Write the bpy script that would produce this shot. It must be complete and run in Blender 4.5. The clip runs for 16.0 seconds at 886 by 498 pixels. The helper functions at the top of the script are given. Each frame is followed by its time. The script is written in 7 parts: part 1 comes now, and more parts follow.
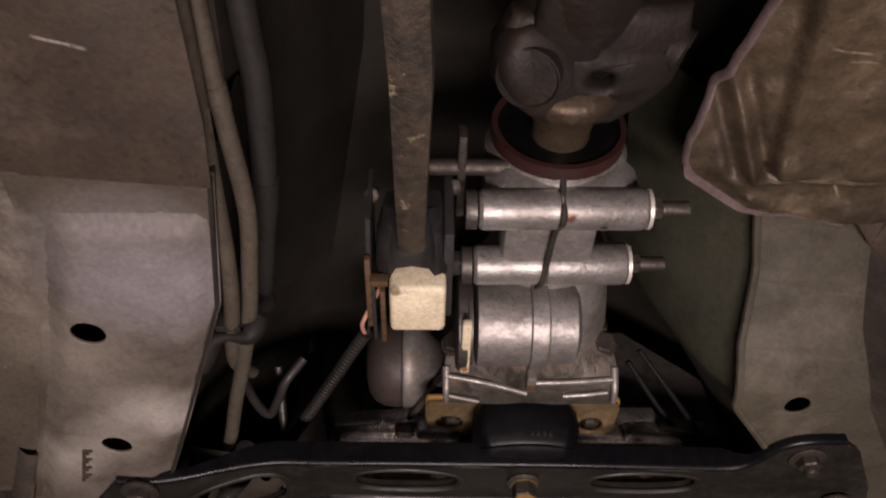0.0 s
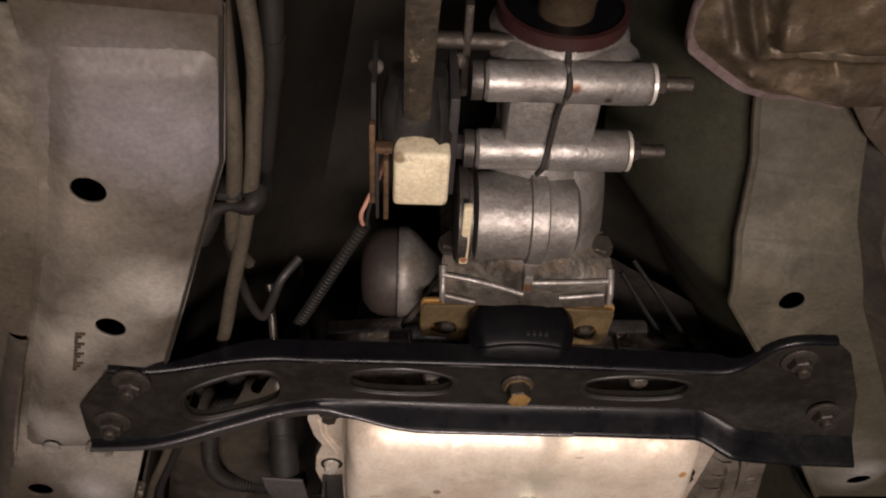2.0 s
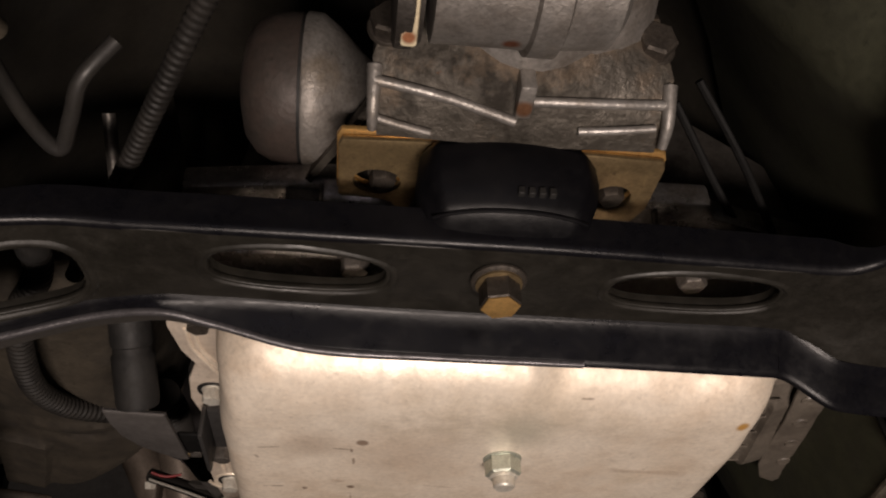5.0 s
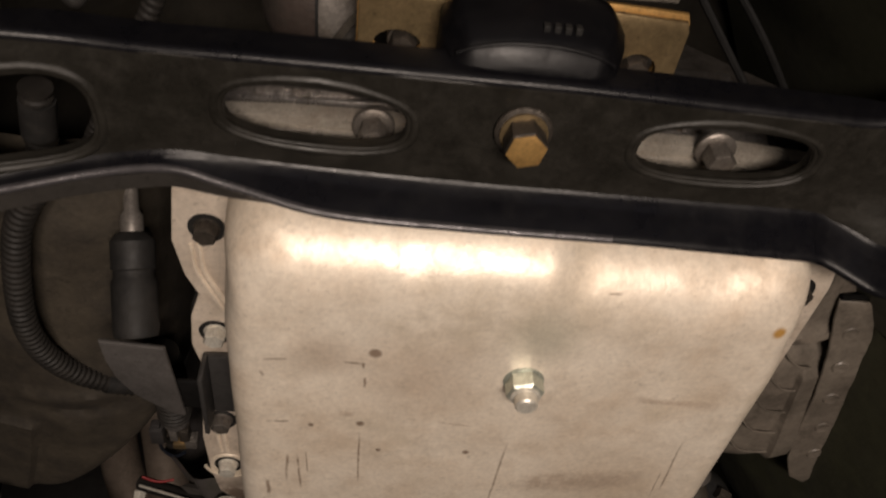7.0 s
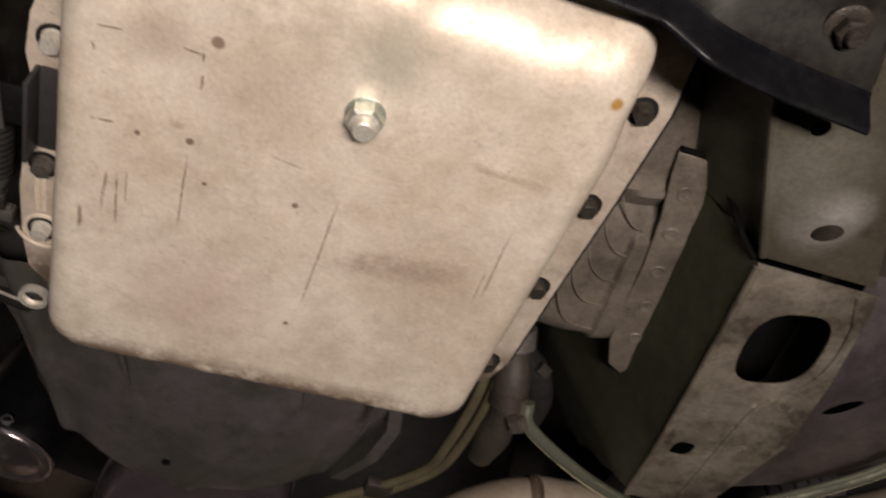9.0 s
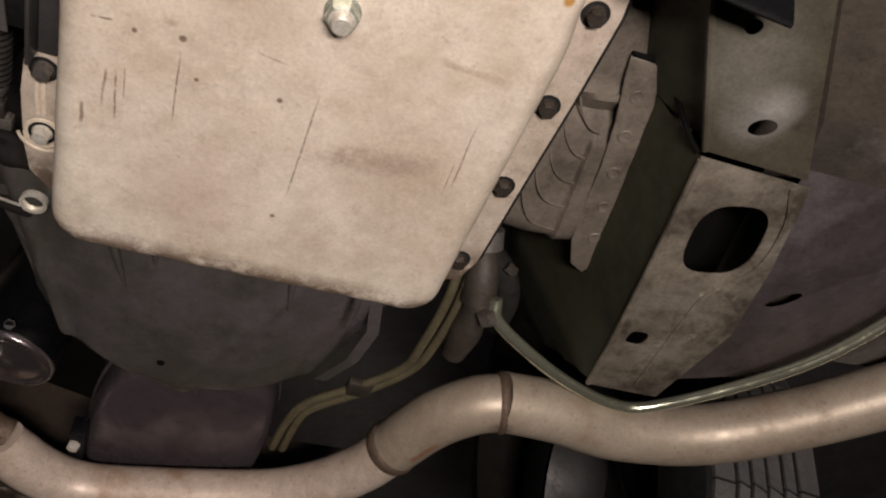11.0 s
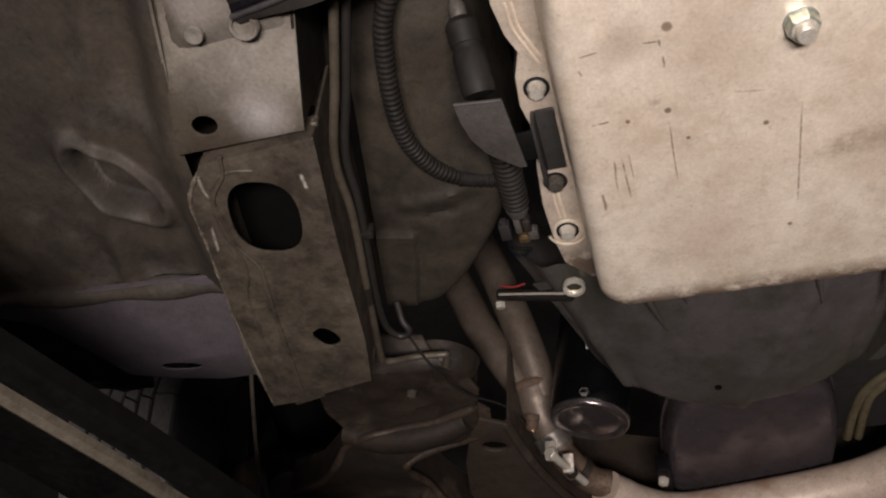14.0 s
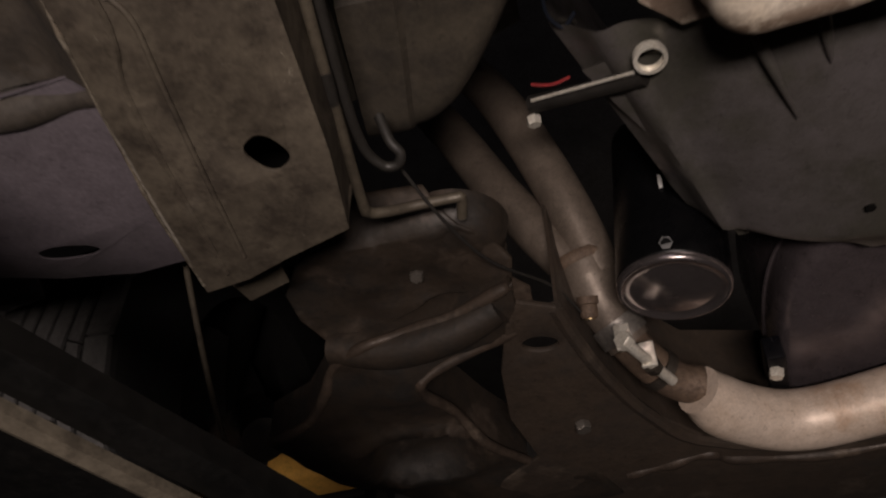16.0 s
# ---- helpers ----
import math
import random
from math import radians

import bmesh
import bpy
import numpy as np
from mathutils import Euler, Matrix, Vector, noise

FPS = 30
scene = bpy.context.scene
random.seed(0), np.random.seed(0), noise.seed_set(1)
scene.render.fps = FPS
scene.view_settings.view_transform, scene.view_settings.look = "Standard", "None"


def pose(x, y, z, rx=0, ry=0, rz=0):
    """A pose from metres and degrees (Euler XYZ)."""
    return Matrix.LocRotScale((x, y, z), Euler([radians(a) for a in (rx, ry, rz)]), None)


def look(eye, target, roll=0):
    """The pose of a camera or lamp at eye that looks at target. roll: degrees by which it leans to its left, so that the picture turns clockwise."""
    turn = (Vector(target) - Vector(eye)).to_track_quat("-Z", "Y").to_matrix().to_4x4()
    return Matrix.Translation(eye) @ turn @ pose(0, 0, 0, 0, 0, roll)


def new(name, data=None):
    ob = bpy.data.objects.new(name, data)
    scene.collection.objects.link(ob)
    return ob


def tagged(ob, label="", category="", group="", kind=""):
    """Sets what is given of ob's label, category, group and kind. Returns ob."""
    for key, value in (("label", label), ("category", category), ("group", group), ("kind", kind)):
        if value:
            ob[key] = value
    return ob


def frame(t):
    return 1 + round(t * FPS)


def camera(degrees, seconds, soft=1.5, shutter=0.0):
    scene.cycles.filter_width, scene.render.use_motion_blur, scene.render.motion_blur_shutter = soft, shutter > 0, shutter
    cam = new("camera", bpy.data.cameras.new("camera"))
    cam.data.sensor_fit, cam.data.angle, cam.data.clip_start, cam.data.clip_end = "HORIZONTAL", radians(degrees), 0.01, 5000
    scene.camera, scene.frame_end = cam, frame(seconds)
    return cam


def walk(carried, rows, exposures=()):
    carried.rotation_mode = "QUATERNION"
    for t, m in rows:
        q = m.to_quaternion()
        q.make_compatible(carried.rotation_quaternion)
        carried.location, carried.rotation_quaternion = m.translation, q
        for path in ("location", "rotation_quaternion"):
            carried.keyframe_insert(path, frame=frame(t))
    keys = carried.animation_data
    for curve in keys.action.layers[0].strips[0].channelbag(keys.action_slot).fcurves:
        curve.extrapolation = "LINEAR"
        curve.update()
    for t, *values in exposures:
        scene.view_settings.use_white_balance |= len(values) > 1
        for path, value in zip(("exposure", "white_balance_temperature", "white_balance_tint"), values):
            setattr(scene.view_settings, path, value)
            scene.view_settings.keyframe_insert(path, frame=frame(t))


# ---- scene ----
cam = camera(56.4, 16.0, 2.1, 0.4)
PATH = [
    (0, (-0.015, 0.019, 1.253), (0.03, 1.474, 2.624), -0.7),
    (0.5, (-0.006, 0.027, 1.24), (0.044, 1.5, 2.592), -0.4),
    (1, (-0.001, 0.037, 1.228), (0.066, 1.528, 2.558), -0.6),
    (1.5, (0.0, 0.049, 1.222), (0.078, 1.543, 2.549), -0.7),
    (2, (-0.029, 0.072, 1.199), (0.074, 1.512, 2.582), -1.4),
    (2.5, (-0.008, 0.129, 1.206), (0.11, 1.546, 2.613), -1.2),
    (3, (0.016, 0.188, 1.207), (0.105, 1.62, 2.6), 0.5),
    (3.5, (0.008, 0.252, 1.248), (0.108, 1.749, 2.571), 0.4),
    (4, (-0.006, 0.273, 1.339), (0.148, 1.869, 2.534), -1.0),
    (6.3, (0.008, 0.316, 1.338), (0.221, 1.82, 2.639), -1.2),
    (6.5, (0.008, 0.329, 1.319), (0.217, 1.792, 2.667), -1.4),
    (7, (-0.003, 0.365, 1.267), (0.183, 1.76, 2.688), -1.7),
    (7.5, (-0.004, 0.398, 1.227), (0.187, 1.716, 2.72), -0.2),
    (8, (0.013, 0.425, 1.196), (0.268, 1.696, 2.718), 0.3),
    (8.5, (0.026, 0.453, 1.181), (0.37, 1.717, 2.692), 0.3),
    (9, (0.041, 0.47, 1.166), (0.489, 1.742, 2.643), -0.1),
    (9.2, (0.045, 0.47, 1.163), (0.536, 1.746, 2.623), -0.5),
    (11.3, (0.041, 0.46, 1.098), (0.558, 1.798, 2.491), -2.7),
    (11.5, (0.042, 0.454, 1.097), (0.461, 1.82, 2.496), -2.5),
    (12, (0.029, 0.44, 1.087), (0.042, 1.812, 2.542), 1.4),
    (12.5, (-0.003, 0.42, 1.09), (-0.242, 1.757, 2.558), 2.8),
    (13, (-0.024, 0.405, 1.084), (-0.412, 1.706, 2.553), 4.4),
    (13.5, (-0.026, 0.406, 1.073), (-0.475, 1.712, 2.52), 5.2),
    (14, (-0.025, 0.41, 1.066), (-0.504, 1.742, 2.478), 5.3),
    (14.5, (-0.017, 0.415, 1.068), (-0.538, 1.754, 2.458), 4.9),
    (15, (-0.031, 0.456, 1.093), (-0.647, 1.784, 2.456), 5.0),
    (15.5, (-0.068, 0.586, 1.124), (-0.653, 1.904, 2.51), 3.4),
    (16, (-0.12, 0.676, 1.167), (-0.607, 2.033, 2.553), -0.2),
]
EXPOSURES = [(0.0, -0.42, 6450, 20), (1.5, -0.42, 6560, 15), (2.0, -0.48, 6640, 13), (2.5, -0.47, 6700, 12), (3.5, -0.48, 6700, 11), (6.5, -0.72, 6840, 9), (7.0, -0.64, 6860, 8), (8.0, -0.45, 6660, 7), (8.5, -0.28, 6520, 8), (9.0, -0.14, 6470, 8), (11.5, -0.04, 6380, 9), (13.5, -0.12, 6270, 9), (14.5, -0.03, 6320, 9), (15.5, 0.02, 6350, 8), (16.0, -0.27, 6600, 11)]
walk(cam, [(t, look(eye, target, roll)) for t, eye, target, roll in PATH], EXPOSURES)

# ---- world and lamps ----
world = bpy.data.worlds.new("workshop_air")
scene.world = world
world.use_nodes = True
world.node_tree.nodes["Background"].inputs[0].default_value = (0.75, 0.85, 1.0, 1)
world.node_tree.nodes["Background"].inputs[1].default_value = 0.006
scene.view_settings.exposure = 0.0


def area_lamp(name, eye, target, sx, sy, watts, colour, spread=180):
    data = bpy.data.lights.new(name, "AREA")
    data.spread = radians(spread)
    data.shape, data.size, data.size_y, data.energy, data.color = "RECTANGLE", sx, sy, watts, colour
    ob = new(name, data)
    ob.matrix_world = look(eye, target)
    return ob


# unseen lamps inferred from the highlights, behind and below, shining up under the car
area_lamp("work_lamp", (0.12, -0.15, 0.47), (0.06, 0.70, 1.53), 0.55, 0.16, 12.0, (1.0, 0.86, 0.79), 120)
area_lamp("strip_lamp_behind", (0.15, -2.2, 0.9), (0.06, 0.5, 1.6), 2.2, 0.35, 3.0, (0.95, 0.88, 1.0))


# ---- materials ----
def material(name, base, dark, rough=0.5, metal=0.0, scale=9.0, fine=120.0, amount=0.55, bump=0.15, spots=(), streaks=(), coat=0.0, spec=0.5, speck=0.5, third=None, third_scale=4.0, third_at=0.55, grain=0.22, chips=None, chips_at=0.66, segs=(), crust=None):
    """Two colours mixed by stains at two scales, with relief; spots: (x, y, z, radius, colour); streaks: (x, y0, y1, width, colour)."""
    m = bpy.data.materials.new(name)
    m.use_nodes = True
    nt = m.node_tree
    n, l = nt.nodes, nt.links
    b = n["Principled BSDF"]
    geo = n.new("ShaderNodeNewGeometry")
    pos = geo.outputs["Position"]

    def noise_at(sc, detail=6, rough_=0.6):
        t = n.new("ShaderNodeTexNoise")
        t.inputs["Scale"].default_value, t.inputs["Detail"].default_value, t.inputs["Roughness"].default_value = sc, detail, rough_
        l.new(pos, t.inputs["Vector"])
        return t.outputs["Fac"]

    def ramp(fac, lo, hi):
        r = n.new("ShaderNodeMapRange")
        r.inputs["From Min"].default_value, r.inputs["From Max"].default_value = lo, hi
        l.new(fac, r.inputs["Value"])
        return r.outputs["Result"]

    def math_node(op, a, c=None):
        k = n.new("ShaderNodeMath")
        k.operation = op
        for i, v in enumerate((a, c)):
            if v is None:
                continue
            if isinstance(v, (int, float)):
                k.inputs[i].default_value = v
            else:
                l.new(v, k.inputs[i])
        return k.outputs[0]

    def mix(fac, a, c):
        k = n.new("ShaderNodeMix")
        k.data_type = "RGBA"
        l.new(fac, k.inputs["Factor"])
        for i, v in ((6, a), (7, c)):
            if isinstance(v, tuple):
                k.inputs[i].default_value = (*v, 1)
            else:
                l.new(v, k.inputs[i])
        return k.outputs[2]

    big = noise_at(scale, 8, 0.68)
    mid = noise_at(scale * 4.7, 6, 0.65)
    small = noise_at(fine, 4, 0.7)
    stain = math_node("MULTIPLY", ramp(big, 0.40, 0.64), 0.62)
    blotch = math_node("MULTIPLY", ramp(mid, 0.45, 0.68), 0.5)
    fac = math_node("MINIMUM", math_node("MULTIPLY", math_node("ADD", stain, blotch), amount * 1.35), 1.0)
    col = mix(fac, base, dark)
    col = mix(math_node("MULTIPLY", ramp(small, 0.58, 0.72), speck), col, tuple(c * 0.45 for c in dark))
    if third:
        col = mix(math_node("MULTIPLY", ramp(noise_at(third_scale, 8, 0.65), third_at, third_at + 0.12), 0.85), col, third)
    for x, y, z, r, colour in spots:
        d = n.new("ShaderNodeVectorMath")
        d.operation = "DISTANCE"
        l.new(pos, d.inputs[0])
        d.inputs[1].default_value = (x, y, z)
        wob = math_node("ADD", d.outputs["Value"], math_node("MULTIPLY", math_node("SUBTRACT", big, 0.5), r * 1.2))
        col = mix(math_node("MULTIPLY", ramp(wob, r, r * (0.55 if r < 0.008 else 0.1)), 0.9 if r < 0.008 else 0.6), col, colour)
    if streaks:
        sep = n.new("ShaderNodeSeparateXYZ")
        l.new(pos, sep.inputs[0])
        wobble = math_node("MULTIPLY", math_node("SUBTRACT", noise_at(14, 3), 0.5), 0.012)
        xs = math_node("ADD", sep.outputs[0], wobble)
        for x, y0, y1, w, colour in streaks:
            across = ramp(math_node("ABSOLUTE", math_node("SUBTRACT", xs, x)), w, w * 0.4)
            along = ramp(math_node("ABSOLUTE", math_node("SUBTRACT", sep.outputs[1], (y0 + y1) / 2)), (y1 - y0) / 2, (y1 - y0) / 3)
            k = math_node("MULTIPLY", math_node("MULTIPLY", across, along), 0.75)
            col = mix(k, col, colour)
    for x0, y0, x1, y1, w, colour in segs:
        d = Vector((x1 - x0, y1 - y0, 0))
        ln = d.length
        d.normalize()
        uv = []
        for ax in (d, Vector((-d.y, d.x, 0))):
            k = n.new("ShaderNodeVectorMath")
            k.operation = "DOT_PRODUCT"
            l.new(pos, k.inputs[0])
            k.inputs[1].default_value = ax
            uv.append(math_node("SUBTRACT", k.outputs["Value"], ax.dot(Vector(((x0 + x1) / 2, (y0 + y1) / 2, 0)))))
        bent = math_node("ADD", uv[1], math_node("MULTIPLY", math_node("SUBTRACT", mid, 0.5), w * 2.5))
        k = math_node("MULTIPLY", ramp(math_node("ABSOLUTE", bent), w, w * 0.3), ramp(math_node("ABSOLUTE", uv[0]), ln / 2, ln * 0.32))
        col = mix(math_node("MULTIPLY", k, math_node("MULTIPLY", ramp(small, 0.25, 0.55), 0.85)), col, colour)
    if crust:
        lo, hi, colour = crust
        sp = n.new("ShaderNodeSeparateXYZ")
        l.new(pos, sp.inputs[0])
        k = math_node("MULTIPLY", ramp(sp.outputs[1], lo, hi), ramp(noise_at(48, 5, 0.72), 0.36, 0.54))
        col = mix(math_node("MULTIPLY", k, 0.8), col, colour)
    if chips:
        k = ramp(noise_at(46, 7, 0.75), chips_at, chips_at + 0.035)
        col = mix(math_node("MULTIPLY", k, 0.8), col, chips)
    # grain of the surface at two sizes
    tone = n.new("ShaderNodeMapRange")
    l.new(math_node("ADD", noise_at(fine * 2.3, 3, 0.6), math_node("MULTIPLY", noise_at(fine * 0.32, 5, 0.7), 1.0)), tone.inputs["Value"])
    tone.inputs["From Min"].default_value, tone.inputs["From Max"].default_value = 0.7, 1.3
    tone.inputs["To Min"].default_value, tone.inputs["To Max"].default_value = 1 - grain, 1 + grain
    sc = n.new("ShaderNodeVectorMath")
    sc.operation = "SCALE"
    l.new(col, sc.inputs[0])
    l.new(tone.outputs["Result"], sc.inputs["Scale"])
    l.new(sc.outputs[0], b.inputs["Base Color"])
    b.inputs["Metallic"].default_value = metal
    b.inputs["Coat Weight"].default_value = coat
    b.inputs["Specular IOR Level"].default_value = spec
    l.new(ramp(fac, -1.2, 1.4), b.inputs["Roughness"])
    rr = b.inputs["Roughness"].links[0].from_node
    rr.inputs["From Min"].default_value, rr.inputs["From Max"].default_value = 0, 1
    rr.inputs["To Min"].default_value, rr.inputs["To Max"].default_value = rough, min(1, rough + 0.3)
    bp = n.new("ShaderNodeBump")
    bp.inputs["Strength"].default_value, bp.inputs["Distance"].default_value = min(1, bump * 1.6), 0.0015
    l.new(math_node("ADD", math_node("MULTIPLY", small, 0.5), math_node("ADD", mid, big)), bp.inputs["Height"])
    l.new(bp.outputs[0], b.inputs["Normal"])
    return m


SCR = (0.26, 0.19, 0.14)
STAIN = (0.50, 0.40, 0.31)
PAN_MARKS = [(-0.011, 0.691, -0.001, 0.692, 0.0009, SCR), (0.001, 0.702, 0.001, 0.712, 0.0010, SCR), (-0.050, 0.692, -0.037, 0.691, 0.0008, SCR), (-0.050, 0.745, -0.037, 0.744, 0.0010, SCR), (-0.039, 0.776, -0.040, 0.807, 0.0011, SCR),
             (-0.034, 0.775, -0.032, 0.815, 0.0009, SCR), (0.000, 0.752, 0.001, 0.806, 0.0008, SCR), (-0.051, 0.805, -0.051, 0.823, 0.0016, SCR), (0.082, 0.755, 0.080, 0.846, 0.0009, SCR), (0.041, 0.739, 0.061, 0.742, 0.0010, STAIN)]
PAN_MARKS += [(-0.029, 0.773, -0.028, 0.797, 0.0006, SCR), (0.180, 0.748, 0.182, 0.803, 0.0008, SCR), (0.177, 0.779, 0.178, 0.809, 0.0007, SCR), (-0.001, 0.690, 0.000, 0.696, 0.0010, SCR), (-0.051, 0.701, -0.049, 0.706, 0.0012, SCR),
              (0.109, 0.637, 0.117, 0.637, 0.0007, SCR), (-0.012, 0.735, -0.003, 0.736, 0.0030, STAIN), (0.14, 0.71, 0.19, 0.715, 0.0035, STAIN), (0.09, 0.80, 0.17, 0.79, 0.012, STAIN)]
M_PAN = material("pan_steel", (0.92, 0.825, 0.695), (0.64, 0.535, 0.42), 0.33, 0.28, 10, 170, 0.75, 0.14, speck=0.3, grain=0.12,
                 spots=((0.197, 0.652, 1.516, 0.0045, (0.5, 0.25, 0.03)), (0.005, 0.683, 1.516, 0.0036, (0.2, 0.13, 0.09)),
                        # The grey-green spot behind the plug paints in its dull reflection.
                        (-0.02, 0.687, 1.516, 0.020, STAIN), (0.117, 0.635, 1.516, 0.003, (0.08, 0.06, 0.05)), (0.085, 0.665, 1.516, 0.022, (0.55, 0.52, 0.42)),
                        (-0.026, 0.747, 1.516, 0.0024, (0.2, 0.14, 0.1)), (0.15, 0.80, 1.516, 0.06, (0.52, 0.41, 0.30)), (0.0, 0.744, 1.516, 0.003, (0.2, 0.14, 0.1)), (0.011, 0.769, 1.516, 0.0022, (0.2, 0.14, 0.1)),
                        (0.06, 0.768, 1.516, 0.0025, (0.22, 0.15, 0.11)), (0.205, 0.63, 1.52, 0.003, (0.2, 0.12, 0.08)), (0.075, 0.863, 1.516, 0.002, (0.25, 0.18, 0.12)), (0.03, 0.70, 1.516, 0.04, STAIN), (0.02, 0.86, 1.516, 0.05, (0.66, 0.52, 0.43))),
                 segs=PAN_MARKS, crust=(0.909, 0.925, (0.12, 0.065, 0.038)), third=(0.64, 0.55, 0.43), third_scale=9, third_at=0.51)
M_FLANGE = material("stained_pan_flange", (0.78, 0.68, 0.57), (0.42, 0.33, 0.25), 0.30, 0.3, 14, 220, 0.55, 0.12, grain=0.12, third=(0.38, 0.29, 0.21), third_scale=26, third_at=0.64, crust=(0.900, 0.930, (0.10, 0.06, 0.038)))
M_ALU = material("cast_aluminium", (0.35, 0.333, 0.313), (0.125, 0.107, 0.09), 0.36, 0.6, 12, 240, 0.7, 0.32, grain=0.26, third=(0.20, 0.165, 0.125), third_scale=19, third_at=0.565, chips=(0.09, 0.05, 0.03), chips_at=0.68, spots=((0.0472, 0.4619, 1.567, 0.0045, (0.16, 0.045, 0.015)), (0.059, 0.498, 1.573, 0.005, (0.20, 0.09, 0.04)), (0.064, 0.330, 1.569, 0.004, (0.14, 0.06, 0.03)), (0.083, 0.338, 1.569, 0.003, (0.05, 0.03, 0.02))))
M_ALU_DIRTY = material("cast_aluminium_greasy", (0.085, 0.075, 0.062), (0.022, 0.018, 0.013), 0.42, 0.6, 18, 240, 0.9, 0.4, third=(0.13, 0.095, 0.065), third_scale=22, third_at=0.50, chips=(0.10, 0.045, 0.02), chips_at=0.68)
M_CASE = material("bright_cast_case", (0.42, 0.40, 0.385), (0.13, 0.115, 0.10), 0.24, 0.9, 20, 240, 0.85, 0.25, third=(0.16, 0.13, 0.10), third_scale=25, third_at=0.52)
M_ALU_DARK = material("cast_aluminium_oily", (0.112, 0.1015, 0.091), (0.0315, 0.0266, 0.0224), 0.42, 0.6, 16, 200, 0.85, 0.35)
M_BELL = material("bell_dust_cover", (0.165, 0.148, 0.152), (0.080, 0.074, 0.064), 0.24, 0.5, 5, 220, 0.9, 0.05, grain=0.12, third=(0.085, 0.083, 0.062), third_scale=4, third_at=0.50)
M_BLACK = material("black_gloss_paint", (0.0045, 0.0045, 0.006), (0.008, 0.0075, 0.008), 0.26, 0.0, 30, 300, 0.5, 0.05, spec=0.22)
# Grey for the black flange's rim, painting in its highlight.
M_RIM = material("highlit_black_rim", (0.10, 0.095, 0.10), (0.045, 0.042, 0.043), 0.24, 0.45, 40, 300, 0.6, 0.08, spec=0.6)
M_LIP = material("paler_black_lip", (0.050, 0.046, 0.042), (0.028, 0.025, 0.022), 0.40, 0.0, 24, 300, 0.6, 0.08, spec=0.4)
M_WEB = material("black_satin_paint", (0.0135, 0.0123, 0.010), (0.020, 0.0178, 0.0142), 0.36, 0.0, 24, 300, 0.7, 0.08, spec=0.35)
M_RUBBER = material("rubber", (0.012, 0.012, 0.012), (0.022, 0.02, 0.018), 0.5, 0.0, 30, 260, 0.6, 0.15, spec=0.3)
M_RUBBER_GLOSS = material("moulded_rubber", (0.0028, 0.0028, 0.0036), (0.0055, 0.005, 0.0055), 0.32, 0.0, 30, 260, 0.5, 0.05, spec=0.18)
M_ZINC = material("yellow_zinc", (0.47, 0.35, 0.19), (0.17, 0.115, 0.06), 0.30, 0.85, 30, 260, 0.6, 0.08)
M_BRASS = material("orange_gold_zinc", (0.72, 0.44, 0.16), (0.40, 0.22, 0.08), 0.30, 0.7, 60, 300, 0.5, 0.06)
M_BOLT = material("dark_bolt_steel", (0.085, 0.072, 0.06), (0.03, 0.025, 0.02), 0.40, 0.6, 90, 500, 0.7, 0.2)
M_STRIP = material("machined_strip", (0.42, 0.385, 0.33), (0.20, 0.17, 0.14), 0.24, 0.5, 20, 240, 0.6, 0.15, third=(0.29, 0.245, 0.20), third_scale=25, third_at=0.56)
M_BOLT_MID = material("grey_bolt_steel", (0.22, 0.20, 0.18), (0.08, 0.065, 0.05), 0.34, 0.7, 90, 500, 0.6, 0.15)
M_BOLT_BRIGHT = material("bright_bolt_steel", (0.80, 0.77, 0.69), (0.42, 0.37, 0.29), 0.32, 0.5, 90, 500, 0.5, 0.1)
M_CHROME = material("plated_pipe", (0.86, 0.88, 0.70), (0.55, 0.60, 0.36), 0.13, 0.9, 30, 300, 0.4, 0.03, grain=0.08)
M_STEM = material("worn_grey_stem", (0.24, 0.22, 0.20), (0.10, 0.09, 0.08), 0.34, 0.6, 40, 300, 0.6, 0.1)
M_GREEN_ZINC = material("pale_green_zinc", (0.55, 0.58, 0.50), (0.33, 0.33, 0.27), 0.30, 0.65, 90, 500, 0.4, 0.1)
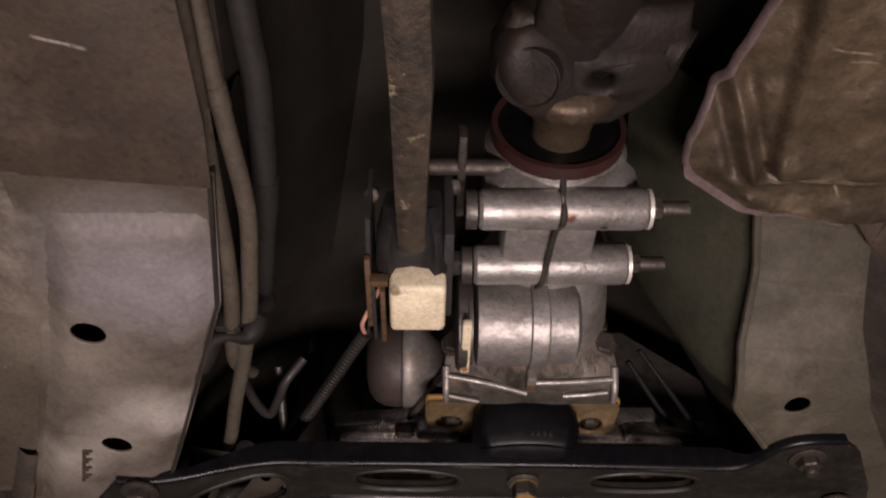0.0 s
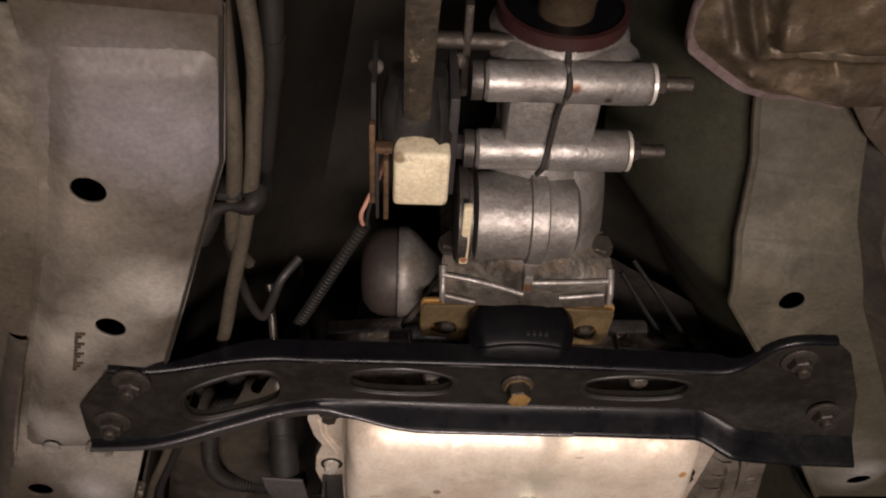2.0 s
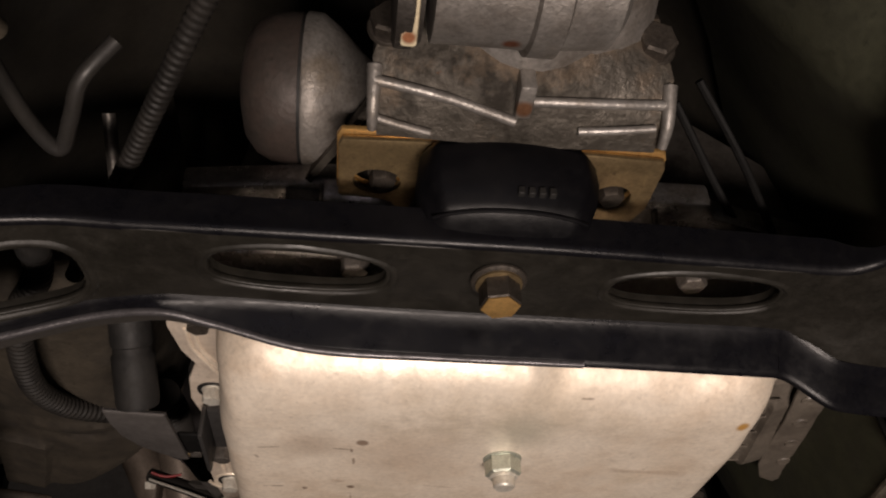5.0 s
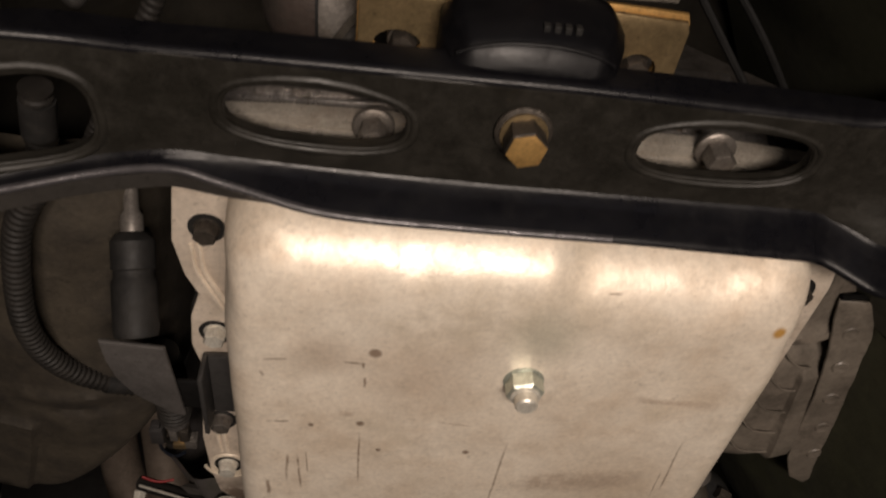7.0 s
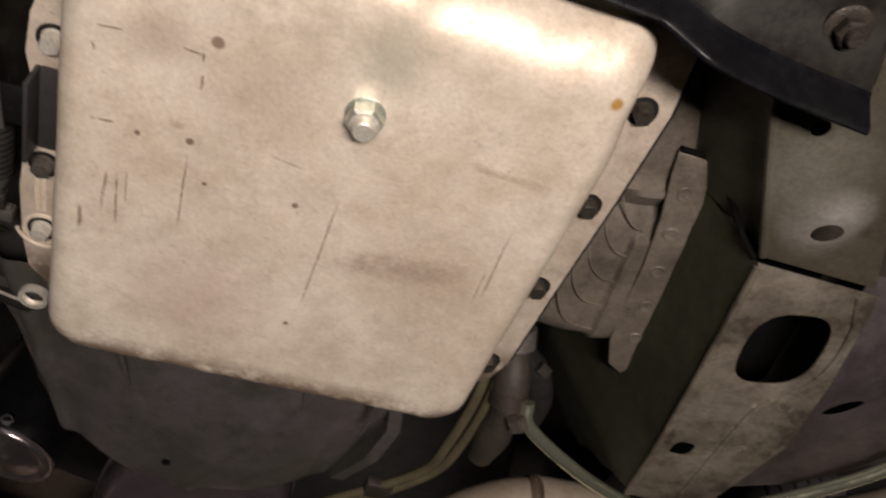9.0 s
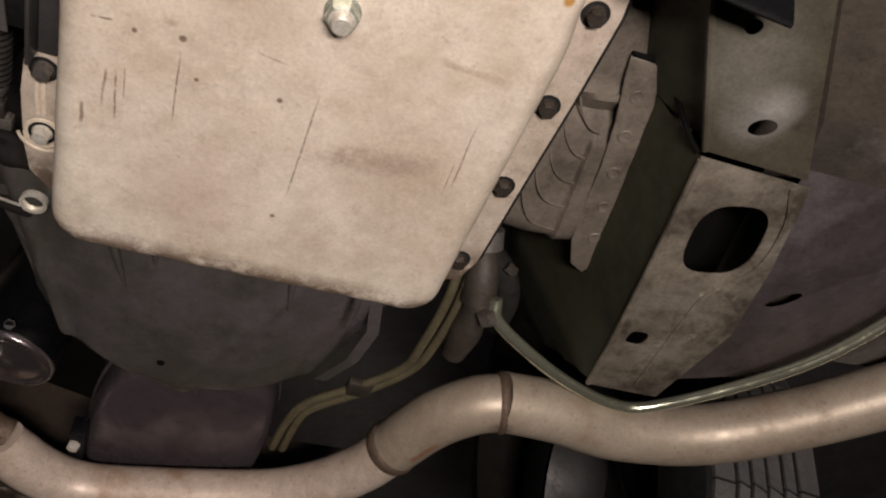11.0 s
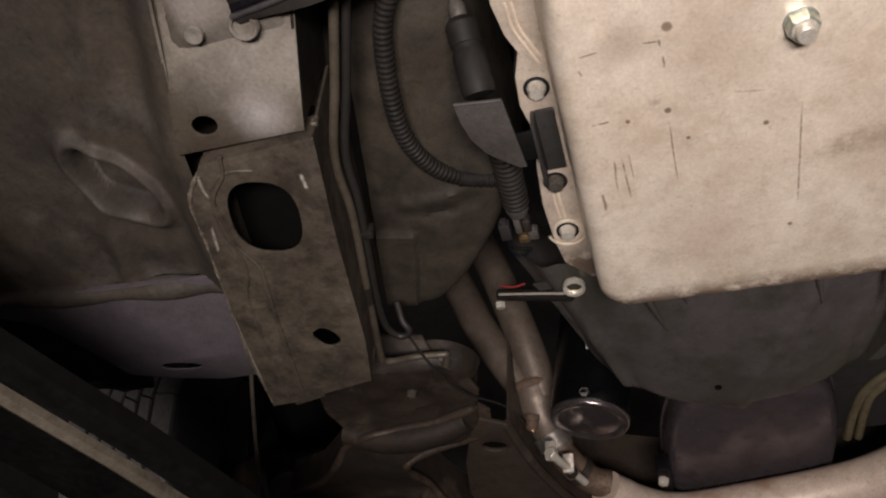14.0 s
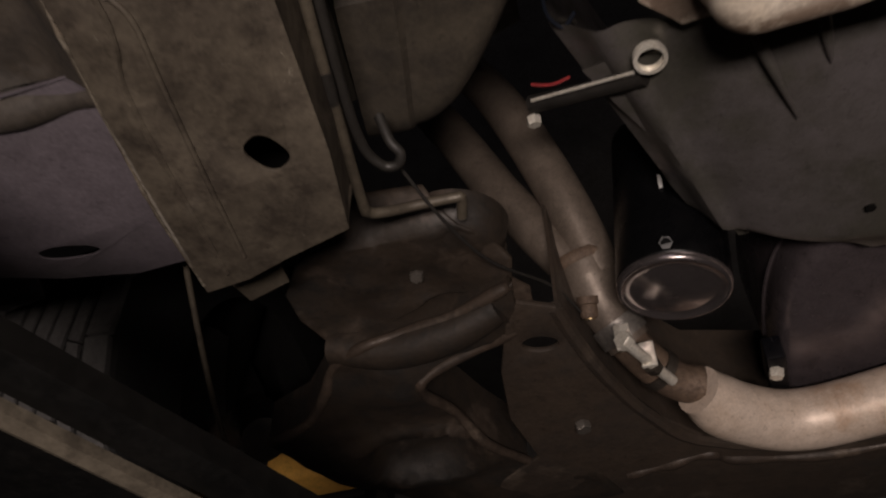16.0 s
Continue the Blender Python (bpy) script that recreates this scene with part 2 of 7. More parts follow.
M_RAIL = material("underbody_paint_beige", (0.088, 0.074, 0.056), (0.042, 0.033, 0.024), 0.40, 0.0, 6, 150, 0.75, 0.15, third=(0.23, 0.205, 0.17), third_scale=7, third_at=0.56, chips=(0.34, 0.31, 0.26), chips_at=0.66,
                  spots=((-0.152, 0.325, 1.518, 0.060, (0.30, 0.280, 0.295)), (-0.130, 0.335, 1.518, 0.042, (0.27, 0.25, 0.265)), (-0.172, 0.335, 1.518, 0.036, (0.26, 0.235, 0.24)), (-0.172, 0.446, 1.518, 0.036, (0.50, 0.47, 0.42)), (-0.158, 0.462, 1.518, 0.022, (0.52, 0.49, 0.45)), (-0.203, 0.384, 1.518, 0.050, (0.25, 0.22, 0.18)), (-0.236, 0.50, 1.518, 0.028, (0.40, 0.37, 0.32)), (-0.206, 0.475, 1.515, 0.030, (0.34, 0.31, 0.27)), (-0.256, 0.522, 1.515, 0.030, (0.24, 0.21, 0.18)), (-0.25, 0.64, 1.514, 0.075, (0.34, 0.315, 0.28)), (-0.262, 0.684, 1.513, 0.026, (0.44, 0.42, 0.42)), (-0.275, 0.60, 1.513, 0.03, (0.36, 0.34, 0.32)), (-0.305, 0.684, 1.513, 0.024, (0.06, 0.045, 0.033)), (-0.235, 0.612, 1.513, 0.018, (0.09, 0.06, 0.045)), (-0.286, 0.652, 1.513, 0.009, (0.07, 0.05, 0.04)), (-0.1570, 0.3240, 1.5195, 0.0011, (0.015, 0.014, 0.014)), (-0.1350, 0.3040, 1.5195, 0.0011, (0.015, 0.014, 0.014)), (-0.1220, 0.3030, 1.5195, 0.0011, (0.015, 0.014, 0.014)), (-0.1560, 0.3460, 1.5195, 0.0011, (0.015, 0.014, 0.014)), (-0.1380, 0.3540, 1.5195, 0.0011, (0.015, 0.014, 0.014)), (-0.1540, 0.3180, 1.5195, 0.0011, (0.015, 0.014, 0.014)), (-0.1400, 0.3140, 1.5195, 0.0011, (0.015, 0.014, 0.014)), (-0.1230, 0.3090, 1.5195, 0.0011, (0.015, 0.014, 0.014)), (-0.1480, 0.3320, 1.5195, 0.0011, (0.015, 0.014, 0.014))))
M_RAIL_PAD = material("worn_pad_paint", (0.128, 0.112, 0.092), (0.070, 0.057, 0.044), 0.40, 0.0, 7, 150, 0.7, 0.12, third=(0.155, 0.138, 0.118), third_scale=9, third_at=0.55, chips=(0.30, 0.27, 0.23), chips_at=0.68, spots=((-0.152, 0.325, 1.518, 0.062, (0.255, 0.238, 0.252)), (-0.130, 0.335, 1.518, 0.042, (0.235, 0.218, 0.23)), (-0.172, 0.335, 1.518, 0.036, (0.22, 0.20, 0.205)), (-0.172, 0.446, 1.518, 0.036, (0.50, 0.47, 0.42)), (-0.158, 0.462, 1.518, 0.022, (0.52, 0.49, 0.45)), (-0.203, 0.384, 1.518, 0.050, (0.25, 0.22, 0.18)), (-0.236, 0.50, 1.518, 0.028, (0.40, 0.37, 0.32)), (-0.206, 0.475, 1.515, 0.030, (0.34, 0.31, 0.27)), (-0.256, 0.522, 1.515, 0.030, (0.24, 0.21, 0.18)), (-0.25, 0.64, 1.514, 0.075, (0.34, 0.315, 0.28)), (-0.262, 0.684, 1.513, 0.026, (0.44, 0.42, 0.42)), (-0.275, 0.60, 1.513, 0.03, (0.36, 0.34, 0.32)), (-0.305, 0.684, 1.513, 0.024, (0.06, 0.045, 0.033)), (-0.235, 0.612, 1.513, 0.018, (0.09, 0.06, 0.045)), (-0.286, 0.652, 1.513, 0.009, (0.07, 0.05, 0.04)), (-0.1570, 0.3240, 1.5195, 0.0011, (0.015, 0.014, 0.014)), (-0.1350, 0.3040, 1.5195, 0.0011, (0.015, 0.014, 0.014)), (-0.1220, 0.3030, 1.5195, 0.0011, (0.015, 0.014, 0.014)), (-0.1560, 0.3460, 1.5195, 0.0011, (0.015, 0.014, 0.014)), (-0.1380, 0.3540, 1.5195, 0.0011, (0.015, 0.014, 0.014)), (-0.1540, 0.3180, 1.5195, 0.0011, (0.015, 0.014, 0.014)), (-0.1400, 0.3140, 1.5195, 0.0011, (0.015, 0.014, 0.014)), (-0.1230, 0.3090, 1.5195, 0.0011, (0.015, 0.014, 0.014)), (-0.1480, 0.3320, 1.5195, 0.0011, (0.015, 0.014, 0.014))))
M_FLAKE = material("flaking_sealer", (0.21, 0.185, 0.145), (0.06, 0.047, 0.034), 0.6, 0.0, 55, 260, 1.0, 0.4, third=(0.11, 0.085, 0.06), third_scale=45, third_at=0.48)
M_RAIL_F = material("front_rail_brown_paint", (0.110, 0.093, 0.071), (0.033, 0.025, 0.018), 0.42, 0.0, 11, 150, 0.95, 0.2, third=(0.145, 0.125, 0.10), third_scale=10, third_at=0.57, chips=(0.30, 0.27, 0.22), chips_at=0.645, segs=((-0.327, 0.718, -0.329, 0.740, 0.0022, (0.42, 0.40, 0.36)), (-0.253, 0.733, -0.2535, 0.748, 0.0018, (0.45, 0.43, 0.39)), (-0.340, 0.766, -0.348, 0.793, 0.0016, (0.36, 0.33, 0.29)), (-0.368, 0.845, -0.389, 0.975, 0.0013, (0.26, 0.235, 0.20))))
M_RAIL_RF = material("front_rail_grey_paint", (0.175, 0.155, 0.122), (0.045, 0.035, 0.025), 0.42, 0.0, 11, 150, 0.95, 0.2, third=(0.20, 0.18, 0.15), third_scale=10, third_at=0.57, chips=(0.30, 0.27, 0.22), chips_at=0.65)
M_RAIL_R = material("underbody_paint_olive", (0.072, 0.064, 0.045), (0.032, 0.027, 0.019), 0.55, 0.0, 6, 150, 0.7, 0.15, spec=0.3, third=(0.115, 0.100, 0.076), third_scale=8, third_at=0.55, chips=(0.30, 0.27, 0.22), chips_at=0.70,
                    # Pale spots by the front hole paint in the glare round it.
                    spots=((0.362, 0.698, 1.544, 0.030, (0.27, 0.26, 0.245)), (0.372, 0.69, 1.544, 0.022, (0.30, 0.29, 0.275)), (0.33, 0.67, 1.544, 0.05, (0.17, 0.16, 0.135))))
M_FLOOR = material("underseal_grey_brown", (0.074, 0.061, 0.047), (0.026, 0.02108, 0.01736), 0.5, 0.0, 6, 120, 0.8, 0.35, third=(0.10, 0.09, 0.08), third_scale=9, third_at=0.56, chips=(0.2, 0.18, 0.16), chips_at=0.71)
# Near-black for the tunnel; on the rail's side it paints in shade.
M_TUNNEL = material("tunnel_near_black", (0.024, 0.021, 0.0165), (0.012, 0.0108, 0.0088), 0.5, 0.0, 6, 120, 0.7, 0.2, spec=0.3)
M_OLIVE = material("tunnel_olive_paint", (0.045, 0.0455, 0.030), (0.023, 0.0228, 0.0155), 0.40, 0.0, 6, 120, 0.7, 0.15)
M_BROWN = material("brown_underseal", (0.0651, 0.04836, 0.03472), (0.0279, 0.02108, 0.01612), 0.45, 0.0, 8, 140, 0.8, 0.25, third=(0.115, 0.09, 0.068), third_scale=6, third_at=0.54, segs=((-0.163, 0.191, -0.142, 0.196, 0.0010, (0.32, 0.29, 0.25)), (-0.150, 0.194, -0.142, 0.196, 0.0012, (0.28, 0.25, 0.21))))
M_GREEN = material("olive_green_paint", (0.044, 0.046, 0.026), (0.022, 0.021, 0.013), 0.42, 0.0, 8, 140, 0.8, 0.2, third=(0.060, 0.058, 0.040), third_scale=12, third_at=0.58, chips=(0.10, 0.09, 0.065), chips_at=0.70)
M_PURPLE_DARK = material("dull_lilac_paint", (0.060, 0.050, 0.052), (0.030, 0.024, 0.023), 0.42, 0.0, 9, 160, 0.8, 0.12, third=(0.10, 0.088, 0.092), third_scale=7, third_at=0.56)
M_SILL = material("black_underseal", (0.016, 0.014, 0.015), (0.007, 0.006, 0.006), 0.4, 0.0, 16, 160, 0.8, 0.4, third=(0.045, 0.040, 0.044), third_scale=24, third_at=0.60)
M_PURPLE = material("grey_lilac_paint", (0.122, 0.106, 0.120), (0.066, 0.057, 0.062), 0.36, 0.0, 9, 160, 0.5, 0.08)
M_SHIELD = material("heat_shield_bronze", (0.1155, 0.08712, 0.05478), (0.0429, 0.03102, 0.0198), 0.36, 0.4, 11, 160, 0.85, 0.35, third=(0.22, 0.165, 0.105), third_scale=14, third_at=0.56, chips=(0.42, 0.36, 0.28), chips_at=0.69, segs=((0.166, 0.222, 0.19, 0.228, 0.0010, (0.38, 0.30, 0.22)), (0.178, 0.231, 0.194, 0.233, 0.0010, (0.38, 0.30, 0.22)), (0.206, 0.314, 0.213, 0.326, 0.0010, (0.38, 0.30, 0.22))))
M_SHIELD_RIM = material("heat_shield_rim", (0.27, 0.205, 0.20), (0.13, 0.085, 0.080), 0.36, 0.4, 40, 260, 0.6, 0.2)
M_LINE = material("brake_line_olive", (0.1085, 0.0924, 0.0686), (0.0525, 0.042, 0.0315), 0.42, 0.2, 30, 220, 0.7, 0.1)
M_LINE_DARK = material("dark_line", (0.0252, 0.0231, 0.0203), (0.0126, 0.0112, 0.0105), 0.45, 0.1, 30, 220, 0.6, 0.1)
M_BRONZE_LINE = material("gold_passivated_line", (0.22, 0.195, 0.12), (0.10, 0.085, 0.05), 0.36, 0.6, 30, 220, 0.6, 0.1)
M_LOOM = material("black_conduit", (0.012, 0.011, 0.010), (0.022, 0.019, 0.016), 0.52, 0.0, 30, 220, 0.6, 0.1, spec=0.22)
M_GREY_CAST = material("grey_brown_pressing", (0.058, 0.0490, 0.0372), (0.019, 0.0152, 0.0113), 0.45, 0.0, 8, 160, 0.9, 0.25, third=(0.066, 0.056, 0.043), third_scale=7, third_at=0.58, chips=(0.11, 0.093, 0.072), chips_at=0.70)
M_TOE = material("pale_grey_pressing", (0.155, 0.134, 0.110), (0.056, 0.045, 0.035), 0.42, 0.0, 9, 160, 0.75, 0.2, third=(0.16, 0.135, 0.11), third_scale=12, third_at=0.52)
M_CREAM = material("cream_plastic", (0.74, 0.66, 0.47), (0.48, 0.385, 0.24), 0.5, 0.0, 30, 220, 0.55, 0.15, spots=((0.0115, 0.4575, 1.560, 0.0034, (0.25, 0.07, 0.02)), (-0.031, 0.360, 1.543, 0.004, (0.2, 0.14, 0.08)), (-0.004, 0.393, 1.543, 0.003, (0.25, 0.18, 0.1))))
M_BROWN_CAN = material("brown_dusty_can", (0.055, 0.040, 0.034), (0.026, 0.022, 0.018), 0.45, 0.2, 22, 200, 0.7, 0.2)
M_SHAFT = material("brown_rusty_shaft", (0.020, 0.0138, 0.0096), (0.009, 0.0064, 0.0046), 0.5, 0.2, 18, 200, 0.8, 0.35, third=(0.038, 0.024, 0.015), third_scale=26, third_at=0.55)
M_RED = material("red_oxide_seal", (0.035, 0.011, 0.010), (0.018, 0.008, 0.007), 0.40, 0.0, 40, 260, 0.7, 0.1)
M_RUST_ROD = material("greasy_rod", (0.0385, 0.0336, 0.028), (0.0805, 0.0595, 0.0385), 0.42, 0.2, 45, 200, 0.9, 0.5, chips=(0.36, 0.29, 0.19), chips_at=0.62)
M_EXH = material("aluminised_pipe", (0.68, 0.57, 0.48), (0.42, 0.32, 0.24), 0.36, 0.2, 10, 220, 0.6, 0.10, grain=0.15, third=(0.40, 0.26, 0.17), third_scale=13, third_at=0.58, chips=(0.22, 0.13, 0.08), chips_at=0.69)
M_EXH_TAN = material("heat_stained_pipe", (0.44, 0.375, 0.295), (0.26, 0.205, 0.15), 0.34, 0.3, 7, 220, 0.65, 0.12, grain=0.12, third=(0.27, 0.165, 0.095), third_scale=8, third_at=0.60, chips=(0.16, 0.09, 0.055), chips_at=0.70, segs=((0.34, 1.102, 0.45, 1.108, 0.004, (0.22, 0.09, 0.035)), (0.272, 1.165, 0.290, 1.12, 0.005, (0.30, 0.12, 0.05)), (0.33, 1.075, 0.345, 1.09, 0.012, (0.13, 0.10, 0.085))))
M_EXH_RUST = material("rusted_pipe_weld", (0.155, 0.108, 0.076), (0.08, 0.053, 0.038), 0.5, 0.3, 60, 220, 0.7, 0.4)
M_YPIPE = material("dull_downpipe", (0.1612, 0.1302, 0.1054), (0.0868, 0.0682, 0.05456), 0.42, 0.4, 16, 220, 0.6, 0.12)
M_YOKE_NECK = material("turned_yoke_neck", (0.115, 0.085, 0.055), (0.05, 0.034, 0.021), 0.38, 0.6, 30, 240, 0.7, 0.2, third=(0.16, 0.12, 0.08), third_scale=40, third_at=0.55)
M_SUB = material("rusty_black_subframe", (0.038, 0.0285, 0.0215), (0.010, 0.008, 0.0064), 0.42, 0.1, 12, 150, 0.8, 0.3, third=(0.075, 0.056, 0.043), third_scale=17, third_at=0.57, chips=(0.16, 0.13, 0.10), chips_at=0.70)
# Paler copy of the subframe colour paints light along its edges.
M_SUB_EDGE = material("lit_subframe_edge", (0.068, 0.050, 0.038), (0.028, 0.020, 0.015), 0.38, 0.2, 18, 150, 0.8, 0.25, third=(0.13, 0.10, 0.075), third_scale=22, third_at=0.58)
M_BEAM = material("rust_brown_beam", (0.056, 0.042, 0.032), (0.028, 0.021, 0.016), 0.42, 0.1, 12, 150, 0.8, 0.3, third=(0.10, 0.078, 0.060), third_scale=11, third_at=0.56, chips=(0.20, 0.17, 0.14), chips_at=0.69)
M_OPAN = material("dark_gloss_sump", (0.105, 0.088, 0.094), (0.050, 0.042, 0.046), 0.16, 0.5, 9, 220, 0.5, 0.05)
M_FILTER = material("black_filter_paint", (0.003, 0.003, 0.0035), (0.005, 0.005, 0.005), 0.25, 0.0, 20, 220, 0.4, 0.02, spec=0.25)
M_FILTER_END = material("filter_end_paint", (0.34, 0.30, 0.30), (0.20, 0.17, 0.17), 0.13, 0.9, 14, 220, 0.5, 0.02, grain=0.08)
M_BRACKET = material("grey_bracket", (0.0504, 0.0476, 0.0476), (0.028, 0.0252, 0.0238), 0.36, 0.3, 25, 220, 0.5, 0.08)
M_BRACKET_LIGHT = material("dusty_grey_bracket", (0.105, 0.098, 0.094), (0.060, 0.054, 0.050), 0.40, 0.3, 25, 220, 0.5, 0.08)
M_BRACKET_DARK = material("dark_grey_bracket", (0.045, 0.043, 0.042), (0.026, 0.024, 0.023), 0.40, 0.2, 25, 220, 0.5, 0.08)
M_TYRE = material("tyre_tread", (0.115, 0.110, 0.108), (0.06, 0.057, 0.055), 0.65, 0.0, 25, 220, 0.5, 0.3)
M_TYRE_DARK = material("tyre_rubber", (0.010, 0.010, 0.010), (0.018, 0.017, 0.016), 0.7, 0.0, 25, 220, 0.5, 0.3, spec=0.2)
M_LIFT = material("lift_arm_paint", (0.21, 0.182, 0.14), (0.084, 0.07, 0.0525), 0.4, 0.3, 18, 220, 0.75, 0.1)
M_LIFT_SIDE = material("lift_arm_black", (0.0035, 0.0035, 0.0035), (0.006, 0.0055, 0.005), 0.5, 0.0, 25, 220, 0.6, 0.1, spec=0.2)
M_RUST_PLATE = material("rusty_bracket_edge", (0.16, 0.095, 0.05), (0.06, 0.035, 0.02), 0.45, 0.3, 40, 260, 0.8, 0.25)
M_RED_WIRE = material("red_wire", (0.22, 0.014, 0.016), (0.09, 0.014, 0.014), 0.4, 0, 40, 220, 0.4, 0.02)
M_BLUE_WIRE = material("blue_wire", (0.008, 0.011, 0.018), (0.005, 0.006, 0.01), 0.4, 0, 40, 220, 0.4, 0.02)
M_PINK_WIRE = material("pink_wire", (0.52, 0.27, 0.20), (0.33, 0.16, 0.12), 0.45, 0, 40, 220, 0.4, 0.02)
M_WHITE = material("white_print", (0.8, 0.8, 0.78), (0.6, 0.6, 0.58), 0.5, 0, 40, 220, 0.3, 0.02)
M_AMBER = material("amber_lit_patch", (0.75, 0.42, 0.10), (0.5, 0.25, 0.05), 0.3, 0, 40, 220, 0.3, 0.02)
M_CONCRETE = material("workshop_concrete", (0.26, 0.25, 0.24), (0.15, 0.145, 0.14), 0.6, 0, 2, 60, 0.7, 0.2)
M_WALL = material("workshop_wall_paint", (0.30, 0.29, 0.28), (0.2, 0.19, 0.185), 0.6, 0, 1.5, 60, 0.6, 0.1)
# Near-black standing in for the shade inside holes and gaps.
M_HOLE = material("hole_shade_black", (0.004, 0.0038, 0.0036), (0.0025, 0.0023, 0.002), 0.8, 0, 20, 200, 0.5, 0.1, spec=0.1)


# ---- makers ----
def finish(name, bm, mat, angle=38):
    me = bpy.data.meshes.new(name)
    bmesh.ops.recalc_face_normals(bm, faces=bm.faces)
    bm.to_mesh(me)
    bm.free()
    me.materials.append(mat)
    me.polygons.foreach_set("use_smooth", [True] * len(me.polygons))
    me.set_sharp_from_angle(angle=radians(angle))
    return me


def thing(name, label, category, at=(0, 0, 0), group="", kind=""):
    ob = new(name)
    ob.empty_display_size = 0.02
    ob.location = at
    return tagged(ob, label, category, group, kind)


def solid(name, bm, mat, label, category="", group="", kind=""):
    return tagged(new(name, finish(name, bm, mat)), label, category, group, kind)


def part(name, bm, mat, parent, label="", angle=38):
    ob = new(name, finish(name, bm, mat, angle))
    ob.parent = parent
    ob.matrix_parent_inverse = Matrix.Translation(-parent.location)
    return tagged(ob, label)


def join(*bms):
    out = bmesh.new()
    for b in bms:
        me = bpy.data.meshes.new("joining")
        b.to_mesh(me)
        b.free()
        out.from_mesh(me)
        bpy.data.meshes.remove(me)
    return out


def smooth_path(points, per=8):
    pts = [Vector(p) for p in points]
    if len(pts) < 3:
        return pts
    ext = [pts[0] * 2 - pts[1]] + pts + [pts[-1] * 2 - pts[-2]]
    out = []
    for i in range(1, len(ext) - 2):
        a, b, c, d = ext[i - 1:i + 3]
        for k in range(per):
            t = k / per
            out.append(0.5 * ((2 * b) + (c - a) * t + (2 * a - 5 * b + 4 * c - d) * t * t + (3 * b - a - 3 * c + d) * t ** 3))
    return out + [pts[-1]]


def rings_mesh(rings, closed=True, caps=True):
    bm = bmesh.new()
    vs = [[bm.verts.new(p) for p in r] for r in rings]
    n = len(rings[0])
    for a, b in zip(vs, vs[1:]):
        for i in range(n if closed else n - 1):
            j = (i + 1) % n
            bm.faces.new((a[i], a[j], b[j], b[i]))
    if caps and closed:
        bm.faces.new(list(reversed(vs[0])))
        bm.faces.new(vs[-1])
    return bm


def tube(points, r, seg=12, per=8, straight=False, caps=True):
    """A pipe along points; r is a number or a function of 0..1 along the length."""
    pts = [Vector(p) for p in points] if straight else smooth_path(points, per)
    rings, up = [], None
    for i, p in enumerate(pts):
        d = (pts[min(i + 1, len(pts) - 1)] - pts[max(i - 1, 0)]).normalized()
        if up is None:
            up = d.orthogonal().normalized()
        up = (up - d * up.dot(d)).normalized()
        side = d.cross(up)
        rad = r(i / (len(pts) - 1)) if callable(r) else r
        rings.append([p + (up * math.cos(2 * math.pi * k / seg) + side * math.sin(2 * math.pi * k / seg)) * rad for k in range(seg)])
    return rings_mesh(rings, True, caps)


def conduit(points, r, pitch=0.0042, seg=14):
    """A corrugated conduit."""
    pts = smooth_path(points, 24)
    length = [0.0]
    for a, b in zip(pts, pts[1:]):
        length.append(length[-1] + (b - a).length)
    step, out, k = pitch / 4, [], 0
    n = int(length[-1] / step)
    for i in range(n):
        s = i * step
        while k < len(length) - 2 and length[k + 1] < s:
            k += 1
        f = (s - length[k]) / max(1e-9, length[k + 1] - length[k])
        out.append(pts[k].lerp(pts[k + 1], f))
    wave = (1.0, 1.0, 0.84, 0.84)
    return tube(out, lambda u: r * wave[round(u * (n - 1)) % 4], seg, straight=True)


def lathe(profile, origin, axis, seg=28, caps=True):
    """profile: (radius, height) along axis from origin."""
    a = Vector(axis).normalized()
    u = a.orthogonal().normalized()
    v = a.cross(u)
    o = Vector(origin)
    return rings_mesh([[o + a * h + (u * math.cos(2 * math.pi * k / seg) + v * math.sin(2 * math.pi * k / seg)) * max(r, 1e-5) for k in range(seg)] for r, h in profile], True, caps)


def box(lo, hi, bevel=0.002, seg=2):
    bm = bmesh.new()
    bmesh.ops.create_cube(bm, size=1)
    for v in bm.verts:
        v.co = Vector([lo[i] + (v.co[i] + 0.5) * (hi[i] - lo[i]) for i in range(3)])
    if bevel:
        bmesh.ops.bevel(bm, geom=bm.edges[:], offset=bevel, segments=seg, affect="EDGES", profile=0.5)
    return bm


def oval(cx, cy, rx, ry, turn=0, n=24, power=2.0):
    out = []
    for k in range(n):
        a = 2 * math.pi * k / n
        c, s = math.cos(a), math.sin(a)
        x, y = math.copysign(abs(c) ** (2 / power), c) * rx, math.copysign(abs(s) ** (2 / power), s) * ry
        t = radians(turn)
        out.append((cx + x * math.cos(t) - y * math.sin(t), cy + x * math.sin(t) + y * math.cos(t)))
    return out


